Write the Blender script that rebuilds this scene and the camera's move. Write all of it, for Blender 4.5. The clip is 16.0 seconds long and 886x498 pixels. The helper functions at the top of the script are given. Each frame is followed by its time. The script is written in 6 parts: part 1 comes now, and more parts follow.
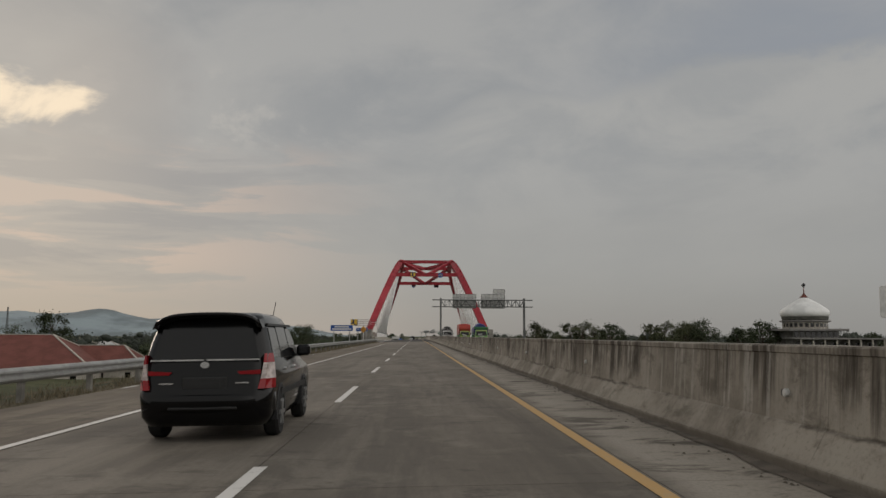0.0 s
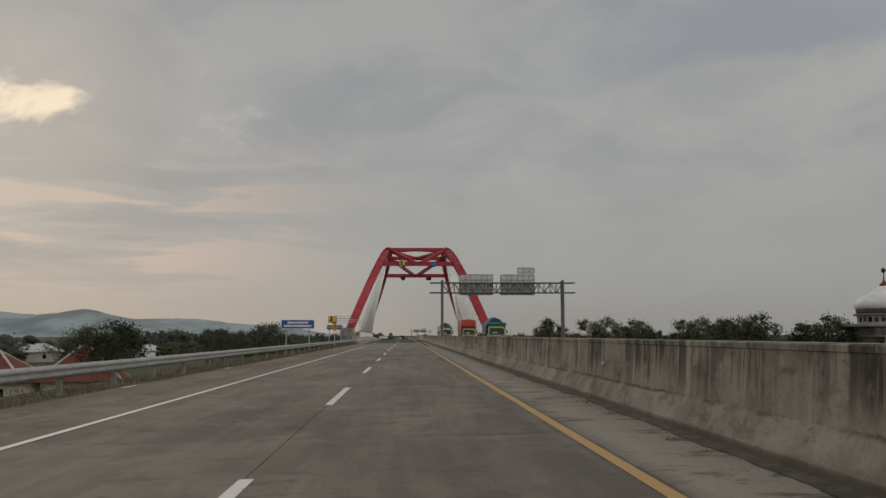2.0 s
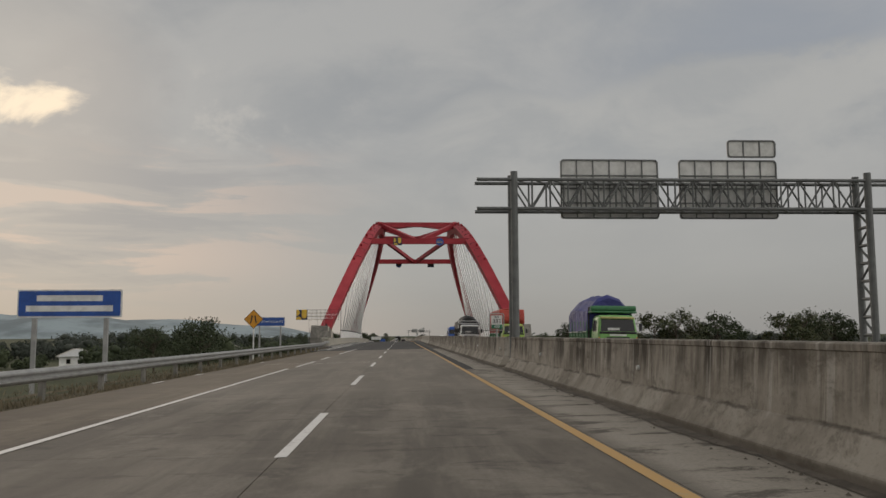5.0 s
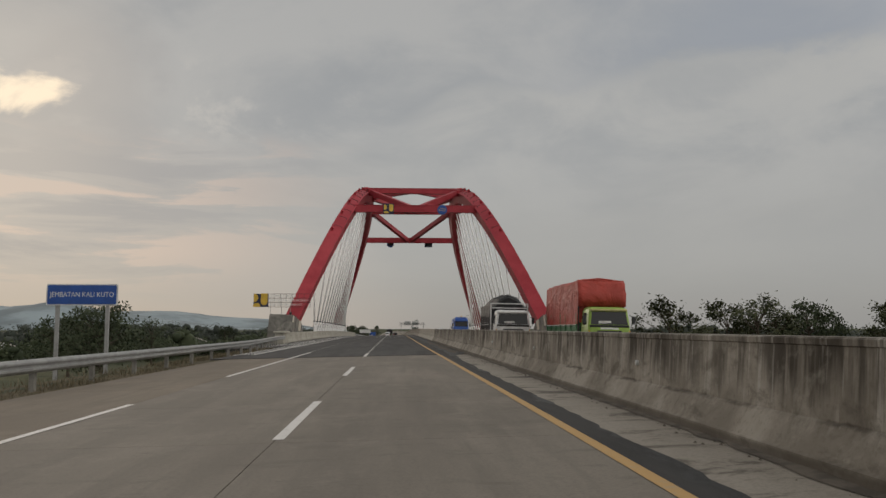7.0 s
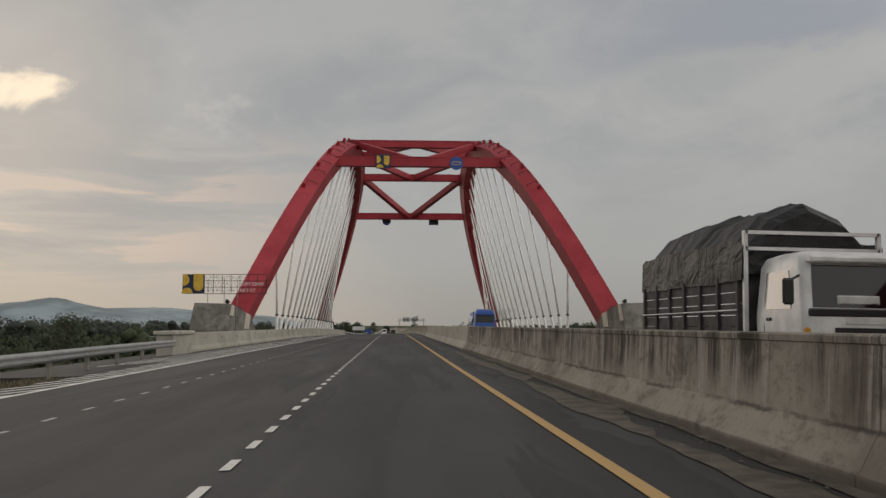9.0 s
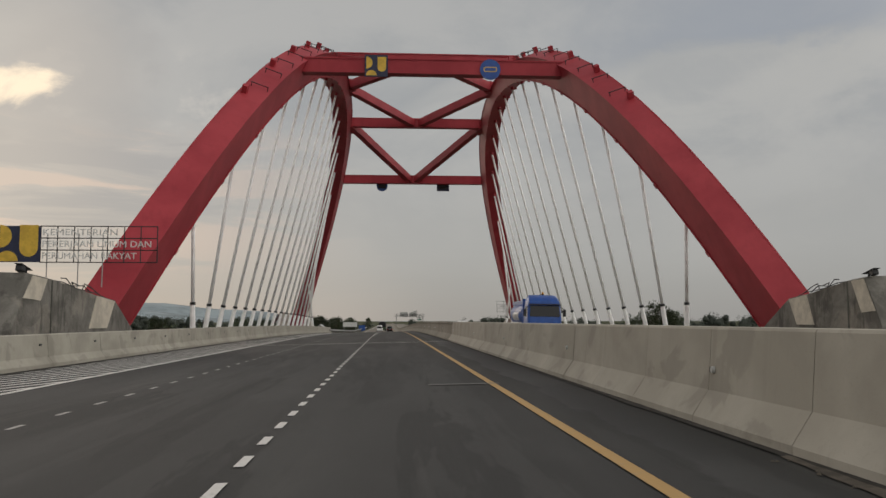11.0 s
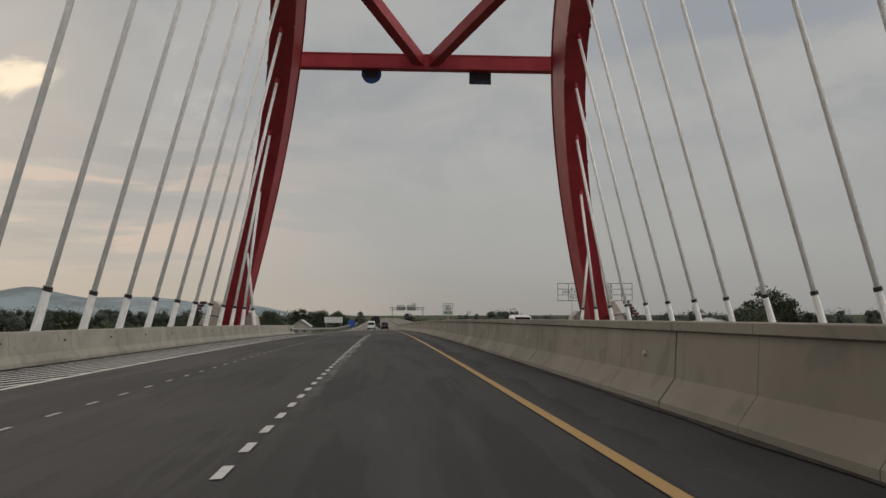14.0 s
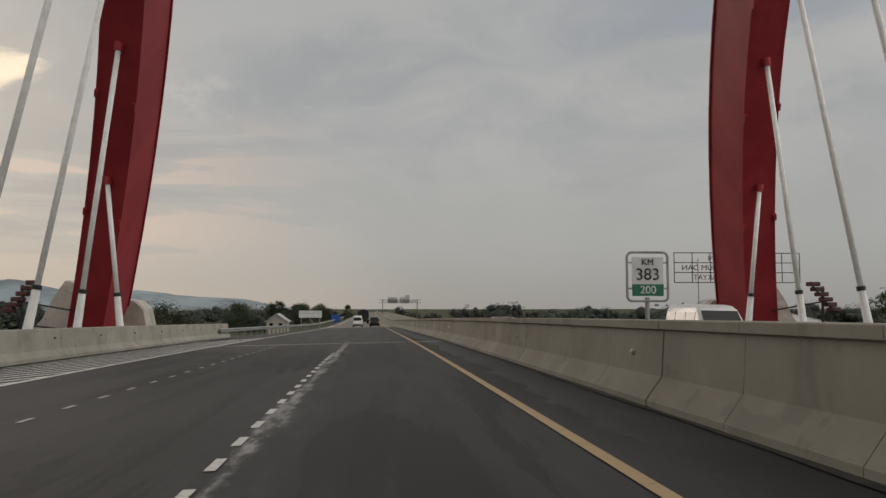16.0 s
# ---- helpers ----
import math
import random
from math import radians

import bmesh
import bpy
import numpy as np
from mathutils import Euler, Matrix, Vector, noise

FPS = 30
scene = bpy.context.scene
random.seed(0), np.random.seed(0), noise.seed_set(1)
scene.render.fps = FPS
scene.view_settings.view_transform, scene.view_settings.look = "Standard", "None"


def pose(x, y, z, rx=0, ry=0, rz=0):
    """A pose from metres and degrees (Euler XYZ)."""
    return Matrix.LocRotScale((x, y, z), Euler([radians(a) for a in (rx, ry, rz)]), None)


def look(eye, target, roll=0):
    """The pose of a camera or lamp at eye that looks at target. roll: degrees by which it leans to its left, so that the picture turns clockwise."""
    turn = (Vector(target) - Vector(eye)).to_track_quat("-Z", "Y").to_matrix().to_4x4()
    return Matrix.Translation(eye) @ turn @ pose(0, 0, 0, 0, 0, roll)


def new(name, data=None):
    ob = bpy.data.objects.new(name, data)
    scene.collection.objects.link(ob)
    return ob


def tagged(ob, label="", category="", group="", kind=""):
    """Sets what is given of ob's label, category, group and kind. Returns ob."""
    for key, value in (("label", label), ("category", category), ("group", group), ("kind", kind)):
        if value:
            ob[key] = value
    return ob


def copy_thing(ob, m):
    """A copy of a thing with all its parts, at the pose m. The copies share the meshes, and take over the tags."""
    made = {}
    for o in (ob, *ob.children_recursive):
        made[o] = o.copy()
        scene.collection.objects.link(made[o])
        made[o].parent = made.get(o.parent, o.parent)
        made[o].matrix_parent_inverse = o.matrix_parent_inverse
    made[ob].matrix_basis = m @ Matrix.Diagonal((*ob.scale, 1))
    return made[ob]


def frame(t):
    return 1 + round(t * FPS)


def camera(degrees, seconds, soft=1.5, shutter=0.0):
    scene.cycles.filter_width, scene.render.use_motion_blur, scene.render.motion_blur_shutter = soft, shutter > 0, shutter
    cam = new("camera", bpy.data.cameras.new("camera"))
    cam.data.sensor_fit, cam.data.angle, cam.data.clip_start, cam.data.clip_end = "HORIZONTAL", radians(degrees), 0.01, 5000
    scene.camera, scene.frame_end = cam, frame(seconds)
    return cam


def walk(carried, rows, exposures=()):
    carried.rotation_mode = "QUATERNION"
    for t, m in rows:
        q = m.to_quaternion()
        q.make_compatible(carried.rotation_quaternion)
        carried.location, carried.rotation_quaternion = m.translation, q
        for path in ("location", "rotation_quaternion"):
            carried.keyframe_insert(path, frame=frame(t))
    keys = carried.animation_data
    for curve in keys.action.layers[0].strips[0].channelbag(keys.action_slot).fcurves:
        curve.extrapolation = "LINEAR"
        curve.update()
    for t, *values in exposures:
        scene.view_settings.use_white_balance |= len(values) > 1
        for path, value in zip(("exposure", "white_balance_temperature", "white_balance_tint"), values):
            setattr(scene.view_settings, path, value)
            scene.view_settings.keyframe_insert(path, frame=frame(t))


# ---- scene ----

def road_z(y):
    """Height of the road's axis: level, a crest on the bridge, a steady fall beyond it, then level again."""
    d = max(0.0, y - 265.0)
    if d < 100:
        return -7.1e-5 * d * d
    if d < 190:
        return -0.71 - 0.0142 * (d - 100)
    return -1.988 - 0.55 * (1 - math.exp(-(d - 190) * 0.0142 / 0.55))


def deck_z(x, y):
    """Height of the paving: a 2 % crossfall to both sides of the median."""
    return road_z(y) + (0.02 * x if x < 3.3 else 0.066 - 0.02 * (x - 3.3))


# ---- camera ----
EYE = 1.28
cam = camera(55.19, 16.0, 1.5, 0.0)
ROWS = [  # seconds, x, y, yaw, pitch, roll
    (0, -0.342, -7.424, -1.793, 5.839, -0.205),
    (0.5, -0.376, 2.956, -1.792, 5.931, -0.070),
    (1, -0.409, 13.320, -1.863, 5.983, -0.046),
    (1.5, -0.433, 23.665, -2.343, 5.877, 0.190),
    (2, -0.439, 34.007, -2.491, 5.780, 0.094),
    (2.5, -0.474, 44.345, -2.473, 5.792, 0.020),
    (3, -0.539, 54.663, -2.537, 5.797, -0.163),
    (5.5, -0.576, 105.087, -2.763, 5.803, 0.320),
    (6, -0.586, 115.060, -3.006, 5.565, 0.014),
    (6.5, -0.568, 125.024, -3.194, 5.453, 0.032),
    (7, -0.523, 134.981, -3.276, 5.332, 0.030),
    (7.5, -0.469, 144.949, -3.315, 5.376, 0.022),
    (8, -0.412, 154.920, -3.410, 5.394, 0.053),
    (8.5, -0.355, 164.878, -3.384, 5.244, 0.083),
    (11, -0.549, 213.492, -3.687, 4.814, 0.050),
    (11.5, -0.540, 222.869, -3.672, 4.625, 0.119),
    (12, -0.536, 232.346, -3.780, 4.569, 0.128),
    (12.5, -0.544, 241.899, -3.836, 4.513, 0.170),
    (13, -0.563, 251.486, -3.860, 4.491, 0.184),
    (13.5, -0.575, 261.078, -3.893, 4.483, 0.271),
    (14, -0.546, 270.863, -4.055, 4.419, 0.111),
    (14.5, -0.515, 280.744, -4.245, 4.352, 0.022),
    (15, -0.508, 290.673, -4.317, 4.371, 0.185),
    (15.5, -0.515, 300.622, -4.501, 4.214, -0.007),
    (16, -0.531, 310.580, -4.770, 4.001, 0.041),
]
walk(cam, [(t, pose(x, y, EYE + road_z(y), 90 + pitch, roll, yaw)) for t, x, y, yaw, pitch, roll in ROWS],
     [(0.0, -0.13), (3.0, -0.13), (5.5, 0.02), (8.5, 0.03), (11.0, 0.09), (12.0, 0.16), (13.0, 0.08), (14.0, 0.03), (16.0, 0.06)])

# ---- world and sun ----
SUN_AZ, SUN_EL = radians(-26), radians(15.0)
world = bpy.data.worlds.new("overcast_dusk")
scene.world = world
world.use_nodes = True
wn, wl = world.node_tree.nodes, world.node_tree.links
wn.clear()


def wmath(op, a, b=0.0, clamp=False):
    n = wn.new("ShaderNodeMath")
    n.operation, n.use_clamp = op, clamp
    for k, v in enumerate((a, b)):
        if isinstance(v, (int, float)):
            n.inputs[k].default_value = v
        else:
            wl.new(v, n.inputs[k])
    return n.outputs[0]


def wmix(fac, a, b):
    n = wn.new("ShaderNodeMix")
    n.data_type = "RGBA"
    for k, v in ((0, fac), (6, a), (7, b)):
        if isinstance(v, (int, float)):
            n.inputs[k].default_value = v
        elif isinstance(v, tuple):
            n.inputs[k].default_value = (*v, 1)
        else:
            wl.new(v, n.inputs[k])
    return n.outputs[2]


def wramp(value, lo, hi):
    n = wn.new("ShaderNodeMapRange")
    n.interpolation_type = "SMOOTHSTEP"
    wl.new(value, n.inputs[0])
    n.inputs[1].default_value, n.inputs[2].default_value = lo, hi
    return n.outputs[0]


def wnoise(vector, scale, detail, rough, distort=0.0, stretch=(1, 1, 1), shift=(0, 0, 0)):
    m = wn.new("ShaderNodeMapping")
    m.inputs["Scale"].default_value = stretch
    m.inputs["Location"].default_value = shift
    wl.new(vector, m.inputs["Vector"])
    n = wn.new("ShaderNodeTexNoise")
    for key, value in (("Scale", scale), ("Detail", detail), ("Roughness", rough), ("Distortion", distort)):
        n.inputs[key].default_value = value
    wl.new(m.outputs[0], n.inputs["Vector"])
    return n.outputs["Fac"]


coord = wn.new("ShaderNodeTexCoord").outputs["Generated"]
split = wn.new("ShaderNodeSeparateXYZ")
wl.new(coord, split.inputs[0])
height = split.outputs["Z"]
# cloud layer seen in perspective: direction divided by its height
flat = wn.new("ShaderNodeVectorMath")
flat.operation = "DIVIDE"
lift = wmath("ADD", wmath("MAXIMUM", height, 0.0), 0.16)
spread = wn.new("ShaderNodeCombineXYZ")
for k in range(3):
    wl.new(lift, spread.inputs[k])
wl.new(coord, flat.inputs[0])
wl.new(spread.outputs[0], flat.inputs[1])
layer = flat.outputs[0]
big = wnoise(layer, 0.8, 6, 0.55, 0.9, (1, 0.8, 0.3), (3.1, 0.4, 0))
sunward = wn.new("ShaderNodeVectorMath")
sunward.operation = "DOT_PRODUCT"
wl.new(coord, sunward.inputs[0])
sunward.inputs[1].default_value = (math.sin(SUN_AZ) * math.cos(SUN_EL), math.cos(SUN_AZ) * math.cos(SUN_EL), math.sin(SUN_EL))
near_sun = sunward.outputs["Value"]
puff = wnoise(coord, 3.4, 8, 0.55, 0.5, (1, 1, 2.3), (4.2, 1.1, 0.3))
rag = wnoise(coord, 5.5, 8, 0.6, 0.4, (1, 1, 1.7), (2.6, 3.3, 0.9))
side = split.outputs["X"]
cloud = wramp(wmath("ADD", wmath("MULTIPLY", big, 0.3), wmath("ADD", wmath("MULTIPLY", puff, 0.35), wmath("MULTIPLY", rag, 0.35))), 0.42, 0.58)
sky = wmix(cloud, (0.322, 0.332, 0.340), (0.408, 0.406, 0.397))
# lower down the layer is even and a little warmer
even = wmath("SUBTRACT", 1.0, wramp(wmath("ADD", height, wmath("MULTIPLY", wmath("SUBTRACT", puff, 0.5), 0.12)), 0.10, 0.24))
sky = wmix(wmath("MULTIPLY", even, 0.8), sky, (0.380, 0.374, 0.360))
# a pale cloud mass with a ragged upper edge, and bluer cloud above it
rise = wmath("SUBTRACT", height, wmath("ADD", wmath("MULTIPLY", wramp(side, -0.10, 0.10), 0.085), wmath("MULTIPLY", side, 0.07)))
rise = wmath("ADD", rise, wmath("ADD", wmath("MULTIPLY", wmath("SUBTRACT", rag, 0.5), 0.13), wmath("MULTIPLY", wmath("SUBTRACT", puff, 0.5), 0.10)))
over = wramp(rise, 0.170, 0.198)
east = wramp(side, -0.08, 0.08)
mass = wmath("MULTIPLY", wmath("MULTIPLY", east, wmath("SUBTRACT", 1.0, over)), wramp(rise, 0.02, 0.16))
sky = wmix(wmath("MULTIPLY", mass, wmath("ADD", 0.45, wmath("MULTIPLY", wramp(rag, 0.40, 0.62), 0.5))), sky, (0.428, 0.423, 0.407))
fade = wmath("SUBTRACT", 1.0, wramp(rise, 0.22, 0.40))
blue = wmath("MULTIPLY", wmath("MULTIPLY", over, fade), wmath("MULTIPLY", wramp(side, 0.05, 0.45), wmath("SUBTRACT", 1.0, wmath("MULTIPLY", cloud, 0.35))))
sky = wmix(wmath("MULTIPLY", blue, 0.75), sky, (0.308, 0.331, 0.372))
sky = wmix(wmath("MULTIPLY", wramp(height, 0.35, 0.8), 0.5), sky, (0.40, 0.405, 0.41))
# warm streaks low towards the sun, broken by grey ones, and small white clouds over them
west = wmath("SUBTRACT", 1.0, wramp(side, -0.36, 0.02))
streak = wnoise(coord, 4.2, 8, 0.58, 0.4, (1, 1, 6.5), (1.7, 0.3, 0.4))
tier = wmath("MULTIPLY", wramp(height, 0.02, 0.09), wmath("SUBTRACT", 1.0, wramp(wmath("ADD", height, wmath("MULTIPLY", wmath("SUBTRACT", rag, 0.5), 0.10)), 0.19, 0.225)))
warm = wmath("MULTIPLY", wmath("MULTIPLY", west, tier), wmath("ADD", 0.15, wmath("MULTIPLY", wramp(streak, 0.46, 0.54), 0.85)))
sky = wmix(wmath("MULTIPLY", warm, 0.95), sky, (0.580, 0.470, 0.402))
grey = wmath("MULTIPLY", wmath("MULTIPLY", west, tier), wmath("SUBTRACT", 1.0, wramp(streak, 0.38, 0.46)))
sky = wmix(wmath("MULTIPLY", grey, 0.85), sky, (0.330, 0.328, 0.332))
white = wmath("MULTIPLY", wmath("MULTIPLY", wramp(rag, 0.50, 0.58), west), wmath("MULTIPLY", wramp(height, 0.20, 0.23), wmath("SUBTRACT", 1.0, wramp(height, 0.27, 0.31))))
sky = wmix(wmath("MULTIPLY", white, 0.95), sky, (0.500, 0.480, 0.450))
ragged = wnoise(coord, 7.0, 8, 0.58, 0.4, (1, 1, 2.0), (0.2, 0.9, 0.3))
band = wmath("MULTIPLY", wmath("ABSOLUTE", wmath("SUBTRACT", height, math.sin(SUN_EL))), 0.14)
gap_in_cloud = wmath("SUBTRACT", wmath("ADD", near_sun, wmath("MULTIPLY", wmath("SUBTRACT", ragged, 0.5), 0.034)), band)
shade = wn.new("ShaderNodeVectorMath")
shade.operation = "DOT_PRODUCT"
wl.new(coord, shade.inputs[0])
shade.inputs[1].default_value = (math.sin(radians(-19.5)) * math.cos(radians(15)), math.cos(radians(-19.5)) * math.cos(radians(15)), math.sin(radians(15)))
near_shade = wmath("ADD", shade.outputs["Value"], wmath("MULTIPLY", wmath("SUBTRACT", rag, 0.5), 0.012))
sky = wmix(wmath("MULTIPLY", wramp(near_shade, 0.9955, 0.9990), 0.6), sky, (0.315, 0.315, 0.322))
sky = wmix(wmath("MULTIPLY", wramp(near_sun, 0.98, 0.9995), 0.4), sky, (0.54, 0.49, 0.43))
core = wramp(gap_in_cloud, 0.9950, 1.0003)
sky = wmix(core, sky, (1.0, 0.83, 0.62))
haze = wmath("SUBTRACT", 1.0, wramp(height, -0.02, 0.10))
sky = wmix(wmath("MULTIPLY", haze, 0.75), sky, wmix(east, (0.375, 0.350, 0.325), (0.272, 0.268, 0.258)))
behind = wramp(wmath("MULTIPLY", split.outputs["Y"], -1.0), -0.15, 0.6)
sky = wmix(wmath("MULTIPLY", behind, 0.9), sky, (0.60, 0.585, 0.56))
# unseen sky on the road's right-hand side, brightened to light faces turned that way
thin = wn.new("ShaderNodeVectorMath")
thin.operation = "DOT_PRODUCT"
wl.new(coord, thin.inputs[0])
thin.inputs[1].default_value = Vector((0.9, -0.3, 0.2)).normalized()
sky = wmix(wramp(thin.outputs["Value"], 0.22, 0.80), sky, (1.18, 1.14, 1.085))
nishita = wn.new("ShaderNodeTexSky")
nishita.sky_type, nishita.sun_disc = "NISHITA", False
nishita.sun_elevation, nishita.sun_rotation = SUN_EL, SUN_AZ
clear = wn.new("ShaderNodeBackground")
clear.inputs["Strength"].default_value = 0.05
wl.new(nishita.outputs[0], clear.inputs["Color"])
cover = wn.new("ShaderNodeBackground")
cover.inputs["Strength"].default_value = 1.0
wl.new(sky, cover.inputs["Color"])
both = wn.new("ShaderNodeMixShader")
both.inputs[0].default_value = 0.94
wl.new(clear.outputs[0], both.inputs[1])
wl.new(cover.outputs[0], both.inputs[2])
out = wn.new("ShaderNodeOutputWorld")
wl.new(both.outputs[0], out.inputs["Surface"])

sun = new("sun", bpy.data.lights.new("sun", "SUN"))
sun.data.energy, sun.data.angle, sun.data.color = 0.5, radians(25), (1.0, 0.86, 0.72)
sun.matrix_world = look((0, 0, 0), (-math.sin(SUN_AZ) * math.cos(SUN_EL), -math.cos(SUN_AZ) * math.cos(SUN_EL), -math.sin(SUN_EL)))


# ---- materials ----
class Mat:
    """A small builder of node materials in world metres."""

    def __init__(self, name, rough=0.8, metal=0.0, spec=0.4):
        self.m = bpy.data.materials.new(name)
        self.m.use_nodes = True
        self.nodes, self.links = self.m.node_tree.nodes, self.m.node_tree.links
        self.b = self.nodes["Principled BSDF"]
        self.b.inputs["Roughness"].default_value = rough
        self.b.inputs["Metallic"].default_value = metal
        self.b.inputs["Specular IOR Level"].default_value = spec
        self.pos = self.nodes.new("ShaderNodeNewGeometry").outputs["Position"]

    def put(self, v, socket):
        if isinstance(v, (int, float)):
            socket.default_value = v
        elif isinstance(v, tuple):
            socket.default_value = (*v, 1)
        else:
            self.links.new(v, socket)

    def noise(self, scale, detail=5, rough=0.6, stretch=(1, 1, 1), distort=0.0):
        mp = self.nodes.new("ShaderNodeMapping")
        mp.inputs["Scale"].default_value = stretch
        self.links.new(self.pos, mp.inputs["Vector"])
        n = self.nodes.new("ShaderNodeTexNoise")
        for key, value in (("Scale", scale), ("Detail", detail), ("Roughness", rough), ("Distortion", distort)):
            n.inputs[key].default_value = value
        self.links.new(mp.outputs[0], n.inputs["Vector"])
        return n.outputs["Fac"]

    def ramp(self, v, lo, hi, a=0.0, b=1.0):
        n = self.nodes.new("ShaderNodeMapRange")
        n.interpolation_type = "SMOOTHSTEP"
        self.put(v, n.inputs[0])
        for k, x in enumerate((lo, hi, a, b)):
            n.inputs[k + 1].default_value = x
        return n.outputs[0]

    def math(self, op, a, b=0.0):
        n = self.nodes.new("ShaderNodeMath")
        n.operation = op
        self.put(a, n.inputs[0])
        self.put(b, n.inputs[1])
        return n.outputs[0]

    def mix(self, fac, a, b, blend="MIX"):
        n = self.nodes.new("ShaderNodeMix")
        n.data_type, n.blend_type = "RGBA", blend
        self.put(fac, n.inputs[0])
        self.put(a, n.inputs[6])
        self.put(b, n.inputs[7])
        return n.outputs[2]

    def axis(self, name):
        s = self.nodes.new("ShaderNodeSeparateXYZ")
        self.links.new(self.pos, s.inputs[0])
        return s.outputs[name]

    def random(self):
        return self.nodes.new("ShaderNodeObjectInfo").outputs["Random"]

    def island(self):
        return self.nodes.new("ShaderNodeNewGeometry").outputs["Random Per Island"]

    def color(self, v):
        self.put(v, self.b.inputs["Base Color"])
        return self

    def rough(self, v):
        self.put(v, self.b.inputs["Roughness"])
        return self

    def bump(self, v, strength=0.3, distance=0.01):
        n = self.nodes.new("ShaderNodeBump")
        n.inputs["Strength"].default_value = strength
        n.inputs["Distance"].default_value = distance
        self.put(v, n.inputs["Height"])
        self.links.new(n.outputs[0], self.b.inputs["Normal"])
        return self


def simple(name, rgb, rough=0.7, metal=0.0, spec=0.4, vary=0.12, scale=3.0):
    """A plain colour with two scales of wear."""
    m = Mat(name, rough, metal, spec)
    lo = tuple(c * (1 - vary) for c in rgb)
    hi = tuple(min(1, c * (1 + vary)) for c in rgb)
    a = m.mix(m.ramp(m.noise(scale, 4), 0.35, 0.65), lo, hi)
    m.color(m.mix(m.ramp(m.noise(scale * 9, 3), 0.55, 0.8, 0, 0.35), a, tuple(c * 0.72 for c in rgb)))
    return m.m


def make_pavement(name="worn_concrete_pavement", tint=(0.79, 0.775, 0.75)):
    m = Mat(name, 0.85, 0, 0.3)
    base = m.mix(m.ramp(m.noise(0.35, 6, 0.65, (1.6, 0.28, 1)), 0.34, 0.66), (0.115, 0.100, 0.083), (0.235, 0.210, 0.178))
    tracks = m.ramp(m.noise(1.0, 6, 0.68, (1.3, 0.07, 1), 0.2), 0.44, 0.60, 0, 0.65)
    base = m.mix(tracks, base, (0.085, 0.075, 0.064))
    patches = m.ramp(m.noise(0.75, 8, 0.72, (0.9, 0.6, 1), 0.3), 0.50, 0.64, 0, 0.5)
    base = m.mix(patches, base, (0.29, 0.262, 0.225))
    grime = m.ramp(m.noise(1.5, 8, 0.75, (0.6, 1.0, 1), 0.3), 0.53, 0.64, 0, 0.65)
    base = m.mix(grime, base, (0.058, 0.050, 0.042))
    # a newer, paler stretch of slabs before the asphalt
    base = m.mix(m.ramp(m.axis("Y"), 108, 118, 0.0, 0.38), base, (0.30, 0.272, 0.234))
    # torn, dirty strip beside the barrier
    inner = m.ramp(m.axis("X"), 1.6, 2.1)
    torn = m.ramp(m.noise(1.1, 8, 0.75, (0.7, 1.3, 1), 0.5), 0.38, 0.50)
    rough_strip = m.mix(torn, (0.10, 0.088, 0.074), (0.43, 0.395, 0.345))
    base = m.mix(m.math("MULTIPLY", m.math("MULTIPLY", inner, m.ramp(m.axis("X"), 3.4, 3.6, 1.0, 0.0)), 0.85), base, rough_strip)
    base = m.mix(m.math("MULTIPLY", m.random(), 0.25), base, (0.27, 0.243, 0.208))
    base = m.mix(1.0, base, tint, "MULTIPLY")
    m.color(m.mix(m.ramp(m.noise(30, 4), 0.4, 0.75, 0, 0.35), base, (0.080, 0.072, 0.063)))
    m.bump(m.noise(60, 4), 0.3, 0.006)
    return m.m


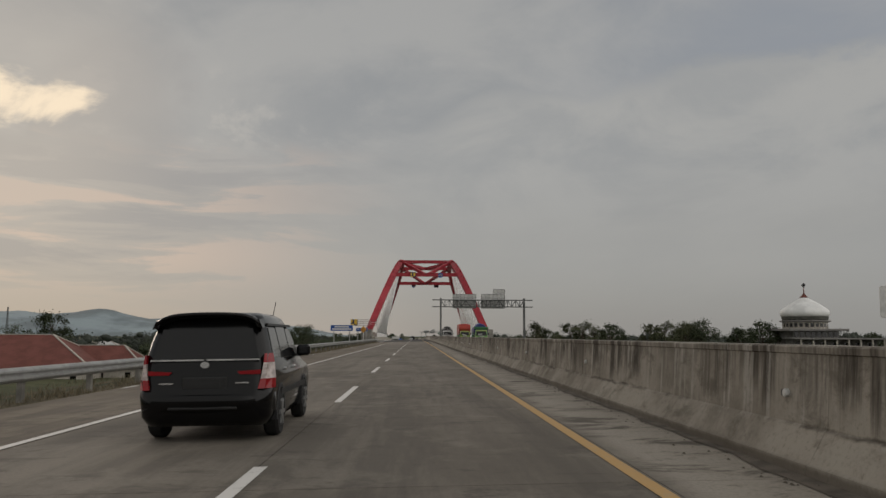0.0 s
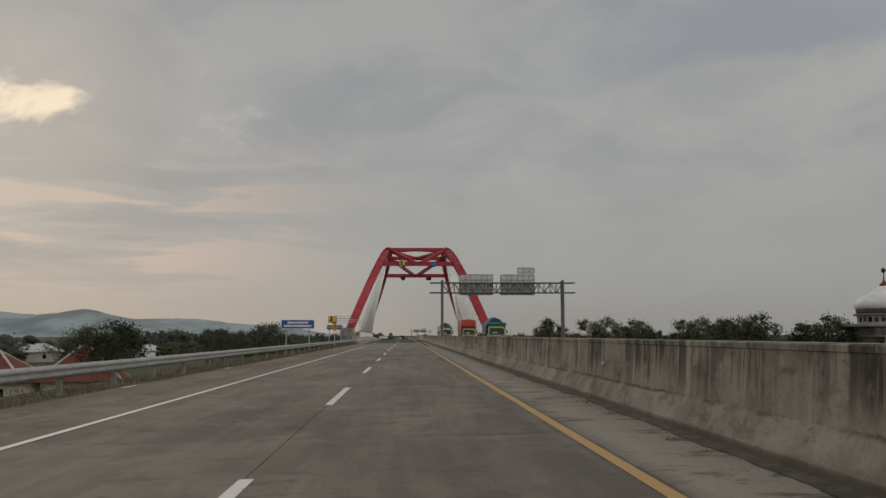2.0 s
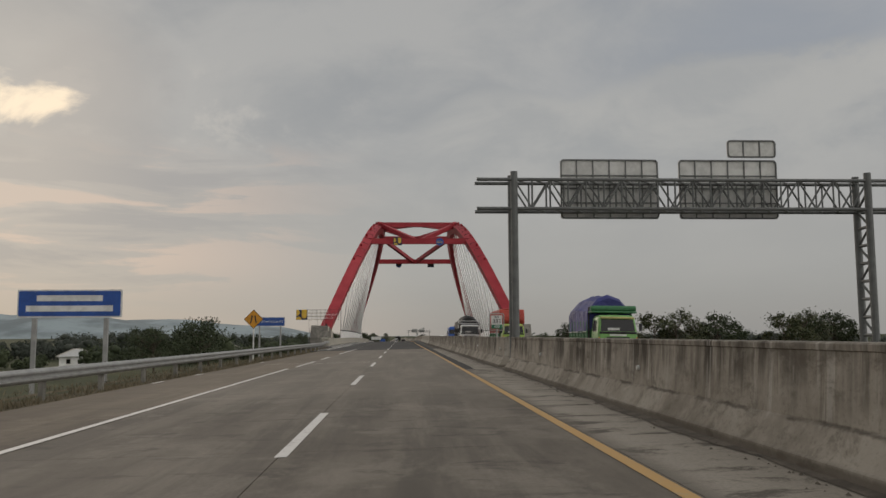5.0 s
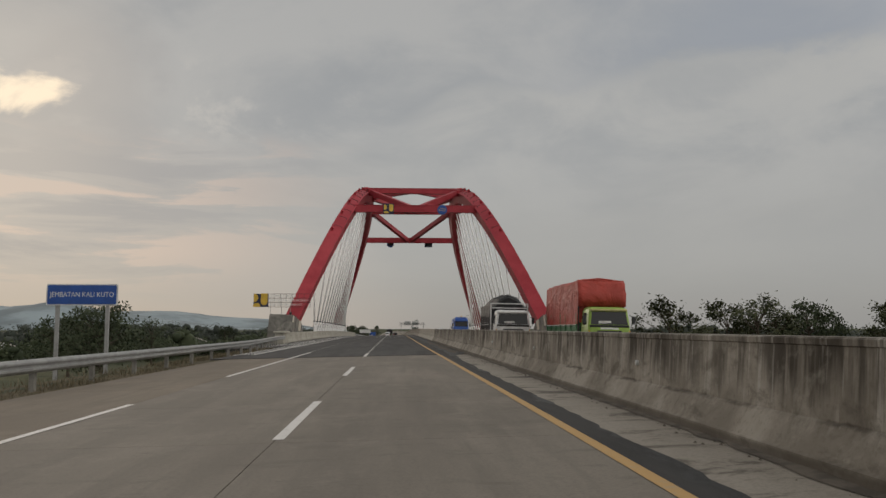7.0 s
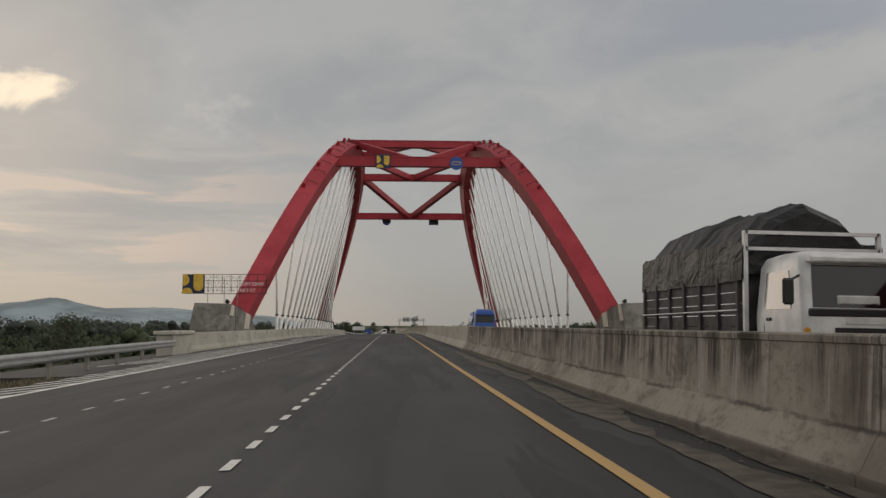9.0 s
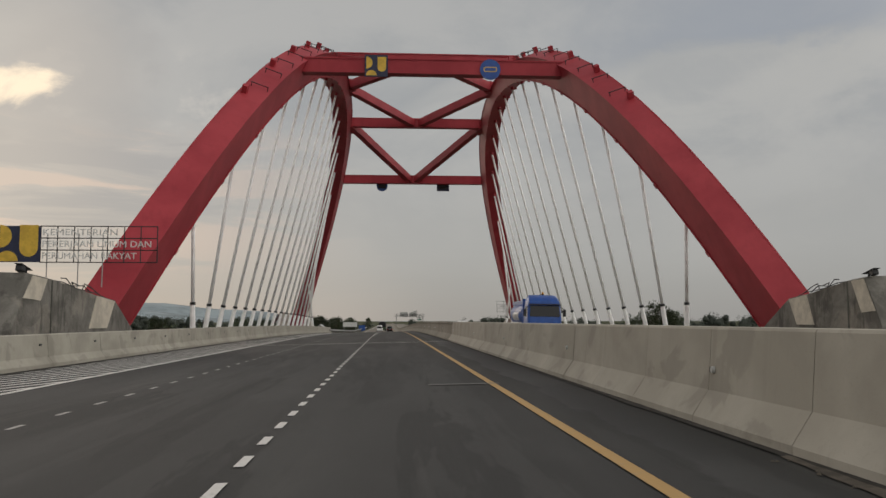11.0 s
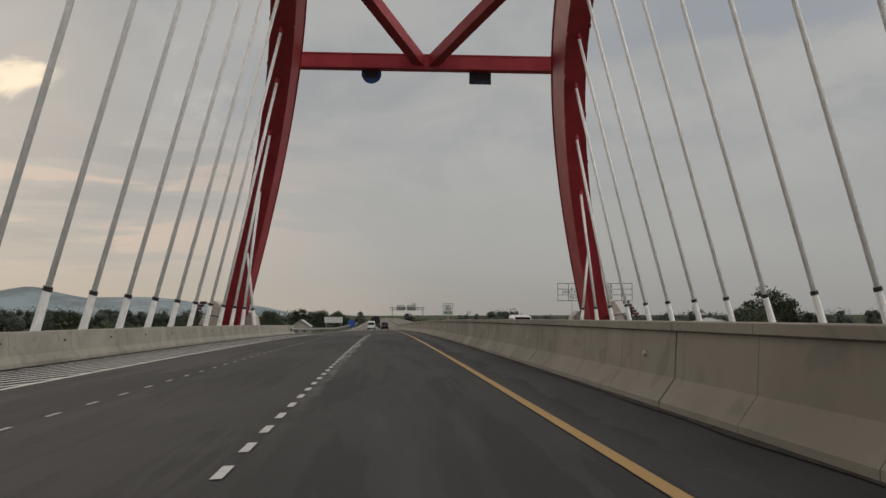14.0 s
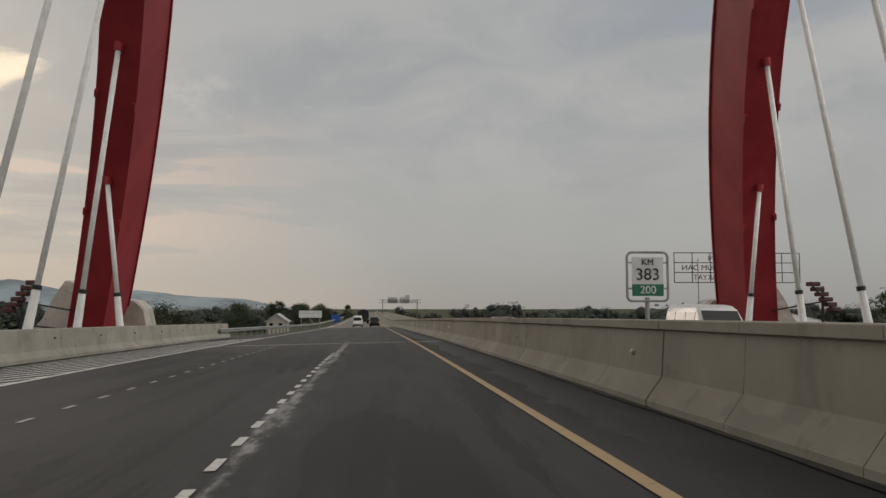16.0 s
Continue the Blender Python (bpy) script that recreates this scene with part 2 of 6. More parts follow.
def make_asphalt():
    m = Mat("dark_asphalt", 0.86, 0, 0.2)
    base = m.mix(m.ramp(m.noise(0.5, 5, 0.6, (1.4, 0.15, 1)), 0.35, 0.68), (0.040, 0.0395, 0.039), (0.058, 0.057, 0.056))
    # long patches with ragged edges: older, paler paving and darker sealed strips
    pale = m.ramp(m.noise(0.42, 7, 0.62, (1.5, 0.10, 1), 0.3), 0.50, 0.53, 0, 0.45)
    base = m.mix(pale, base, (0.070, 0.069, 0.067))
    dark = m.ramp(m.noise(0.60, 7, 0.62, (1.3, 0.13, 1), 0.4), 0.55, 0.575, 0, 0.6)
    base = m.mix(dark, base, (0.030, 0.0298, 0.0295))
    dust = m.ramp(m.noise(0.8, 5, 0.65, (1.2, 0.07, 1), 0.5), 0.55, 0.78, 0, 0.5)
    base = m.mix(dust, base, (0.092, 0.089, 0.084))
    x, y = m.axis("X"), m.axis("Y")
    # damp, sealed inner shoulder with a ragged edge towards the yellow line
    wet = m.ramp(m.math("ADD", x, m.math("MULTIPLY", m.math("SUBTRACT", m.noise(0.9, 7, 0.65, (1, 0.35, 1)), 0.5), 1.5)), 2.0, 2.2, 0, 0.75)
    base = m.mix(m.math("MULTIPLY", wet, m.ramp(m.noise(0.09, 3, 0.5), 0.40, 0.55)), base, (0.024, 0.0238, 0.0235))
    worn = m.ramp(m.noise(0.25, 5, 0.6, (1, 0.4, 1)), 0.45, 0.6, 0, 0.3)
    base = m.mix(worn, base, (0.034, 0.0335, 0.033))
    # pale dust blown along the lane line on the bridge
    span = m.math("MULTIPLY", m.ramp(y, 275, 315), m.ramp(y, 345, 360, 1.0, 0.0))
    off = m.math("ABSOLUTE", m.math("ADD", x, 1.75))
    off = m.math("SUBTRACT", off, m.math("MULTIPLY", m.math("SUBTRACT", m.noise(0.6, 6, 0.7, (1, 0.5, 1)), 0.44), 0.7))
    drift = m.math("MULTIPLY", m.ramp(off, 0.0, 0.12, 1.0, 0.0), m.ramp(m.noise(2.2, 7, 0.75, (1.2, 0.3, 1)), 0.38, 0.56, 0.05, 1.0))
    base = m.mix(m.math("MULTIPLY", drift, span), base, (0.33, 0.322, 0.31))
    haze = m.ramp(m.math("SUBTRACT", off, 0.25), 0.0, 0.35, 0.18, 0.0)
    base = m.mix(m.math("MULTIPLY", m.math("MULTIPLY", haze, span), m.ramp(m.noise(1.2, 6, 0.7, (1, 0.3, 1)), 0.4, 0.65)), base, (0.16, 0.157, 0.15))
    m.color(m.mix(m.ramp(m.noise(90, 3), 0.45, 0.8, 0, 0.45), base, (0.098, 0.095, 0.092)))
    m.rough(m.ramp(wet, 0.0, 0.75, 0.88, 0.62))
    m.bump(m.noise(110, 3), 0.4, 0.006)
    return m.m


def make_old_wall():
    m = Mat("rain_streaked_concrete", 0.9, 0, 0.2)
    base = m.mix(m.ramp(m.noise(0.5, 6, 0.65, (1, 1, 1.2)), 0.36, 0.62), (0.190, 0.168, 0.138), (0.330, 0.300, 0.255))
    z = m.axis("Z")
    # rain streaks: long in z, in groups along the wall, strongest under the top
    groups = m.ramp(m.noise(0.33, 4, 0.6, (1, 1, 0.12)), 0.38, 0.54, 0.2, 1.0)
    streak = m.ramp(m.noise(1.9, 6, 0.7, (1, 1, 0.05)), 0.43, 0.57)
    thin = m.ramp(m.noise(8.0, 5, 0.65, (1, 1, 0.04)), 0.48, 0.60)
    reach = m.ramp(m.math("ADD", z, m.math("MULTIPLY", m.math("SUBTRACT", m.noise(1.7, 5, 0.7, (1, 1, 0.1)), 0.5), 1.5)), 0.45, 0.95)
    base = m.mix(m.math("MULTIPLY", m.math("MULTIPLY", streak, groups), m.math("MULTIPLY", reach, 0.92)), base, (0.030, 0.024, 0.018))
    base = m.mix(m.math("MULTIPLY", m.math("MULTIPLY", thin, groups), m.math("MULTIPLY", reach, 0.5)), base, (0.050, 0.040, 0.031))
    top = m.ramp(m.math("ADD", z, m.math("MULTIPLY", m.math("SUBTRACT", m.noise(1.3, 6, 0.75, (1, 1, 0.5)), 0.5), 0.9)), 0.95, 1.15, 0, 0.2)
    base = m.mix(top, base, (0.052, 0.043, 0.034))
    # lime runs and scoured pale patches
    lime = m.ramp(m.noise(2.9, 5, 0.65, (1, 1, 0.04)), 0.565, 0.63, 0, 0.5)
    base = m.mix(m.math("MULTIPLY", lime, m.ramp(z, 0.3, 0.6)), base, (0.46, 0.435, 0.39))
    patch = m.ramp(m.noise(0.9, 7, 0.66, (1, 1, 1.3), 0.3), 0.52, 0.62, 0, 0.4)
    base = m.mix(patch, base, (0.36, 0.335, 0.285))
    stain = m.ramp(m.noise(1.6, 7, 0.72, (0.8, 0.8, 1.5), 0.4), 0.50, 0.66, 0, 0.6)
    base = m.mix(stain, base, (0.085, 0.072, 0.056))
    # a broken dark line along the top of the sloped foot, and a darker kerb at the bottom
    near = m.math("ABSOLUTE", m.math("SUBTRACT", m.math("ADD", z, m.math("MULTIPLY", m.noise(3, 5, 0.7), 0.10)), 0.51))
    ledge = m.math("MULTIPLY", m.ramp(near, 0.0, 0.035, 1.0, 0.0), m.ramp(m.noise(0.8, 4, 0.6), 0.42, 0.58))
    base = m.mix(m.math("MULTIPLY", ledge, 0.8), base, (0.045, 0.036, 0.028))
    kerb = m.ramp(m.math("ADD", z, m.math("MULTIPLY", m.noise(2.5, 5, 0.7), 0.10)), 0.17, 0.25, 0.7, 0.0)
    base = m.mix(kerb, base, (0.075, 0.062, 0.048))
    m.color(m.mix(m.ramp(m.noise(17, 6, 0.7), 0.5, 0.75, 0, 0.5), base, (0.10, 0.085, 0.066)))
    m.bump(m.noise(22, 6, 0.7), 0.35, 0.012)
    return m.m


def make_new_wall(name="pale_precast_concrete", face=((0.335, 0.314, 0.262), (0.420, 0.396, 0.336))):
    m = Mat(name, 0.85, 0, 0.25)
    base = m.mix(m.ramp(m.noise(0.5, 4, 0.6), 0.35, 0.65), *face)
    base = m.mix(m.math("MULTIPLY", m.random(), 0.3), base, tuple(c * 0.86 for c in face[0]))
    # damp blotches, and a second, fainter set
    damp = m.ramp(m.noise(1.1, 6, 0.55, (1, 0.8, 1.1), 0.6), 0.555, 0.62, 0, 0.36)
    base = m.mix(damp, base, tuple(c * 0.60 for c in face[0]))
    faint = m.ramp(m.noise(0.45, 5, 0.6, (1, 1, 1.6), 0.5), 0.44, 0.66, 0, 0.25)
    base = m.mix(faint, base, tuple(c * 0.62 for c in face[0]))
    streak = m.ramp(m.noise(3.5, 5, 0.6, (1, 1, 0.06)), 0.56, 0.76, 0, 0.26)
    base = m.mix(streak, base, tuple(c * 0.66 for c in face[0]))
    m.color(m.mix(m.ramp(m.noise(20, 4), 0.55, 0.8, 0, 0.25), base, tuple(c * 0.68 for c in face[0])))
    m.bump(m.noise(40, 4), 0.2, 0.008)
    return m.m


def make_grass():
    m = Mat("dry_verge_grass", 0.95, 0, 0.1)
    base = m.mix(m.ramp(m.noise(0.25, 5, 0.6), 0.35, 0.65), (0.070, 0.060, 0.038), (0.135, 0.112, 0.075))
    m.color(m.mix(m.ramp(m.noise(4, 5, 0.7), 0.4, 0.7, 0, 0.6), base, (0.052, 0.052, 0.027)))
    m.bump(m.noise(9, 5), 0.8, 0.08)
    return m.m


def make_land():
    m = Mat("field_and_scrub_ground", 0.95, 0, 0.1)
    base = m.mix(m.ramp(m.noise(0.02, 5, 0.6), 0.35, 0.65), (0.040, 0.048, 0.026), (0.095, 0.098, 0.052))
    m.color(m.mix(m.ramp(m.noise(0.3, 5, 0.7), 0.4, 0.7, 0, 0.7), base, (0.036, 0.042, 0.022)))
    m.bump(m.noise(1.2, 5), 0.7, 0.3)
    return m.m


def make_leaf(name, dark, light):
    m = Mat(name, 0.75, 0, 0.25)
    m.color(m.mix(m.island(), dark, light))
    return m.m


def make_red():
    m = Mat("red_painted_steel", 0.55, 0, 0.28)
    base = m.mix(m.ramp(m.noise(0.3, 4), 0.35, 0.65), (0.300, 0.026, 0.037), (0.375, 0.040, 0.052))
    streak = m.ramp(m.noise(1.5, 5, 0.65, (1, 1, 0.12)), 0.5, 0.75, 0, 0.35)
    m.color(m.mix(streak, base, (0.20, 0.018, 0.026)))
    m.bump(m.noise(5, 3), 0.05, 0.01)
    return m.m


def make_paint(name, rgb, worn):
    m = Mat(name, 0.7, 0, 0.3)
    m.color(m.mix(m.ramp(m.noise(7, 6, 0.7), 0.52, 0.74, 0, 0.75), rgb, worn))
    return m.m


def make_tiles():
    m = Mat("red_clay_roof_tiles", 0.85, 0, 0.2)
    base = m.mix(m.ramp(m.noise(0.4, 4), 0.35, 0.65), (0.135, 0.052, 0.042), (0.180, 0.070, 0.057))
    m.color(m.mix(m.ramp(m.noise(3, 4), 0.5, 0.8, 0, 0.5), base, (0.10, 0.045, 0.038)))
    return m.m


def make_tarp(name, rgb):
    m = Mat(name, 0.6, 0, 0.35)
    base = m.mix(m.ramp(m.noise(0.9, 6, 0.65), 0.35, 0.65), tuple(c * 0.82 for c in rgb), tuple(c * 1.12 for c in rgb))
    m.color(m.mix(m.ramp(m.noise(5, 5), 0.5, 0.8, 0, 0.4), base, tuple(c * 0.6 for c in rgb)))
    m.bump(m.noise(1.1, 5, 0.55, (1, 1, 1), 0.8), 0.8, 0.25)
    return m.m


def make_footing(name, dark, light, cream, run=0.6, patchy=0.3):
    """Site-cast concrete with firm-edged repair patches and dark runs."""
    m = Mat(name, 0.9, 0, 0.2)
    base = m.mix(m.ramp(m.noise(0.6, 7, 0.65, (1, 1, 1), 0.4), 0.38, 0.60), dark, light)
    base = m.mix(m.ramp(m.noise(0.55, 6, 0.55, (1, 1, 1.2), 0.7), 0.55, 0.62, 0, patchy), base, cream)
    base = m.mix(m.ramp(m.noise(1.6, 6, 0.65, (1, 1, 0.25)), 0.52, 0.66, 0, run), base, tuple(c * 0.45 for c in dark))
    m.color(m.mix(m.ramp(m.noise(14, 5, 0.7), 0.5, 0.75, 0, 0.4), base, tuple(c * 0.6 for c in dark)))
    m.bump(m.noise(6, 7, 0.7), 0.5, 0.03)
    return m.m


PAVING, ASPHALT, OLD_WALL, NEW_WALL = make_pavement(), make_asphalt(), make_old_wall(), make_new_wall()
BRIDGE_WALL = make_new_wall("brownish_precast_concrete", ((0.248, 0.226, 0.184), (0.312, 0.286, 0.236)))
# parapet concrete with a raised base colour, as the median's face gets less light
MEDIAN_WALL = make_new_wall("lightened_precast_concrete", ((0.37, 0.340, 0.284), (0.46, 0.426, 0.362)))
SHOULDER = make_pavement("dusty_brown_shoulder_paving", (0.72, 0.66, 0.58))
GRASS, LAND, RED, TILES = make_grass(), make_land(), make_red(), make_tiles()
WHITE_LINE = make_paint("white_road_paint", (0.62, 0.60, 0.57), (0.24, 0.22, 0.20))
YELLOW_LINE = make_paint("yellow_road_paint", (0.47, 0.295, 0.115), (0.36, 0.29, 0.20))
FADED_YELLOW = make_paint("faded_yellow_road_paint", (0.47, 0.335, 0.185), (0.31, 0.25, 0.18))
FAINT_LINE = make_paint("faded_road_paint", (0.36, 0.35, 0.335), (0.10, 0.097, 0.092))
JOINT_DUST = make_paint("pale_joint_filler", (0.44, 0.425, 0.405), (0.12, 0.117, 0.112))
DUSTY = make_paint("pale_dust_on_asphalt", (0.165, 0.16, 0.152), (0.085, 0.083, 0.08))
CABLE_WHITE = simple("white_cable_sheath", (0.88, 0.87, 0.85), 0.5, vary=0.06)
SLEEVE_WHITE = simple("white_painted_sleeve", (0.88, 0.87, 0.85), 0.5, vary=0.06)
GALV = simple("galvanized_steel", (0.31, 0.31, 0.30), 0.5, 0.35)
POST_GREY = simple("weathered_rail_post", (0.19, 0.18, 0.16), 0.75, 0.1, vary=0.25)
GANTRY_GREY = simple("grey_painted_steel", (0.12, 0.125, 0.122), 0.55, 0.2)
PANEL_GREY = simple("bare_aluminium_sign_back", (0.52, 0.52, 0.50), 0.55, 0.1)
BLACK = simple("black_steel", (0.022, 0.022, 0.023), 0.55)
SIGN_BLUE = simple("blue_sign_sheeting", (0.022, 0.075, 0.29), 0.45)
SIGN_YELLOW = simple("yellow_sign_sheeting", (0.62, 0.40, 0.05), 0.45)
SIGN_AMBER = simple("amber_sign_sheeting", (0.55, 0.25, 0.02), 0.45)
SIGN_WHITE = simple("white_sign_sheeting", (0.60, 0.60, 0.58), 0.45)
SIGN_GREEN = simple("green_sign_sheeting", (0.02, 0.15, 0.08), 0.45)
LAMP_BOX = simple("red_brown_lamp_paint", (0.085, 0.035, 0.032), 0.6)
NAVY = simple("dark_navy_paint", (0.02, 0.025, 0.06), 0.5)
DOME_WHITE = simple("white_dome_paint", (0.74, 0.74, 0.72), 0.5, scale=0.4)
WALL_CREAM = simple("cream_plaster", (0.42, 0.39, 0.34), 0.85)
WALL_GREY = simple("grey_plaster", (0.22, 0.21, 0.20), 0.85)
# dark concrete for a stained joint and for painted shade under the dome
STAIN_SHADE = simple("stained_and_shaded_concrete", (0.085, 0.085, 0.072), 0.9, vary=0.3, scale=1.2)
WALL_DARK = simple("dark_grey_plaster", (0.13, 0.125, 0.118), 0.9, vary=0.3, scale=0.8)
ROOF_DARK = simple("dark_sheet_roof", (0.07, 0.065, 0.06), 0.7)
ROOF_PALE = simple("pale_zinc_roof", (0.45, 0.45, 0.44), 0.5)
BARK = simple("tree_bark", (0.075, 0.058, 0.042), 0.9)
LEAF_A = make_leaf("dark_green_leaves", (0.026, 0.036, 0.018), (0.066, 0.080, 0.040))
LEAF_B = make_leaf("olive_leaves", (0.028, 0.036, 0.016), (0.080, 0.085, 0.038))
WOODS = make_leaf("distant_woods", (0.030, 0.037, 0.029), (0.062, 0.070, 0.056))
# forest colour paled towards blue-grey, so distance haze is in the base colour
HILL = simple("haze_tinted_hills", (0.235, 0.275, 0.29), 0.95, 0, 0.1, 0.25, 0.006)
CAR_BLACK = simple("black_car_paint", (0.0035, 0.0036, 0.0040), 0.10, 0, 0.30, 0.05)
CAR_WHITE = simple("white_car_paint", (0.70, 0.70, 0.69), 0.25, 0, 0.6, 0.03)
GLASS_DARK = simple("tinted_glass", (0.004, 0.0045, 0.005), 0.05, 0, 0.42, 0.05)
TYRE = simple("tyre_rubber", (0.018, 0.018, 0.018), 0.85)
RIM = simple("alloy_rim", (0.32, 0.32, 0.32), 0.35, 0.7)
CHROME = simple("chrome_trim", (0.62, 0.62, 0.62), 0.2, 0.9)
PLASTIC = simple("black_plastic", (0.016, 0.016, 0.016), 0.6)
LAMP_RED = simple("red_tail_lens", (0.24, 0.006, 0.010), 0.15, 0, 0.4)
LAMP_CLEAR = simple("clear_lamp_lens", (0.42, 0.36, 0.34), 0.15, 0, 0.5, 0.3, 18)
TARP_BLUE, TARP_RED, TARP_BLACK = make_tarp("blue_tarpaulin", (0.045, 0.050, 0.19)), make_tarp("red_tarpaulin", (0.36, 0.050, 0.035)), make_tarp("black_tarpaulin", (0.011, 0.011, 0.0115))
TRUCK_GREEN = simple("lime_green_truck_paint", (0.24, 0.36, 0.06), 0.4)
TRUCK_MINT = simple("green_truck_paint", (0.16, 0.34, 0.10), 0.4)
TRUCK_WHITE = simple("white_truck_paint", (0.60, 0.60, 0.59), 0.4)
TRUCK_BLUE = simple("blue_truck_paint", (0.020, 0.085, 0.34), 0.35)
VISOR = simple("pale_yellow_visor", (0.42, 0.40, 0.16), 0.4)
STAKE_GREY = simple("dark_weathered_boards", (0.055, 0.05, 0.05), 0.8, vary=0.3)
WOOD_GREEN = simple("green_painted_boards", (0.05, 0.16, 0.07), 0.7)
FOOTING = make_footing("weathered_footing_concrete", (0.13, 0.122, 0.108), (0.225, 0.212, 0.188), (0.38, 0.345, 0.285))
FOOTING_PALE = make_footing("pale_plastered_footing", (0.38, 0.35, 0.305), (0.53, 0.495, 0.44), (0.62, 0.585, 0.53), 0.15, 0.7)
PLASTER = simple("cream_repair_plaster", (0.53, 0.48, 0.395), 0.9, vary=0.15, scale=1.5)
GUTTER = simple("dark_gutter_dirt", (0.035, 0.031, 0.027), 0.95, vary=0.3)
ROAD_DIRT = simple("dirt_and_debris", (0.10, 0.085, 0.068), 0.95, vary=0.3)


# ---- geometry helpers ----
class Geo:
    """Collects vertices and faces for one mesh."""

    def __init__(self):
        self.v, self.f = [], []

    def add(self, verts, faces):
        n = len(self.v)
        self.v += [tuple(p) for p in verts]
        self.f += [tuple(i + n for i in face) for face in faces]
        return self

    def box(self, x0, x1, y0, y1, z0, z1, m=None):
        p = [Vector((x, y, z)) for z in (z0, z1) for y in (y0, y1) for x in (x0, x1)]
        if m:
            p = [m @ q for q in p]
        return self.add(p, [(0, 2, 3, 1), (4, 5, 7, 6), (0, 1, 5, 4), (2, 6, 7, 3), (0, 4, 6, 2), (1, 3, 7, 5)])

    def bbox(self, x0, x1, y0, y1, z0, z1, b, m=None):
        """A box whose edges are bevelled by b (three crossing slabs in one hull)."""
        pts = []
        for z, dz in ((z0, 1), (z1, -1)):
            for x, y, sx, sy in ((x0, y0, 1, 1), (x1, y0, -1, 1), (x1, y1, -1, -1), (x0, y1, 1, -1)):
                pts += [(x + sx * b, y + sy * b, z), (x + sx * b, y, z + dz * b), (x, y + sy * b, z + dz * b)]
        bm = bmesh.new()
        for p in pts:
            bm.verts.new(m @ Vector(p) if m else p)
        bmesh.ops.convex_hull(bm, input=bm.verts)
        bm.verts.index_update()
        self.add([v.co[:] for v in bm.verts], [[v.index for v in f.verts] for f in bm.faces])
        bm.free()
        return self

    def sweep(self, rings, closed=True, caps=True):
        """Joins rings of equal length into a skin."""
        n, k = len(rings[0]), len(self.v)
        self.v += [tuple(p) for r in rings for p in r]
        for i in range(len(rings) - 1):
            for j in range(n if closed else n - 1):
                a, b = k + i * n + j, k + i * n + (j + 1) % n
                self.f.append((a, b, b + n, a + n))
        if caps and closed:
            self.f.append(tuple(k + j for j in reversed(range(n))))
            self.f.append(tuple(k + (len(rings) - 1) * n + j for j in range(n)))
        return self

    def tube(self, a, b, r, n=8, r2=None):
        a, b = Vector(a), Vector(b)
        q = (b - a).to_track_quat("Z", "Y").to_matrix()
        r2 = r if r2 is None else r2
        ring = lambda c, s: [c + q @ Vector((s * math.cos(2 * math.pi * k / n), s * math.sin(2 * math.pi * k / n), 0)) for k in range(n)]
        return self.sweep([ring(a, r), ring(b, r2)])

    def beam(self, a, b, w, h, up=(0, 0, 1)):
        """A box beam from a to b, w wide and h deep."""
        a, b = Vector(a), Vector(b)
        d = (b - a).normalized()
        s = d.cross(Vector(up)).normalized() * w / 2
        u = s.normalized().cross(d) * h / 2
        ring = lambda c: [c - s - u, c + s - u, c + s + u, c - s + u]
        return self.sweep([ring(a), ring(b)])

    def lathe(self, profile, cx=0, cy=0, n=24):
        rings = [[(cx + r * math.cos(2 * math.pi * k / n), cy + r * math.sin(2 * math.pi * k / n), z) for k in range(n)] for r, z in profile]
        return self.sweep(rings)

    def make(self, name, material, parent=None, label="", smooth=False, kind=""):
        me = bpy.data.meshes.new(name)
        me.from_pydata(self.v, [], self.f)
        bm = bmesh.new()
        bm.from_mesh(me)
        bmesh.ops.recalc_face_normals(bm, faces=bm.faces)
        bm.to_mesh(me)
        bm.free()
        me.materials.append(material)
        if smooth:
            for p in me.polygons:
                p.use_smooth = True
        ob = new(name, me)
        if parent:
            ob.parent = parent
        if label or kind:
            tagged(ob, label, kind=kind)
        return ob


def thing(name, label, category, group="", at=None):
    """An empty at the base of a thing, to carry its parts."""
    ob = tagged(new(name), label, category, group)
    ob.empty_display_size = 0.3
    if at is not None:
        ob.matrix_basis = at
    return ob


def setting(ob, label="", category=""):
    return tagged(ob, label, category, kind="structure")


def shared(name, mesh_ob, parent, m):
    """Another piece on the same mesh."""
    ob = new(name, mesh_ob.data)
    ob.parent = parent
    ob.matrix_basis = m
    return ob


def steps(a, b, d):
    n = max(1, round((b - a) / d))
    return [a + (b - a) * k / n for k in range(n + 1)]


def strip(x0, x1, y0, y1, lift, step=10.0):
    """A thin sheet on the paving."""
    ys = steps(y0, y1, step)
    g = Geo()
    rings = [[(x0, y, deck_z(x0, y) + lift), (x1, y, deck_z(x1, y) + lift)] for y in ys]
    return g.sweep(rings, closed=False, caps=False)


def slab(x0, x1, y0, y1, depth, step=10.0, lift=0.0):
    ys = steps(y0, y1, step)
    rings = [[(x0, y, deck_z(x0, y) + lift), (x1, y, deck_z(x1, y) + lift), (x1, y, deck_z(x1, y) + lift - depth), (x0, y, deck_z(x0, y) + lift - depth)] for y in ys]
    return Geo().sweep(rings)


def letters(text, size, material, parent, m, name="lettering", depth=0.004, align="CENTER"):
    """Text in the built-in font, as a mesh."""
    cu = bpy.data.curves.new(name, "FONT")
    cu.body, cu.size, cu.extrude, cu.align_x, cu.align_y = text, size, depth, align, "CENTER"
    tmp = bpy.data.objects.new(name, cu)
    me = bpy.data.meshes.new_from_object(tmp)
    bpy.data.objects.remove(tmp)
    me.materials.clear()
    me.materials.append(material)
    ob = new(name, me)
    ob.parent = parent
    ob.matrix_basis = m
    return ob


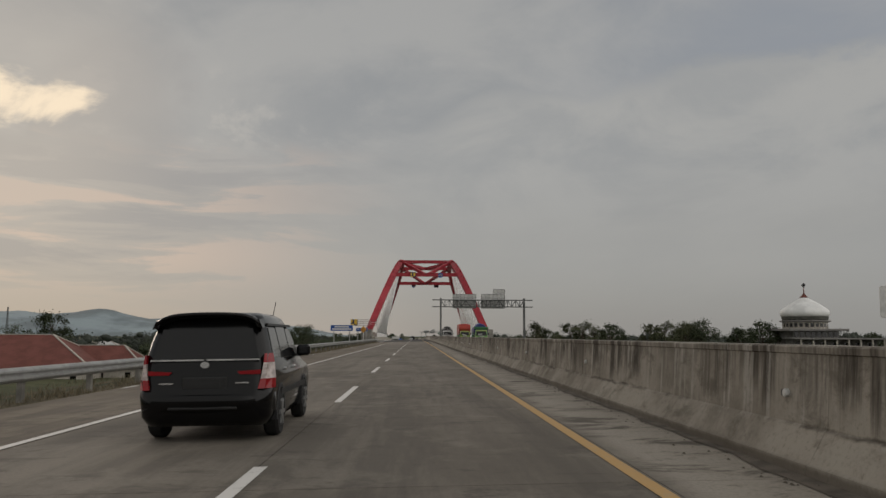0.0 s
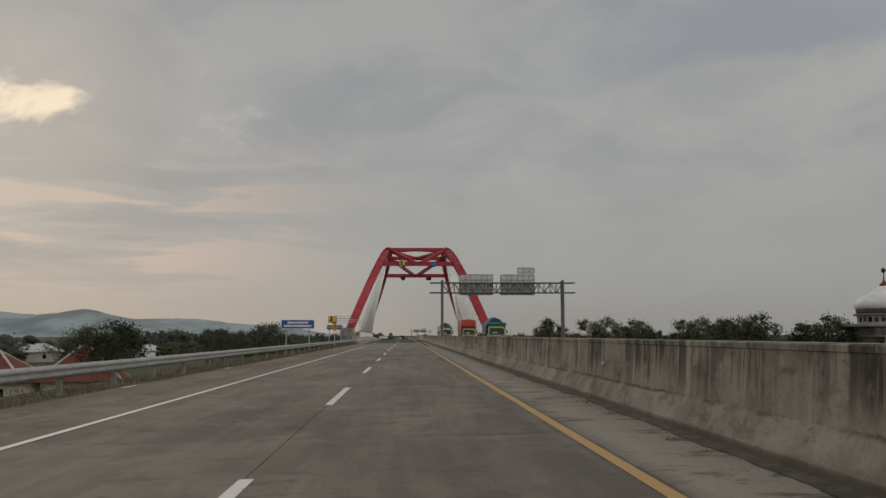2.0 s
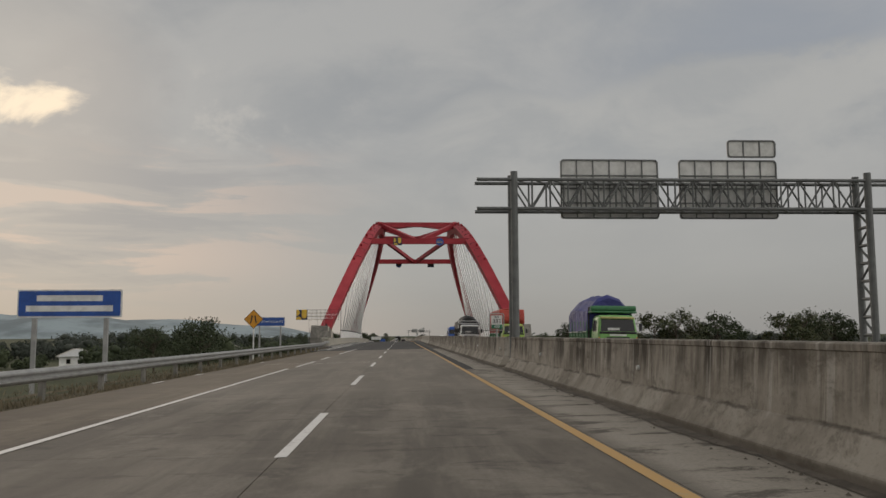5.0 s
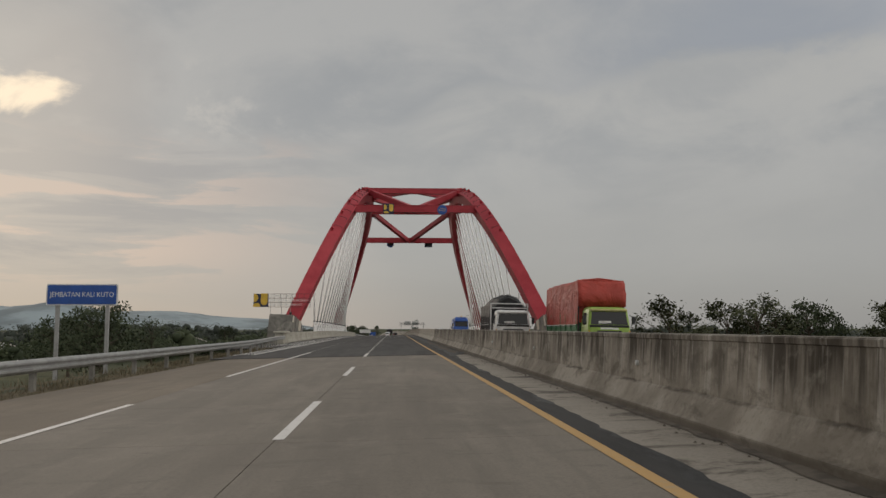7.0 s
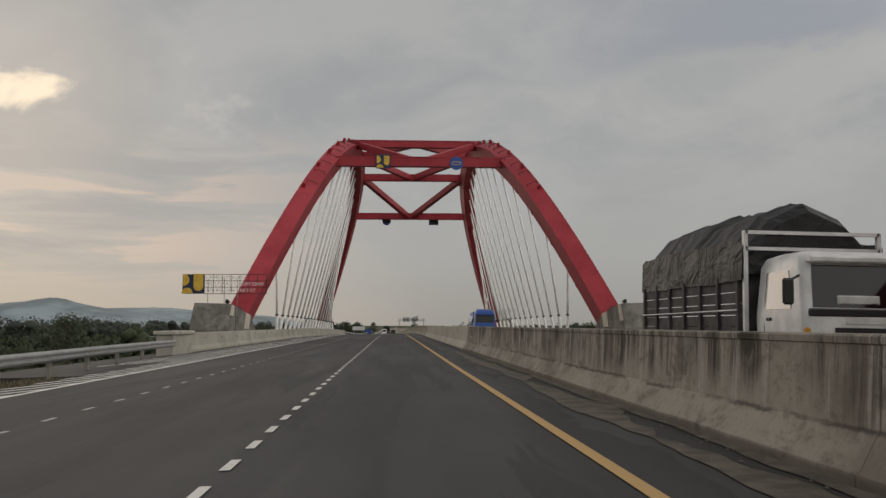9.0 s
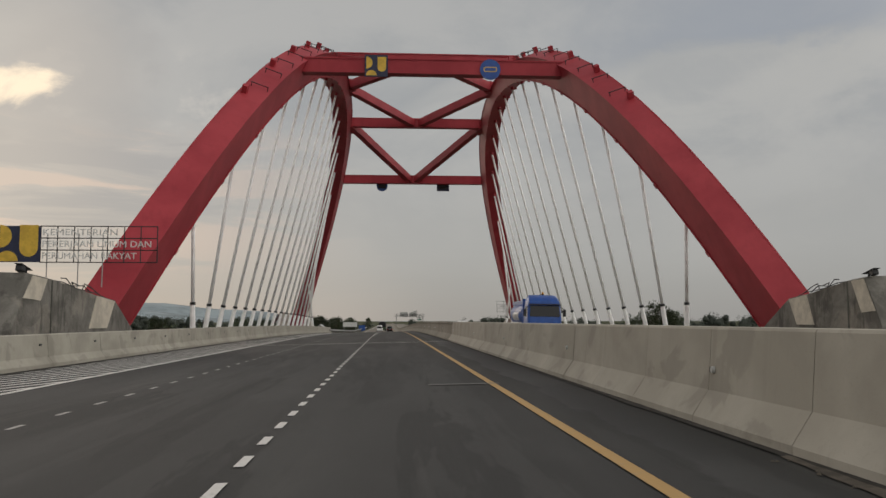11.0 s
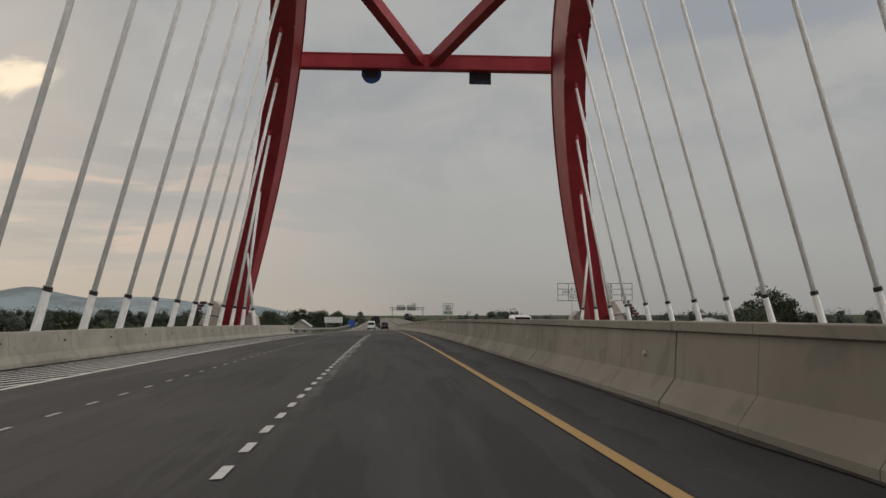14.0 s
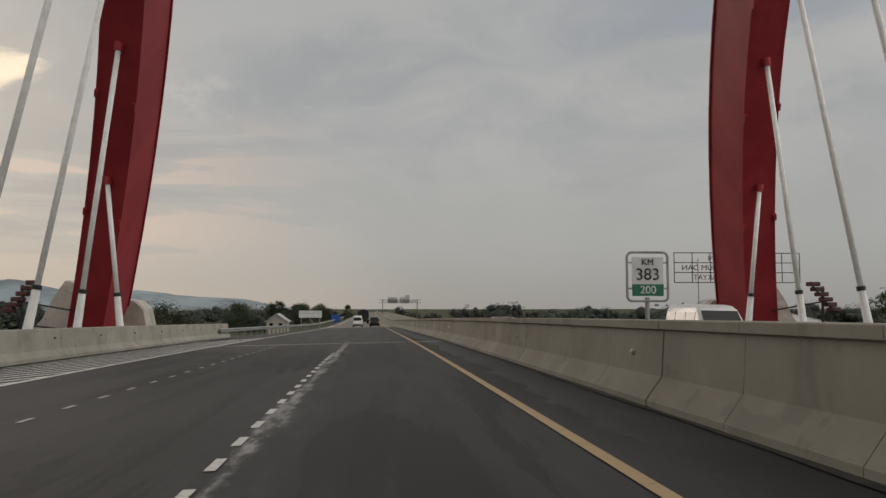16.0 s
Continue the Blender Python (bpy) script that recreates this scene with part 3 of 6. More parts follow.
# ---- ground ----
ASPHALT_START, ASPHALT_END, BRIDGE_IN, BRIDGE_OUT, ROAD_END = 175.9, 446.0, 221.0, 392.0, 1150.0
LOW = -6.0


def land_z(x, y):
    """The land: a raised road bed with side slopes, low fields, and a river bed under the bridge."""
    hump = 0.5 * math.sin(x * 0.021 + 1) * math.cos(y * 0.017) + 0.25 * math.sin(x * 0.07 + y * 0.05)
    low = LOW + hump - 0.005 * min(600.0, max(0.0, y - 280))
    if y > 900:
        low += min(1.0, (y - 900) / 500) * (0.0026 * (y - 900))
    left, right = -11.0, 17.5
    edge = left if x < 3 else right
    top = deck_z(-8.0 if x < 3 else 16.0, min(y, ROAD_END)) - 0.10
    out = max(0.0, (left - x) if x < 3 else (x - right))
    under = 0.0
    if 246 < y < 364:
        under = min(1.0, (y - 246) / 6, (364 - y) / 6)
    bed = max(low, top - out / 1.9) if out > 0 else top
    if out == 0 and not (left < x < right):
        bed = top
    if abs(x - 3) < 40:
        bed = bed * (1 - under) + (LOW - 3.0) * under
    return bed


xs = sorted(set([-3400, -2600, -1900, -1300, -900, -650, -480, -360, -280, -220, -170, -135, -110, -90, -75, -62, -52, -44, -37, -31, -26, -22, -18, -15, -12.5, -10.2, -8.6, -7.4, 0, 6, 12, 15.5, 17.5, 19, 22, 25, 29, 34, 40, 48, 58, 70, 85, 105, 130, 160, 200, 260, 340, 450, 600, 850, 1200, 1700, 2400, 3400]))
ys = [-400, -250, -150, -90, -60] + [y for y in range(-40, 430, 6)] + list(range(430, 700, 20)) + [720, 760, 820, 900, 1000, 1150, 1350, 1600, 2000, 2500, 3000, 3500]
g = Geo()
g.sweep([[(x, y, land_z(x, y)) for x in xs] for y in ys], closed=False, caps=False)
setting(g.make("ground", LAND, smooth=True), "dark green fields and scrub beside the raised road", "ground")

# ---- paving: concrete slabs, then asphalt ----
road = setting(thing("road", "worn grey concrete and dark asphalt motorway carriageway", "road"))
LANES = ((-8.4, -5.3), (-5.3, -1.92), (-1.92, 1.75), (1.75, 3.5))
for x0, x1 in LANES:
    for k in range(44):
        y0 = -45 + 5 * k
        if y0 >= ASPHALT_START - 0.5:
            continue
        y1 = min(y0 + 5, ASPHALT_START)
        slab(x0 + 0.006, x1 - 0.006, y0 + 0.006, y1 - 0.006, 0.25, 5).make("slab", SHOULDER if x1 < -5 else PAVING, road)
slab(-8.45, 3.52, -45, ASPHALT_START, 0.2, 10, -0.02).make("joint_filler", ROAD_DIRT, road)
slab(-9.2, 3.52, ASPHALT_START, ASPHALT_END, 0.25, 6).make("asphalt", ASPHALT, road, "dark asphalt surface with pale dust")
slab(-9.2, 3.52, ASPHALT_END, ROAD_END, 0.25, 6).make("paving", PAVING, road, "pale concrete paving far beyond the bridge")
edge = Geo()
edge.sweep([[(1.70, y, deck_z(1.70, y) + 0.0045), (2.09 + 0.10 * noise.noise((y * 0.5, 3, 0)) + 0.07 * noise.noise((y * 1.9, 8, 0)) + 0.35 * max(0.0, (y - 168) / 8), y, deck_z(2.2, y) + 0.0045)] for y in steps(126, ASPHALT_START, 0.3)], closed=False, caps=False)
edge.make("asphalt", ASPHALT, road, "narrow asphalt repair beside the yellow line")
slab(-13.2, -9.2, 200.0, BRIDGE_OUT, 0.25, 6).make("asphalt", ASPHALT, road)
far_road = setting(slab(4.05, 16.2, -45, ROAD_END, 0.25, 6).make("road_opposite", PAVING), "opposite carriageway behind the concrete median barrier", "road")

# ---- road markings ----
marks = setting(thing("road_marking", "white and yellow painted lane lines", "road marking"))
for y0, y1, paint in ((-45, 304, YELLOW_LINE), (304, ROAD_END, FADED_YELLOW)):
    rows_y = []
    for y in steps(y0, y1, 6):
        x = 1.57 - 0.13 * min(1.0, max(0.0, (y - 150) / 50))
        rows_y.append([(x, y, deck_z(x, y) + 0.006), (x + 0.14, y, deck_z(x + 0.14, y) + 0.006)])
    Geo().sweep(rows_y, closed=False, caps=False).make("edge_line", paint, marks, "continuous yellow edge line" if y0 < 0 else "faded cream-yellow edge line")
strip(-5.47, -5.33, -45, 131.5, 0.006, 6).make("edge_line", WHITE_LINE, marks, "continuous white edge line")
for k in range(-3, 14):
    y = -4.0 + 13.57 * k
    if y + 5 < 172:
        strip(-1.96, -1.82, y, y + 5.3, 0.006, 5).make("lane_dash", WHITE_LINE, marks)
for y0, y1 in ((133.7, 141.4), (145.4, 150.9), (159.8, 184.0)):
    strip(-5.36, -5.23, y0, y1, 0.006, 6).make("edge_line", WHITE_LINE, marks)
strip(-1.97, -1.83, 174.8, 180.2, 0.007, 5).make("lane_dash", WHITE_LINE, marks)
for k in range(116):
    y = 181.34 + 1.38 * k
    if 262.3 < y + 0.3 < 264.2:
        continue
    strip(-1.94, -1.84, y, y + 0.62, 0.006, 1).make("lane_dash", WHITE_LINE, marks)
strip(-7.4, -1.95, 137.85, 137.97, 0.007, 1).make("cross_line", WHITE_LINE, marks, "thin white line across the outer lane")
for y in (16.0, 30.5, 43.0, 45.4, 58.0, 71.5, 97.0, 110.0, 121.9, 127.3, 142.0):
    strip(-8.33, -8.20, y, y + 1.2, 0.006, 1).make("edge_dash", WHITE_LINE, marks)
for k in range(104):
    y = 185.9 + 1.62 * k
    x = -5.45 + 0.0035 * max(0.0, y - 220)
    strip(x, x + 0.08, y, y + 0.50, 0.006, 1).make("lane_dash", FAINT_LINE, marks, "faded short dash")
strip(-8.2, -8.03, 181.5, ROAD_END, 0.006, 6).make("edge_line", WHITE_LINE, marks)
for k in range(112):
    y = 172 + 1.8 * k
    far = y + 8.0
    x0 = -11.05 if y > 206 else -9.3
    if y < 206:
        y += 4.7
    if y < 180 or far > 372:
        continue
    z = lambda x, yy: deck_z(x, yy) + 0.006
    rows_h = [[(x0 + (-8.2 - x0) * f, y + (far - y) * f, z(x0 + (-8.2 - x0) * f, y + (far - y) * f)), (x0 + (-8.2 - x0) * f, y + (far - y) * f + 0.55, z(x0 + (-8.2 - x0) * f, y + (far - y) * f + 0.5))] for f in (0, 0.5, 1)]
    Geo().sweep(rows_h, closed=False, caps=False).make("hatch_stripe", WHITE_LINE, marks)
strip(0.25, 1.65, 230.3, 230.48, 0.009, 1).make("expansion_joint", DUSTY, marks, "pale dusty expansion joint")
jr = random.Random(17)
for yj, n in ((262.75, 5), (352.0, 4)):
    for k in range(n):
        x = -8.7
        while x < 2.85:
            w = jr.uniform(1.2, 3.6)
            if jr.random() < 0.85:
                y = yj + 0.26 * k + jr.uniform(-0.03, 0.03)
                strip(x, min(2.88, x + w), y, y + jr.uniform(0.05, 0.15), 0.0085, 1).make("expansion_joint", JOINT_DUST, marks, "thin pale line of an expansion joint")
            x += w + 0.02


# ---- median barrier ----
def barrier_ring(x, y, side=1):
    """Outline of a concrete barrier with a sloped foot, its face towards the lane."""
    z = road_z(y)
    if side == 2:
        p = [(2.90, 0.03), (2.90, 0.16), (3.12, 0.46), (3.16, 1.06), (3.09, 1.085), (3.09, 1.19), (3.10, 1.20), (3.70, 1.20), (3.71, 1.19), (3.71, 1.085), (3.64, 1.06), (3.68, 0.46), (3.90, 0.16), (3.90, 0.03)]
    elif side == 1:
        p = [(2.90, 0.03), (2.90, 0.17), (2.94, 0.19), (3.085, 0.45), (3.11, 0.47), (3.155, 1.12), (3.14, 1.13), (3.14, 1.185), (3.16, 1.20), (3.64, 1.20), (3.66, 1.185), (3.66, 1.13), (3.70, 0.46), (3.90, 0.16), (3.90, 0.03)]
    else:
        p = [(2.90, 0.03), (2.90, 0.16), (3.10, 0.46), (3.16, 1.17), (3.18, 1.20), (3.62, 1.20), (3.64, 1.17), (3.70, 0.46), (3.90, 0.16), (3.90, 0.03)]
    return [(a + 0.15, y, z + b) for a, b in p]


median = setting(thing("median_barrier", "tall concrete median barrier with dark rain streaks", "barrier"))
pieces = [(-45 + 5 * k, -40 + 5 * k) for k in range(34)] + [(125, 125.2), (127.0, 131)] + [(131 + 5 * k, 136 + 5 * k) for k in range(17)]
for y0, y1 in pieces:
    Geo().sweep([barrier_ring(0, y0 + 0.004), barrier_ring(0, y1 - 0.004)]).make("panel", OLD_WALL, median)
joints = [216 + 2.48 * k for k in range(19)] + [261.9, 264.45] + [266.94 + 2.4825 * k for k in range(110)]
for k, (y0, y1) in enumerate(zip(joints, joints[1:])):
    lip = 2 if y0 > 263 else 0
    wide = 0.05 if abs((y1 - 271.9) / 9.93 - round((y1 - 271.9) / 9.93)) < 0.02 and y0 > 264 or 255 < y0 < 263 or k == 5 else 0.008
    Geo().sweep([barrier_ring(0, y0 + 0.006, lip), barrier_ring(0, y1 - wide, lip)]).make("panel", BRIDGE_WALL if lip else MEDIAN_WALL, median, "pale precast panel" if k == 0 else "")
Geo().sweep([barrier_ring(0, yy, 2) for yy in steps(joints[-1], ROAD_END, 12)]).make("panel", BRIDGE_WALL, median)


# ---- bridge side barriers ----
def side_ring(y, s):
    """Parapet with a sloped foot; s is -1 for the near carriageway's side."""
    z = deck_z(-11.2, y) + 0.03
    prof = [(0.0, 0.0), (0.0, 0.12), (0.16, 0.34), (0.22, 1.02), (0.24, 1.05), (0.52, 1.05), (0.54, 1.02), (0.56, 0.0)]
    x0 = -11.25 if s < 0 else 16.5
    return [(x0 + s * a, y, z + b) for a, b in prof]


for s, nm, y_from in ((-1, "bridge_parapet_left", 221.6), (1, "bridge_parapet_right", 222.0)):
    par = setting(thing(nm, "pale concrete bridge parapet in precast panels", "parapet"))
    y = y_from
    while y < 372:
        Geo().sweep([side_ring(y + 0.012, s), side_ring(y + 4.988, s)]).make("panel", NEW_WALL, par)
        y += 5.0
pillar = thing("parapet_pillar", "pale concrete pillar with a cap where the parapet begins", "pillar", "", pose(-11.55, 219.4, deck_z(-11.3, 219)))
Geo().bbox(-0.42, 0.42, -1.9, 2.15, -0.3, 1.02, 0.03).make("shaft", NEW_WALL, pillar)
Geo().bbox(-0.55, 0.55, -2.05, 2.15, 1.02, 1.22, 0.04).make("cap", NEW_WALL, pillar)
deck = Geo()
deck.sweep([[(-14.4, yy, deck_z(-13, yy) - 0.05), (18.4, yy, deck_z(16, yy) - 0.05), (18.4, yy, deck_z(16, yy) - 2.2), (-14.4, yy, deck_z(-13, yy) - 2.2)] for yy in steps(244, 366, 10)])
setting(deck.make("bridge_deck", WALL_GREY), "concrete bridge deck edge", "bridge deck")

# ---- arch bridge ----
XC, YC = 3.07, 310.1
SPAN, CROWN, BASE_HALF, LEAN = 51.05, 27.74, 19.40, 0.365
ARCH_W = 1.8
bridge = thing("arch_bridge", "red steel tied-arch bridge with white hanger cables", "bridge")


def arch_axis(u, s):
    """Axis of one rib: u along the road from the crown, s the side."""
    f = abs(u) / SPAN
    z = CROWN * (1 - 0.577 * f ** 2 - 0.423 * f ** 3.71)
    return Vector((XC + s * (BASE_HALF - LEAN * z), YC + u, z))


def rib_depth(u):
    return 1.5 + 2.1 * min(1.0, abs(u) / SPAN)


def rib_up(u, s):
    """Along the rib, across it and out of its top."""
    t = (arch_axis(u + 0.1, s) - arch_axis(u - 0.1, s)).normalized()
    side = Vector((-s * LEAN, 0, 1)).normalized().cross(Vector((0, 1, 0))).normalized()
    up = side.cross(t).normalized()
    return t, side, -up if up.z < 0 else up


for s in (-1, 1):
    rings = []
    for k in range(61):
        u = -SPAN - 2.4 + (2 * SPAN + 4.8) * k / 60
        c = arch_axis(u, s)
        t, side, up = rib_up(u, s)
        a, b = side * ARCH_W / 2, up * rib_depth(u) / 2
        rings.append([c - a - b, c + a - b, c + a + b, c - a + b])
    Geo().sweep(rings).make("arch_rib", RED, bridge)
    # thin flange edges that stand proud of the web plates
    for e in (-1, 1):
        for f in (-1, 1):
            lip = []
            for k in range(61):
                u = -SPAN - 2.0 + (2 * SPAN + 4.0) * k / 60
                t, side, up = rib_up(u, s)
                c = arch_axis(u, s) + side * e * (ARCH_W / 2 + 0.02) + up * f * (rib_depth(u) / 2 - 0.03)
                lip.append([c - side * 0.05 - up * 0.045, c + side * 0.05 - up * 0.045, c + side * 0.05 + up * 0.045, c - side * 0.05 + up * 0.045])
            Geo().sweep(lip).make("flange_edge", RED, bridge)

# cross beams: place along the road, height, half length, depth
BEAMS = {"a": (281.8, 22.0, 10.9, 1.15), "b": (298.2, 27.8, 9.6, 0.95), "d": (324.8, 27.45, 9.5, 1.1), "e": (341.6, 22.65, 11.9, 1.15)}
for y, z, half, depth in BEAMS.values():
    body = Geo()
    rings = [[(XC + x, y + w, z + h) for w, h in ((-0.45 * k, -depth / 2 * k), (0.45 * k, -depth / 2 * k), (0.45 * k, depth / 2 * k), (-0.45 * k, depth / 2 * k))]
             for x, k in ((-half - 0.35, 0.35), (-half, 1), (half, 1), (half + 0.35, 0.35))]
    beam = body.sweep(rings).make("cross_beam", RED, bridge)
    for e in (-1, 1):
        Geo().box(XC - half, XC + half, y - 0.52, y + 0.52, z + e * depth / 2 - 0.05, z + e * depth / 2 + 0.05).make("flange", RED, beam)


def brace(root, key, s):
    """A diagonal from a rib to the middle of a cross beam, with a wider plate at the rib."""
    y, z = BEAMS[key][:2]
    a, b = Vector(root), Vector((XC + s * 0.45, y, z))
    d = (b - a).normalized()
    Geo().beam(a - d * 1.2, a + d * 1.5, 1.0, 1.25).make("gusset", RED, bridge)
    Geo().beam(a, b, 0.85, 0.95).make("brace", RED, bridge)


for s in (-1, 1):
    crown = (XC + s * 8.6, 311.2, 28.5)
    brace((XC + s * 8.7, 298.2, 27.7), "a", s)
    brace(crown, "b", s)
    brace(crown, "d", s)
    brace((XC + s * 8.7, 324.8, 27.2), "e", s)

# hangers, each with its sleeve and collar at the deck
for s in (-1, 1):
    for k in range(18):
        y = 268.28 + 4.994 * k
        u = y - YC
        t, side, up = rib_up(u, s)
        top = arch_axis(u, s) - Vector((-s * LEAN, 0, 1)) * (rib_depth(u) / 2 / max(0.5, up.z) - 0.1)
        ring = Vector((XC + s * 16.0, y, road_z(y) + 2.35))
        d = (top - ring).normalized()
        foot = ring - d * 2.6
        h = Geo().tube(ring, top, 0.122, 8).make("hanger", CABLE_WHITE, bridge, smooth=True)
        Geo().tube(foot, ring, 0.20, 10, 0.15).make("sleeve", SLEEVE_WHITE, h)
        Geo().tube(ring - d * 0.08, ring + d * 0.1, 0.18, 10).make("collar", BLACK, h)
        Geo().tube(top - d * 0.35, top + d * 0.05, 0.19, 10).make("anchor_socket", RED, h)

# bolted lugs and small ladder rails on top of each rib
for s in (-1, 1):
    for k in range(-20, 21):
        u = 2.3 * k
        c = arch_axis(u, s)
        t, side, up = rib_up(u, s)
        top = c + up * rib_depth(u) / 2
        if abs(k) <= 16:
            if k % 2 == 0:
                Geo().beam(top - side * s * 0.55 - up * 0.05, top - side * s * 0.55 + up * 0.55, 0.38, 0.38, t).make("lug", RED, bridge)
            h = Geo()
            for a in (-0.7, 0.5):
                h.beam(top + side * a + t * 1.2 - up * 0.04, top + side * a + t * 1.2 + up * 0.3, 0.05, 0.05, t)
            h.beam(top - side * 0.75 + t * 1.2 + up * 0.3, top + side * 0.6 + t * 1.2 + up * 0.3, 0.05, 0.05, t)
            h.make("foothold", BLACK, bridge, "thin black steel foothold")
        if k % 2:
            continue
        low = c - up * rib_depth(u) / 2
        for a in (-1, 1):
            Geo().beam(low + side * a * ARCH_W / 2 - t * 0.2, low + side * a * ARCH_W / 2 + t * 0.2, 0.16, 0.3, up).make("splice_plate", RED, bridge)


# ---- guard rails ----
def guard_rail(name, x, y0, y1, s, label, bow=0.0):
    rail = thing(name, label, "guard rail", "guard rails")
    prof = [(0, 0.0), (0.03, 0.02), (0.08, 0.07), (0.08, 0.11), (0.02, 0.15), (0.02, 0.18), (0.08, 0.22), (0.08, 0.26), (0.03, 0.31), (0, 0.33)]
    rings = []
    bend = lambda y: x - bow * (3 * f * f - 2 * f * f * f) if (f := min(1.0, max(0.0, (y - y1 + 36) / 36))) else x
    for y in steps(y0, y1, 4):
        z = deck_z(x, y) + 0.41
        rings.append([(bend(y) + s * a, y, z + b) for a, b in prof] + [(bend(y) + s * (a - 0.012), y, z + b) for a, b in reversed(prof)])
    Geo().sweep(rings).make("w_beam", GALV, rail, "galvanized corrugated rail")
    post = None
    for k in range(int((y1 - y0) // 4)):
        y = y0 + 1 + 4 * k
        z = deck_z(x, y)
        if post is None:
            post = Geo().box(-0.06, 0.06, -0.08, 0.08, -0.6, 0.71).box(-0.02, 0.16 if s > 0 else 0.02, -0.07, 0.07, 0.43, 0.71).make("post", POST_GREY, rail)
            post.matrix_basis = pose(bend(y) - s * 0.16, y, z)
        else:
            shared("post", post, rail, pose(bend(y) - s * 0.16, y, z))
    return rail


guard_rail("guard_rail", -9.0, -45, 217.2, 1, "galvanized steel guard rail on posts along the grass verge", 2.0)
guard_rail("guard_rail", -11.3, 372, 640, 1, "galvanized steel guard rail beyond the bridge")
guard_rail("guard_rail", 17.0, -45, 222, -1, "galvanized steel guard rail beside the opposite carriageway")


# ---- anchor blocks at the arch feet ----
def anchor_block(name, s, label):
    """Sloping concrete footing: low at the rib, rising away from the river."""
    y0 = YC - (55.3 if s < 0 else 54.9)
    ln = 0.94 if s < 0 else 0.68
    along = lambda a: y0 + (a * ln if a < 0 else a)
    blk = thing(name, label, "bridge footing", "concrete arch footings")
    base = deck_z(-13, y0) - (0.4 if s < 0 else 0.28)
    prof = [(3.9, 0.0), (2.9, 1.5), (0.0, 2.9), (-2.75, 3.06), (-8.1, 3.53), (-10.1, 3.61), (-10.9, 2.75), (-11.8, 1.55), (-12.6, 0.0)]
    xa, xb = XC + s * 16.6, XC + s * 19.6
    rings = [[(x, along(a), base + b * k - (3 if b == 0 else 0)) for a, b in prof] for x, k in ((xa, 1.0), (xa + s * 0.2, 1.02), (xb, 1.04))]
    Geo().sweep(rings).make("block", FOOTING, blk)
    # cream-coloured plaster patches on the corners
    low = 2.75 if s < 0 else 2.2
    for quad in (((-0.05, 2.86), (-2.72, 3.04), (-3.66, 1.6), (-1.15, 1.6)), ((-8.65, 3.52), (-10.05, 3.58), (-12.7 + 0.67 * low, low), (-11.5 + low * 0.82, low - 0.06))):
        Geo().sweep([[(x, along(a), base + b) for a, b in quad] for x in (xa - s * 0.03, xa + s * 0.05)]).make("plaster_patch", PLASTER, blk, "cream plaster patch")
    Geo().beam((xa - s * 0.004, along(-8.1), base - 1), (xa - s * 0.004, along(-8.1), base + 3.5), 0.10, 0.02, (1, 0, 0)).make("joint_stain", STAIN_SHADE, blk, "dark stained casting joint")
    # bent reinforcing bars along the top edge and one dark spotlight at its high end
    bars = Geo()
    top = lambda a, up: Vector((xa + s * 0.35, along(a), base + 2.95 - 0.075 * a + up))
    for run in (((-7.8, 0.02), (-6.0, 0.12), (-4.2, 0.04), (-1.6, 0.12), (-0.2, 0.02)), ((-6.2, 0.26), (-5.6, 0.32), (-4.9, 0.08), (-3.4, 0.26), (-2.4, 0.05)), ((-3.6, 0.05), (-3.3, 0.36), (-2.5, 0.30), (-1.4, 0.12)), ((-4.6, 0.02), (-4.9, 0.24), (-4.1, 0.20))):
        for p, q in zip(run, run[1:]):
            bars.tube(top(*p), top(*q), 0.024, 5)
    bars.make("reinforcing_bar", BLACK, blk, "bent dark steel bars", kind="stuff")
    head = pose(xa + s * 0.3, along(-10.2), base + 3.86, -12, 0, 0)
    Geo().bbox(-0.14, 0.14, -0.32, -0.02, -0.20, 0.04, 0.04, head).make("lamp_head", BLACK, blk, "dark spotlight housing")
    Geo().bbox(-0.14, 0.14, -0.42, 0.55, 0.04, 0.07, 0.012, head).make("lamp_hood", BLACK, blk)
    Geo().tube((xa + s * 0.3, along(-9.9), base + 3.4), (xa + s * 0.3, along(-9.9), base + 3.85), 0.05, 8).make("lamp_bracket", BLACK, blk)
    return blk


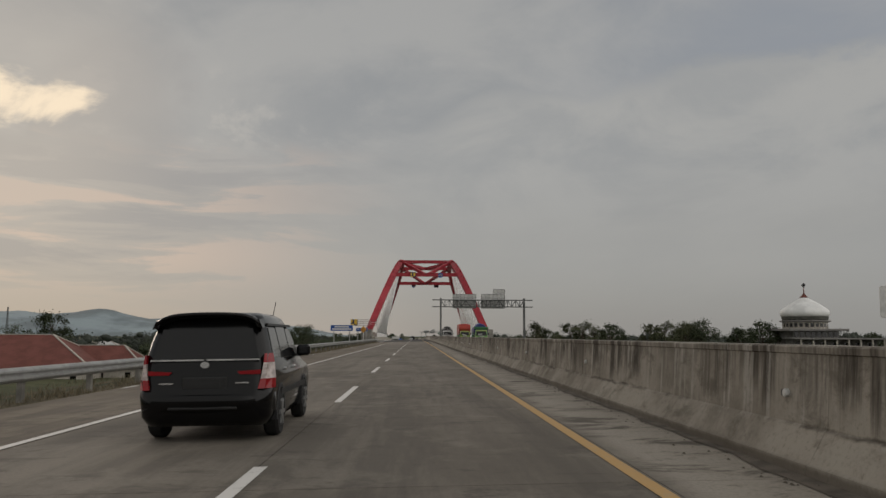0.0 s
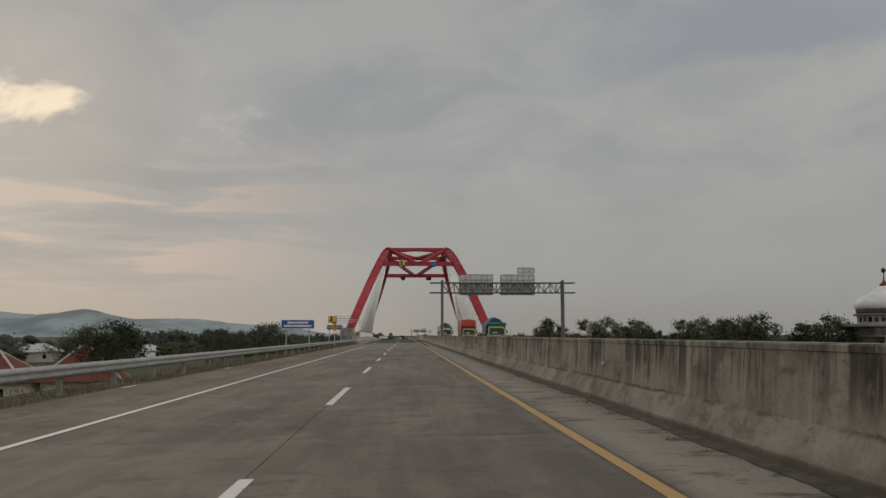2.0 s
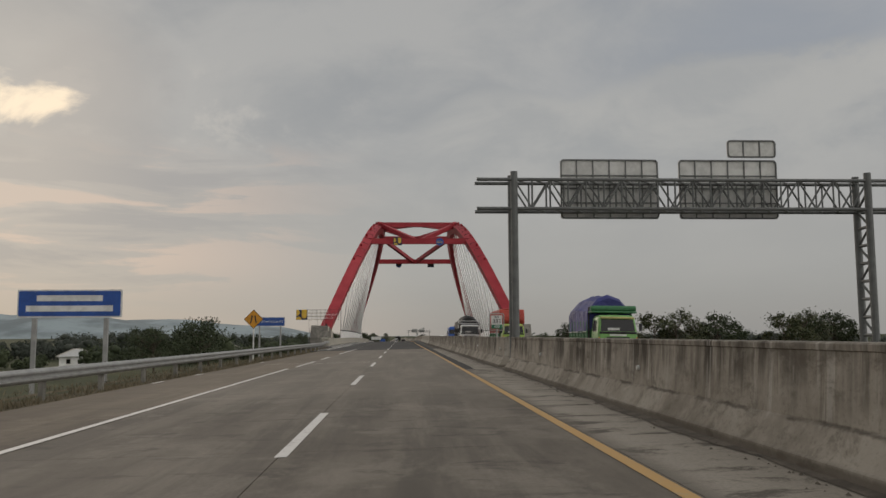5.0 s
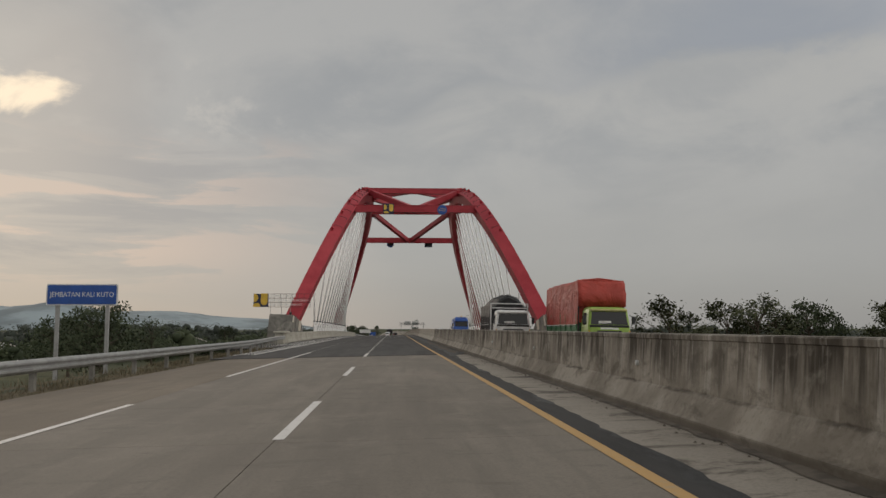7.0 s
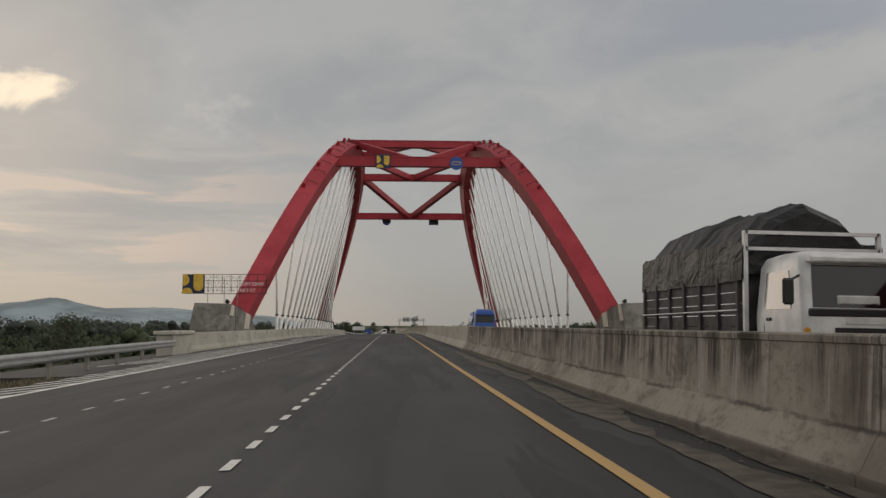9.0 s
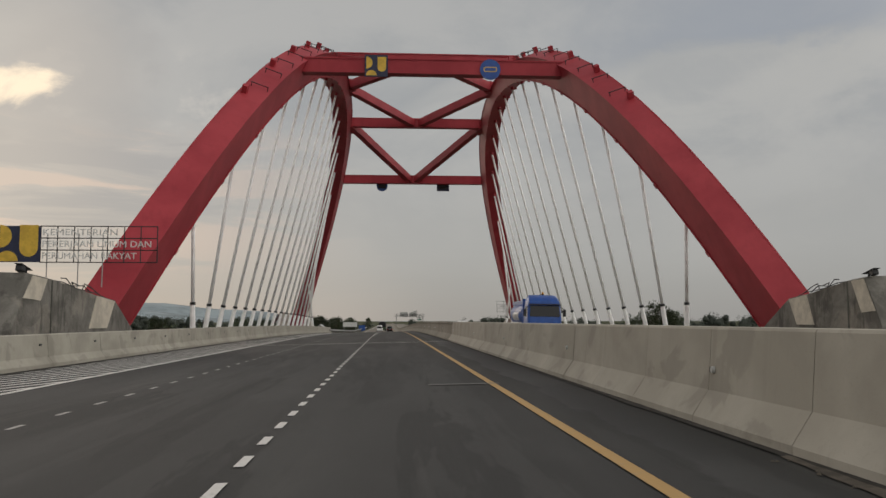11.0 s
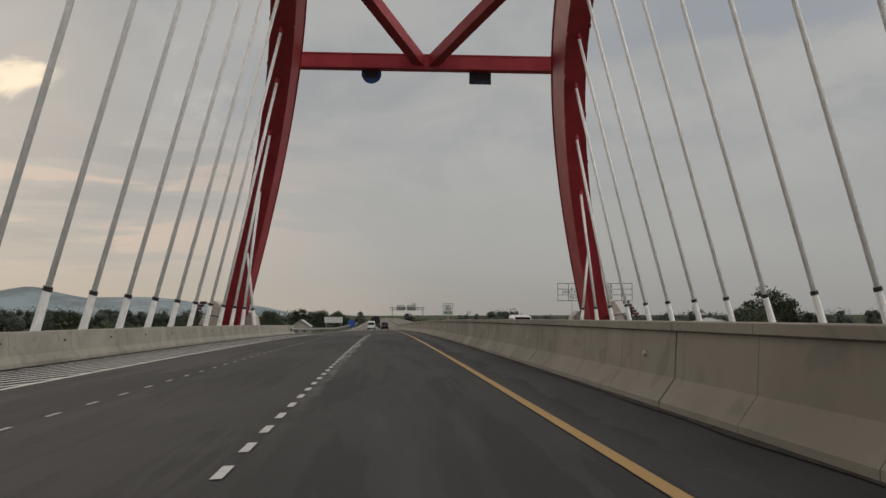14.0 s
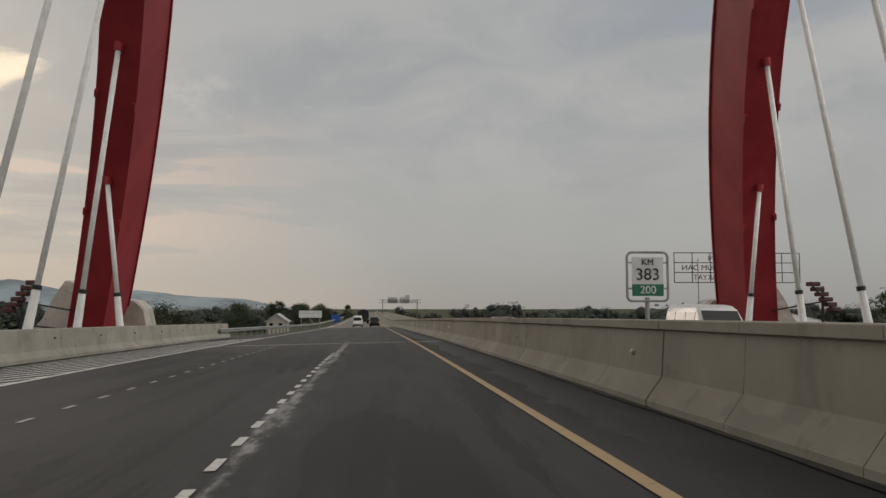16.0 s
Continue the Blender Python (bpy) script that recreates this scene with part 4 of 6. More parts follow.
def far_footing(s):
    """Pale footing behind the far rib foot, with stepped lamp boxes on rods beside it."""
    blk = thing("arch_footing", "pale plastered arch footing with dark stepped lamp boxes", "bridge footing", "concrete arch footings")
    base = deck_z(-13, 362)
    prof = [(24.2, -1.5), (23.4, 0.88), (22.9, 1.5), (22.3, 2.75), (21.65, 3.75), (21.25, 3.7), (20.6, 3.1), (19.0, 2.75), (17.6, 2.55), (17.05, 2.05), (16.8, 0.9), (16.6, -1.5)]
    rings = []
    for y, k in ((362.1, 0.98), (362.5, 1.0), (364.2, 1.0)):
        rings.append([(XC + s * (19.7 + (a - 19.7) * k), y, base + b * (k if b > 0 else 1)) for a, b in prof])
    Geo().sweep(rings).make("block", FOOTING_PALE, blk)
    for k in range(6):
        x, z = XC + s * (21.45 + 0.24 * k), base + 3.3 - 0.29 * k
        Geo().bbox(x - 0.30, x + 0.30, 356.7, 357.3, z, z + 0.25, 0.05).make("lamp_box", LAMP_BOX, blk, "dark red-brown lamp box")
        Geo().tube((x, 357.0, z - 0.12), (x, 357.0, z + 0.02), 0.06, 8).make("lamp_neck", BLACK, blk)
    for z, zz in ((2.45, 1.9), (1.25, 0.85)):
        Geo().tube((XC + s * 22.2, 357.1, base + z), (XC + s * 19.6, 358.4, base + zz), 0.05, 6).make("rod", BLACK, blk, "dark steel rod")
    Geo().tube((XC + s * 21.9, 357.0, base - 1.5), (XC + s * 22.0, 357.0, base + 3.3), 0.08, 8).make("lamp_post", BLACK, blk)


for s in (-1, 1):
    far_footing(s)
    anchor_block("arch_footing", s, "weathered grey concrete arch footing with cream patches")


# ---- signs ----
def rounded(w, h, r, n=4):
    pts = []
    for cx, cy, a0 in ((w / 2 - r, h / 2 - r, 0), (-w / 2 + r, h / 2 - r, 90), (-w / 2 + r, -h / 2 + r, 180), (w / 2 - r, -h / 2 + r, 270)):
        pts += [(cx + r * math.cos(radians(a0 + 90 * k / n)), cy + r * math.sin(radians(a0 + 90 * k / n))) for k in range(n + 1)]
    return pts


def plate(name, outline, y0, y1, material, parent, label="", at=(0, 0)):
    """A flat plate facing -y with the given outline in x and z."""
    return Geo().sweep([[(x + at[0], y0, z + at[1]) for x, z in outline], [(x + at[0], y1, z + at[1]) for x, z in outline]]).make(name, material, parent, label)


FACE = Matrix.Rotation(radians(90), 4, "X")


def text_at(x, y, z):
    return Matrix.Translation((x, y, z)) @ FACE


def word_row(text, size, material, parent, x, y, z, width, depth=0.004):
    """One line of writing, each word a part of its own, fitted to a width."""
    row = [letters(w, size, material, parent, text_at(0, y, z), "word", depth, "LEFT") for w in text.split()]
    wide = [max(v.co.x for v in o.data.vertices) for o in row]
    gap = 0.36 * size
    k = width / (sum(wide) + gap * (len(row) - 1))
    for o, w in zip(row, wide):
        o.matrix_basis = text_at(x, y, z) @ Matrix.Diagonal((k, 1, 1, 1))
        x += (w + gap) * k


# place-name sign of the bridge
sg = thing("name_sign", "blue bridge name sign with white border on two posts", "road sign", "", pose(-11.34, 165.1, -0.54))
for x in (-0.85, 0.85):
    Geo().box(x - 0.06, x + 0.06, 0.03, 0.13, -0.7, 2.9).make("post", GALV, sg)
plate("board", rounded(2.42, 0.74, 0.06), -0.03, 0.03, SIGN_WHITE, sg, "white border", (0, 2.98))
plate("face", rounded(2.34, 0.66, 0.05), -0.045, -0.028, SIGN_BLUE, sg, "blue face", (0, 2.98))
word_row("JEMBATAN KALI KUTO", 0.24, SIGN_WHITE, sg, -1.08, -0.047, 2.98, 2.16)

# blue two-line direction sign (its writing cannot be read)
sg = thing("direction_sign", "blue two-line direction sign on two grey posts", "road sign", "", pose(-11.87, 124.6, -0.79))
for x in (-1.2, 1.2):
    Geo().box(x - 0.07, x + 0.07, 0.03, 0.15, -0.7, 2.7).make("post", GALV, sg)
plate("board", rounded(3.5, 0.95, 0.06), -0.03, 0.03, SIGN_WHITE, sg, "white border", (0, 3.2))
plate("face", rounded(3.4, 0.85, 0.05), -0.045, -0.028, SIGN_BLUE, sg, "blue face", (0, 3.2))
for z, w in ((3.38, 2.2), (3.03, 2.9)):
    Geo().box(-w / 2, w / 2, -0.053, -0.044, z - 0.10, z + 0.10).make("text_bar", SIGN_WHITE, sg)

# warning sign: road narrows
sg = thing("warning_sign", "amber diamond warning sign with a black symbol on a pale post", "road sign", "", pose(-10.13, 150.4, -0.06))
Geo().tube((0, 0.06, -0.3), (0, 0.06, 2.6), 0.045, 10).make("post", SIGN_WHITE, sg)
dia = lambda r: [(0, -r), (r, 0), (0, r), (-r, 0)]
plate("board", dia(0.62), -0.015, 0.015, BLACK, sg, "black border", (0, 2.42))
plate("face", dia(0.58), -0.03, -0.013, SIGN_AMBER, sg, "amber face", (0, 2.42))
for x in (-1, 1):
    g = Geo()
    for (xa, za), (xb, zb) in (((0.19, -0.26), (0.13, -0.06)), ((0.13, -0.06), (0.09, 0.24))):
        g.beam((x * xa, -0.034, 2.42 + za), (x * xb, -0.034, 2.42 + zb), 0.012, 0.085, (1, 0, 0))
    g.make("symbol", BLACK, sg)


def km_sign(y, lower):
    sg = thing("kilometre_sign", "small white kilometre sign with a green strip in a tube frame", "road sign", "kilometre signs", pose(3.42, y, road_z(y) + 1.2))
    Geo().tube((0, 0.03, -0.05), (0, 0.03, 0.32), 0.035, 10).make("post", GALV, sg)
    outer = rounded(0.60, 0.70, 0.07)
    fr = Geo()
    for k in range(len(outer)):
        a, b = outer[k], outer[(k + 1) % len(outer)]
        fr.tube((a[0], 0, a[1] + 0.62), (b[0], 0, b[1] + 0.62), 0.02, 6)
    fr.make("frame", GALV, sg, "rounded galvanized tube frame")
    Geo().box(-0.23, 0.23, -0.01, 0.01, 0.34, 0.9).make("panel", SIGN_WHITE, sg)
    Geo().box(-0.23, 0.23, -0.016, -0.009, 0.34, 0.51).make("strip", SIGN_GREEN, sg, "green strip")
    for x in (-0.26, 0.26):
        for z in (0.45, 0.82):
            Geo().box(x - 0.04, x + 0.04, -0.008, 0.008, z - 0.012, z + 0.012).make("clip", GALV, sg)
    letters("KM", 0.13, BLACK, sg, text_at(0, -0.014, 0.825))
    letters("383", 0.24, BLACK, sg, text_at(0, -0.014, 0.645))
    if lower:
        letters(lower, 0.16, SIGN_WHITE, sg, text_at(0, -0.02, 0.425))
    else:
        Geo().box(-0.14, 0.14, -0.022, -0.015, 0.39, 0.46).make("text_bar", SIGN_WHITE, sg)


km_sign(130.9, "400")
km_sign(322.5, "200")

# ministry lettering frames with the yellow and navy emblem panel
def ministry_frame(s, y, flip, label):
    fr = thing("lettering_frame", label, "sign", "lettering frames", pose(XC + s * (19.8 if flip else 19.5), y, deck_z(-13, y) + (0.5 if flip else 1.33), 0, 0, 180 if flip else 0))
    x0, x1, z0, z1 = (-4.2, 4.15, 3.22, 5.12) if flip else (-4.4, 3.7, 3.26, 5.16)
    f = Geo()
    left = x0 if flip else x0 + 2.1
    xs_ = [left + k * (x1 - left) / 7 for k in range(8)]
    for x in xs_:
        f.tube((x, 0.05, z0), (x, 0.05, z1), 0.03, 6)
    for z in (z0, z0 + 0.64, z0 + 1.27, z1):
        f.tube((left, 0.05, z), (x1, 0.05, z), 0.03, 6)
    f.make("frame", BLACK, fr, "thin black steel lattice")
    if not flip:
        Geo().box(x0, x0 + 2.1, 0.0, 0.12, z0, z1).make("emblem_panel", NAVY, fr, "navy emblem panel")
    arc = lambda cx, cz, r, a0, a1: [(cx + r * math.cos(radians(a0 + (a1 - a0) * k / 12)), cz + r * math.sin(radians(a0 + (a1 - a0) * k / 12))) for k in range(13)]
    if not flip:
        plate("emblem_shape", arc(x0 + 0.05, z0 + 1.35, 0.6, -90, 90), -0.012, 0.0, SIGN_YELLOW, fr)
        plate("emblem_shape", arc(x0 + 0.45, z0 + 0.04, 0.55, 0, 180), -0.012, 0.0, SIGN_YELLOW, fr)
        plate("emblem_shape", [(x0 + 1.05, z0 + 1.95)] + arc(x0 + 1.52, z0 + 0.75, 0.47, 180, 360) + [(x0 + 1.99, z0 + 1.95)], -0.012, 0.0, SIGN_YELLOW, fr)
    for i, txt in enumerate(("KEMENTERIAN", "PEKERJAAN UMUM DAN", "PERUMAHAN RAKYAT")):
        word_row(txt, 0.48, GANTRY_GREY if flip else SIGN_WHITE, fr, x0 + 2.2, -0.03, z1 - 0.34 - 0.62 * i, (3.85, 5.6, 4.85)[i], 0.02)
    for x in (-1.6, 0.6, 2.6) if flip else (-1.97, -0.37, 0.88):
        Geo().tube((x, 0.1, -1.5), (x, 0.1, z1 - 0.4), 0.03, 8).make("post", GALV, fr)
        Geo().tube((x, 0.1, 1.9), (x + 0.25, 0.9, -1.0), 0.02, 6).make("stay", BLACK, fr)


ministry_frame(-1, 258.9, False, "yellow emblem and white ministry letters on a black lattice frame")
ministry_frame(1, 363.4, True, "ministry lettering frame seen from its back")


# ---- sign gantry over the opposite carriageway ----
def gantry(y, label, x_near=3.46, x_far=16.55):
    g0 = thing("sign_gantry", label, "sign gantry", "sign gantries", pose(0, y, road_z(y)))
    zl, zu, dp = 5.80, 6.86, 0.42
    for x in (x_near, x_far):
        for yy in (-dp, dp):
            Geo().tube((x, yy, -0.35 if x == x_far else 0.0), (x, yy, 7.15), 0.13, 12).make("column", GANTRY_GREY, g0)
        for k in range(9):
            z = 0.55 + 0.66 * k
            Geo().tube((x, -dp, z), (x, dp, z), 0.06, 8).make("lacing_tube", GANTRY_GREY, g0)
            a, b = (-dp, dp) if k % 2 else (dp, -dp)
            Geo().tube((x, a, z), (x, b, z + 0.66), 0.045, 8).make("lacing_tube", GANTRY_GREY, g0)
        Geo().bbox(x - 0.3, x + 0.3, -0.75, 0.75, -0.25 if x == x_near else -0.5, 0.12, 0.03).make("base_plate", OLD_WALL, g0, "stained concrete footing")
    for z in (zl, zu):
        for yy in (-dp, dp):
            Geo().tube((x_near - 1.35, yy, z), (x_far + 1.35, yy, z), 0.065, 10).make("chord", GANTRY_GREY, g0)
    n = 20
    w = (x_far - x_near) / n
    for k in range(n):
        xa, xb = x_near + k * w, x_near + (k + 1) * w
        for yy in (-dp, dp):
            Geo().tube((xa, yy, zl), (xa, yy, zu), 0.035, 6).make("web_tube", GANTRY_GREY, g0)
            Geo().tube((xa, yy, zl if k % 2 else zu), (xb, yy, zu if k % 2 else zl), 0.035, 6).make("web_tube", GANTRY_GREY, g0)
        Geo().tube((xa, -dp, zu), (xb, dp, zu), 0.03, 6).make("web_tube", GANTRY_GREY, g0)
        Geo().tube((xa, -dp, zl), (xb, dp, zl), 0.03, 6).make("web_tube", GANTRY_GREY, g0)
    for x0, x1, z0, z1 in ((5.34, 9.06, 5.57, 7.83), (9.84, 13.62, 5.57, 7.83), (11.74, 13.62, 7.92, 8.60)):
        cx, cz = (x0 + x1) / 2, (z0 + z1) / 2
        pl = plate("sign_board", rounded(x1 - x0, z1 - z0, 0.12), 0.62, 0.66, PANEL_GREY, g0, "bare grey back of a sign board", (cx, cz))
        rim = Geo()
        o = rounded(x1 - x0 - 0.06, z1 - z0 - 0.06, 0.12)
        for k in range(len(o)):
            a, b = o[k], o[(k + 1) % len(o)]
            rim.beam((a[0] + cx, 0.60, a[1] + cz), (b[0] + cx, 0.60, b[1] + cz), 0.05, 0.05, (0, 1, 0))
        m = int((x1 - x0) / 0.62)
        for k in range(1, m):
            x = x0 + (x1 - x0) * k / m
            rim.beam((x, 0.60, z0 + 0.05), (x, 0.60, z1 - 0.05), 0.04, 0.04, (0, 1, 0))
        if z1 - z0 > 1:
            for z in (z0 + 0.6, z0 + 1.15, z1 - 0.62):
                rim.beam((x0 + 0.05, 0.60, z), (x1 - 0.05, 0.60, z), 0.045, 0.045, (0, 0, 1))
        rim.make("stiffener", GANTRY_GREY, pl, "grid of dark stiffening bars")
    return g0


gantry(125.55, "grey steel lattice gantry carrying the backs of two road signs")
gantry(633.0, "distant grey lattice gantry with two sign backs")

# panel at the road side near the start, seen from its back
bp = thing("roadside_sign", "grey back of a rounded sign panel on a post", "road sign", "", pose(16.72, 22.5, deck_z(16.5, 28) - 0.1))
Geo().tube((0, 0.08, -0.4), (0, 0.08, 2.9), 0.05, 10).make("post", GALV, bp)
plate("panel", rounded(0.9, 1.15, 0.1), -0.02, 0.02, PANEL_GREY, bp, "", (0, 2.85))


# ---- emblems on the cross beams ----
def beam_signs(key, flip, label):
    y, z = BEAMS[key][:2]
    e = thing("beam_emblem", label, "sign", "beam emblems", pose(XC, y, z - (0.95 if flip else 0.3), 0, 0, 180 if flip else 0))
    x = -4.68
    Geo().box(x - 0.94, x + 0.94, -0.62, -0.5, -0.66, 1.14).make("emblem_panel", NAVY, e, "square navy panel with yellow shapes")
    arc = lambda cx, cz, r, a0, a1: [(cx + r * math.cos(radians(a0 + (a1 - a0) * k / 12)), cz + r * math.sin(radians(a0 + (a1 - a0) * k / 12))) for k in range(13)]
    plate("emblem_shape", arc(x - 0.80, 0.48, 0.5, -90, 90), -0.632, -0.62, SIGN_YELLOW, e)
    plate("emblem_shape", arc(x - 0.40, -0.57, 0.44, 0, 180), -0.632, -0.62, SIGN_YELLOW, e)
    plate("emblem_shape", [(x + 0.1, 0.97)] + arc(x + 0.45, 0.1, 0.35, 180, 360) + [(x + 0.8, 0.97)], -0.632, -0.62, SIGN_YELLOW, e)
    plate("disc", [(0.85 * math.cos(k * math.pi / 16), 0.85 * math.sin(k * math.pi / 16)) for k in range(32)], -0.62, -0.5, SIGN_BLUE, e, "round blue disc", (4.65, 0.1))
    plate("disc_mark", rounded(1.1, 0.42, 0.15), -0.632, -0.62, SIGN_YELLOW, e, "pale yellow mark", (4.65, 0.1))
    plate("disc_mark", rounded(0.95, 0.28, 0.1), -0.64, -0.632, SIGN_BLUE, e, "", (4.65, 0.1))
    for cx in (x, 4.65):
        Geo().box(cx - 0.6, cx + 0.6, -0.5, -0.4, -0.3, 0.3).make("bracket", BLACK, e)


beam_signs("a", False, "yellow square emblem and blue disc on the red cross beam")
beam_signs("e", True, "back of the emblem and disc below the red cross beam")


# ---- vehicles ----
def lerp(table, z):
    """Reads a table of (z, value, ...) rows at z."""
    for a, b in zip(table, table[1:]):
        if z <= b[0]:
            k = (z - a[0]) / (b[0] - a[0])
            return [p + (q - p) * max(0, k) for p, q in zip(a[1:], b[1:])]
    return list(table[-1][1:])


def hull_ring(y0, y1, hw, z, r=0.22, n=5):
    """A rounded rectangle at height z."""
    r = min(r, hw * 0.6, (y1 - y0) * 0.4)
    pts = []
    for cx, cy, a0 in ((hw - r, y1 - r, 0), (-hw + r, y1 - r, 90), (-hw + r, y0 + r, 180), (hw - r, y0 + r, 270)):
        pts += [(cx + r * math.cos(radians(a0 + 90 * k / n)), cy + r * math.sin(radians(a0 + 90 * k / n)), z) for k in range(n + 1)]
    return pts


def hull(table, levels, r=0.22):
    rings = []
    for z in levels:
        y0, y1, hw = lerp(table, z)
        rings.append(hull_ring(y0, y1, hw, z, r))
    return Geo().sweep(rings)


def wheel(parent, x, y, r, w=0.22, dual=False):
    s = 1 if x > 0 else -1
    wh = thing_part("wheel", parent)
    prof = [(r * 0.62, -w / 2), (r * 0.92, -w / 2), (r, -w / 2 + 0.04), (r, w / 2 - 0.04), (r * 0.92, w / 2), (r * 0.62, w / 2)]
    rings = [[(x + a, y + q * math.cos(t), r + q * math.sin(t)) for t in [2 * math.pi * k / 22 for k in range(22)]] for q, a in prof]
    Geo().sweep(rings).make("tyre", TYRE, wh)
    prof = [(r * 0.63, -w * 0.3), (r * 0.63, w * 0.42), (r * 0.5, w * 0.46), (r * 0.15, w * 0.36)]
    rings = [[(x + s * a, y + q * math.cos(t), r + q * math.sin(t)) for t in [2 * math.pi * k / 22 for k in range(22)]] for q, a in prof]
    rim = Geo().sweep(rings)
    rim.make("rim", RIM, wh)
    sp = Geo()
    for k in range(6):
        t = 2 * math.pi * k / 6
        sp.beam((x + s * w * 0.47, y, r), (x + s * w * 0.47, y + r * 0.58 * math.cos(t), r + r * 0.58 * math.sin(t)), 0.05, 0.06, (1, 0, 0))
    sp.make("spokes", RIM, wh)


def thing_part(name, parent):
    ob = new(name)
    ob.parent = parent
    return ob


def side_pane(table, ya, yb, z0, z1, s, material, parent, name="window", slant_a=0.0, slant_b=0.0, lift=0.012):
    """A pane that follows the flank between two heights."""
    g = Geo()
    rings = []
    for k in range(4):
        z = z0 + (z1 - z0) * k / 3
        hw = lerp(table, z)[2] + lift
        f = k / 3
        rings.append([(s * hw, ya + slant_a * f, z), (s * hw, yb + slant_b * f, z), (s * (hw - 0.03), yb + slant_b * f, z), (s * (hw - 0.03), ya + slant_a * f, z)])
    g.sweep(rings)
    return g.make(name, material, parent)


def end_pane(table, w0, w1, z0, z1, front, material, parent, name="window", lift=0.012):
    rings = []
    for k in range(4):
        z = z0 + (z1 - z0) * k / 3
        ya, yb, _ = lerp(table, z)
        y = yb + lift if front else ya - lift
        d = -0.03 if front else 0.03
        w = w0 + (w1 - w0) * k / 3
        rings.append([(-w, y, z), (w, y, z), (w, y + d, z), (-w, y + d, z)])
    return Geo().sweep(rings).make(name, material, parent)


MPV = [(0.22, 0.10, 4.42, 0.80), (0.34, 0.01, 4.52, 0.86), (0.62, 0.0, 4.55, 0.885), (0.74, 0.07, 4.52, 0.885), (0.90, 0.09, 4.30, 0.88), (1.00, 0.10, 3.62, 0.87), (1.06, 0.12, 3.42, 0.855), (1.30, 0.20, 3.05, 0.80), (1.55, 0.30, 2.70, 0.735), (1.66, 0.37, 2.45, 0.69), (1.715, 0.55, 2.20, 0.62), (1.735, 0.85, 1.95, 0.50)]


def black_mpv(m, label):
    car = thing("minivan", label, "car", "cars", m)
    hull(MPV, [0.22, 0.28, 0.34, 0.48, 0.62, 0.68, 0.74, 0.82, 0.90, 1.0, 1.06, 1.18, 1.30, 1.42, 1.55, 1.61, 1.66, 1.69, 1.715, 1.735], 0.24).make("body", CAR_BLACK, car, "", True)
    end_pane(MPV, 0.70, 0.60, 1.10, 1.50, False, GLASS_DARK, car, "rear_window")
    end_pane(MPV, 0.72, 0.62, 1.08, 1.58, True, GLASS_DARK, car, "windshield")
    for s in (-1, 1):
        side_pane(MPV, 0.42, 1.12, 1.10, 1.50, s, GLASS_DARK, car, "side_window", 0.12, 0.0)
        side_pane(MPV, 1.20, 2.05, 1.08, 1.53, s, GLASS_DARK, car, "side_window")
        side_pane(MPV, 2.12, 2.98, 1.08, 1.50, s, GLASS_DARK, car, "side_window", 0.0, -0.38)
        side_pane(MPV, 0.5, 2.75, 1.535, 1.57, s, PLASTIC, car, "rain_visor", 0.0, 0.0, 0.03)
        side_pane(MPV, 0.9, 3.7, 0.56, 0.64, s, PLASTIC, car, "side_moulding", 0.0, 0.0, 0.02)
        side_pane(MPV, 1.18, 1.185, 0.40, 1.5, s, BLACK, car, "door_gap", 0, 0, 0.004)
        side_pane(MPV, 2.09, 2.095, 0.40, 1.5, s, BLACK, car, "door_gap", 0, 0, 0.004)
        for y in (1.32, 2.22):
            Geo().bbox(s * 0.885 - 0.02, s * 0.885 + 0.035, y - 0.09, y + 0.09, 0.90, 0.94, 0.012).make("door_handle", CHROME, car)
        # tail lamp that wraps the corner: red above and below a clear band
        for z0, z1, mt in ((0.70, 0.83, LAMP_RED), (0.83, 1.04, LAMP_CLEAR), (1.04, 1.16, LAMP_RED)):
            rings = []
            for z in (z0, z1):
                y0, y1, hw = lerp(MPV, z)
                e = 0.02
                inn_w = 0.165 - 0.27 * (z - 0.74)
                rings.append([(s * (hw - inn_w), y0 - e, z), (s * (hw - inn_w * 0.5), y0 + 0.02 - e, z), (s * (hw - 0.01), y0 + 0.12, z), (s * (hw + e), y0 + 0.26, z), (s * (hw - 0.05), y0 + 0.28, z), (s * (hw - inn_w), y0 + 0.12, z)])
            Geo().sweep(rings).make("tail_lamp", mt, car, "clear tail lamp band" if mt is LAMP_CLEAR else "red tail lamp lens")
        g = Geo().add([(s * 0.74, 0.062, 0.95), (s * 0.43, 0.062, 0.93), (s * 0.47, 0.062, 0.89), (s * 0.74, 0.062, 0.89), (s * 0.74, 0.12, 0.95), (s * 0.43, 0.12, 0.93), (s * 0.47, 0.12, 0.89), (s * 0.74, 0.12, 0.89)], [(0, 1, 2, 3), (4, 5, 6, 7), (0, 1, 5, 4), (2, 3, 7, 6), (0, 3, 7, 4), (1, 2, 6, 5)])
        g.make("reflector", LAMP_RED, car, "red garnish light")
        Geo().bbox(s * 0.98 - 0.11, s * 0.98 + 0.11, 2.72, 2.84, 1.07, 1.25, 0.04).make("mirror", CAR_BLACK, car)
        Geo().box(s * 0.88 - 0.06, s * 0.88 + 0.06, 2.76, 2.82, 1.06, 1.11).make("mirror_arm", PLASTIC, car)
        for y in (0.88, 3.62):
            arch = [[(s * hw, y + q * math.cos(radians(a)), 0.33 + q * math.sin(radians(a))) for a in range(-12, 193, 12)] for hw, q in ((0.80, 0.40), (0.896, 0.40), (0.896, 0.345), (0.80, 0.345))]
            Geo().sweep(arch, closed=False).make("wheel_arch", BLACK, car)
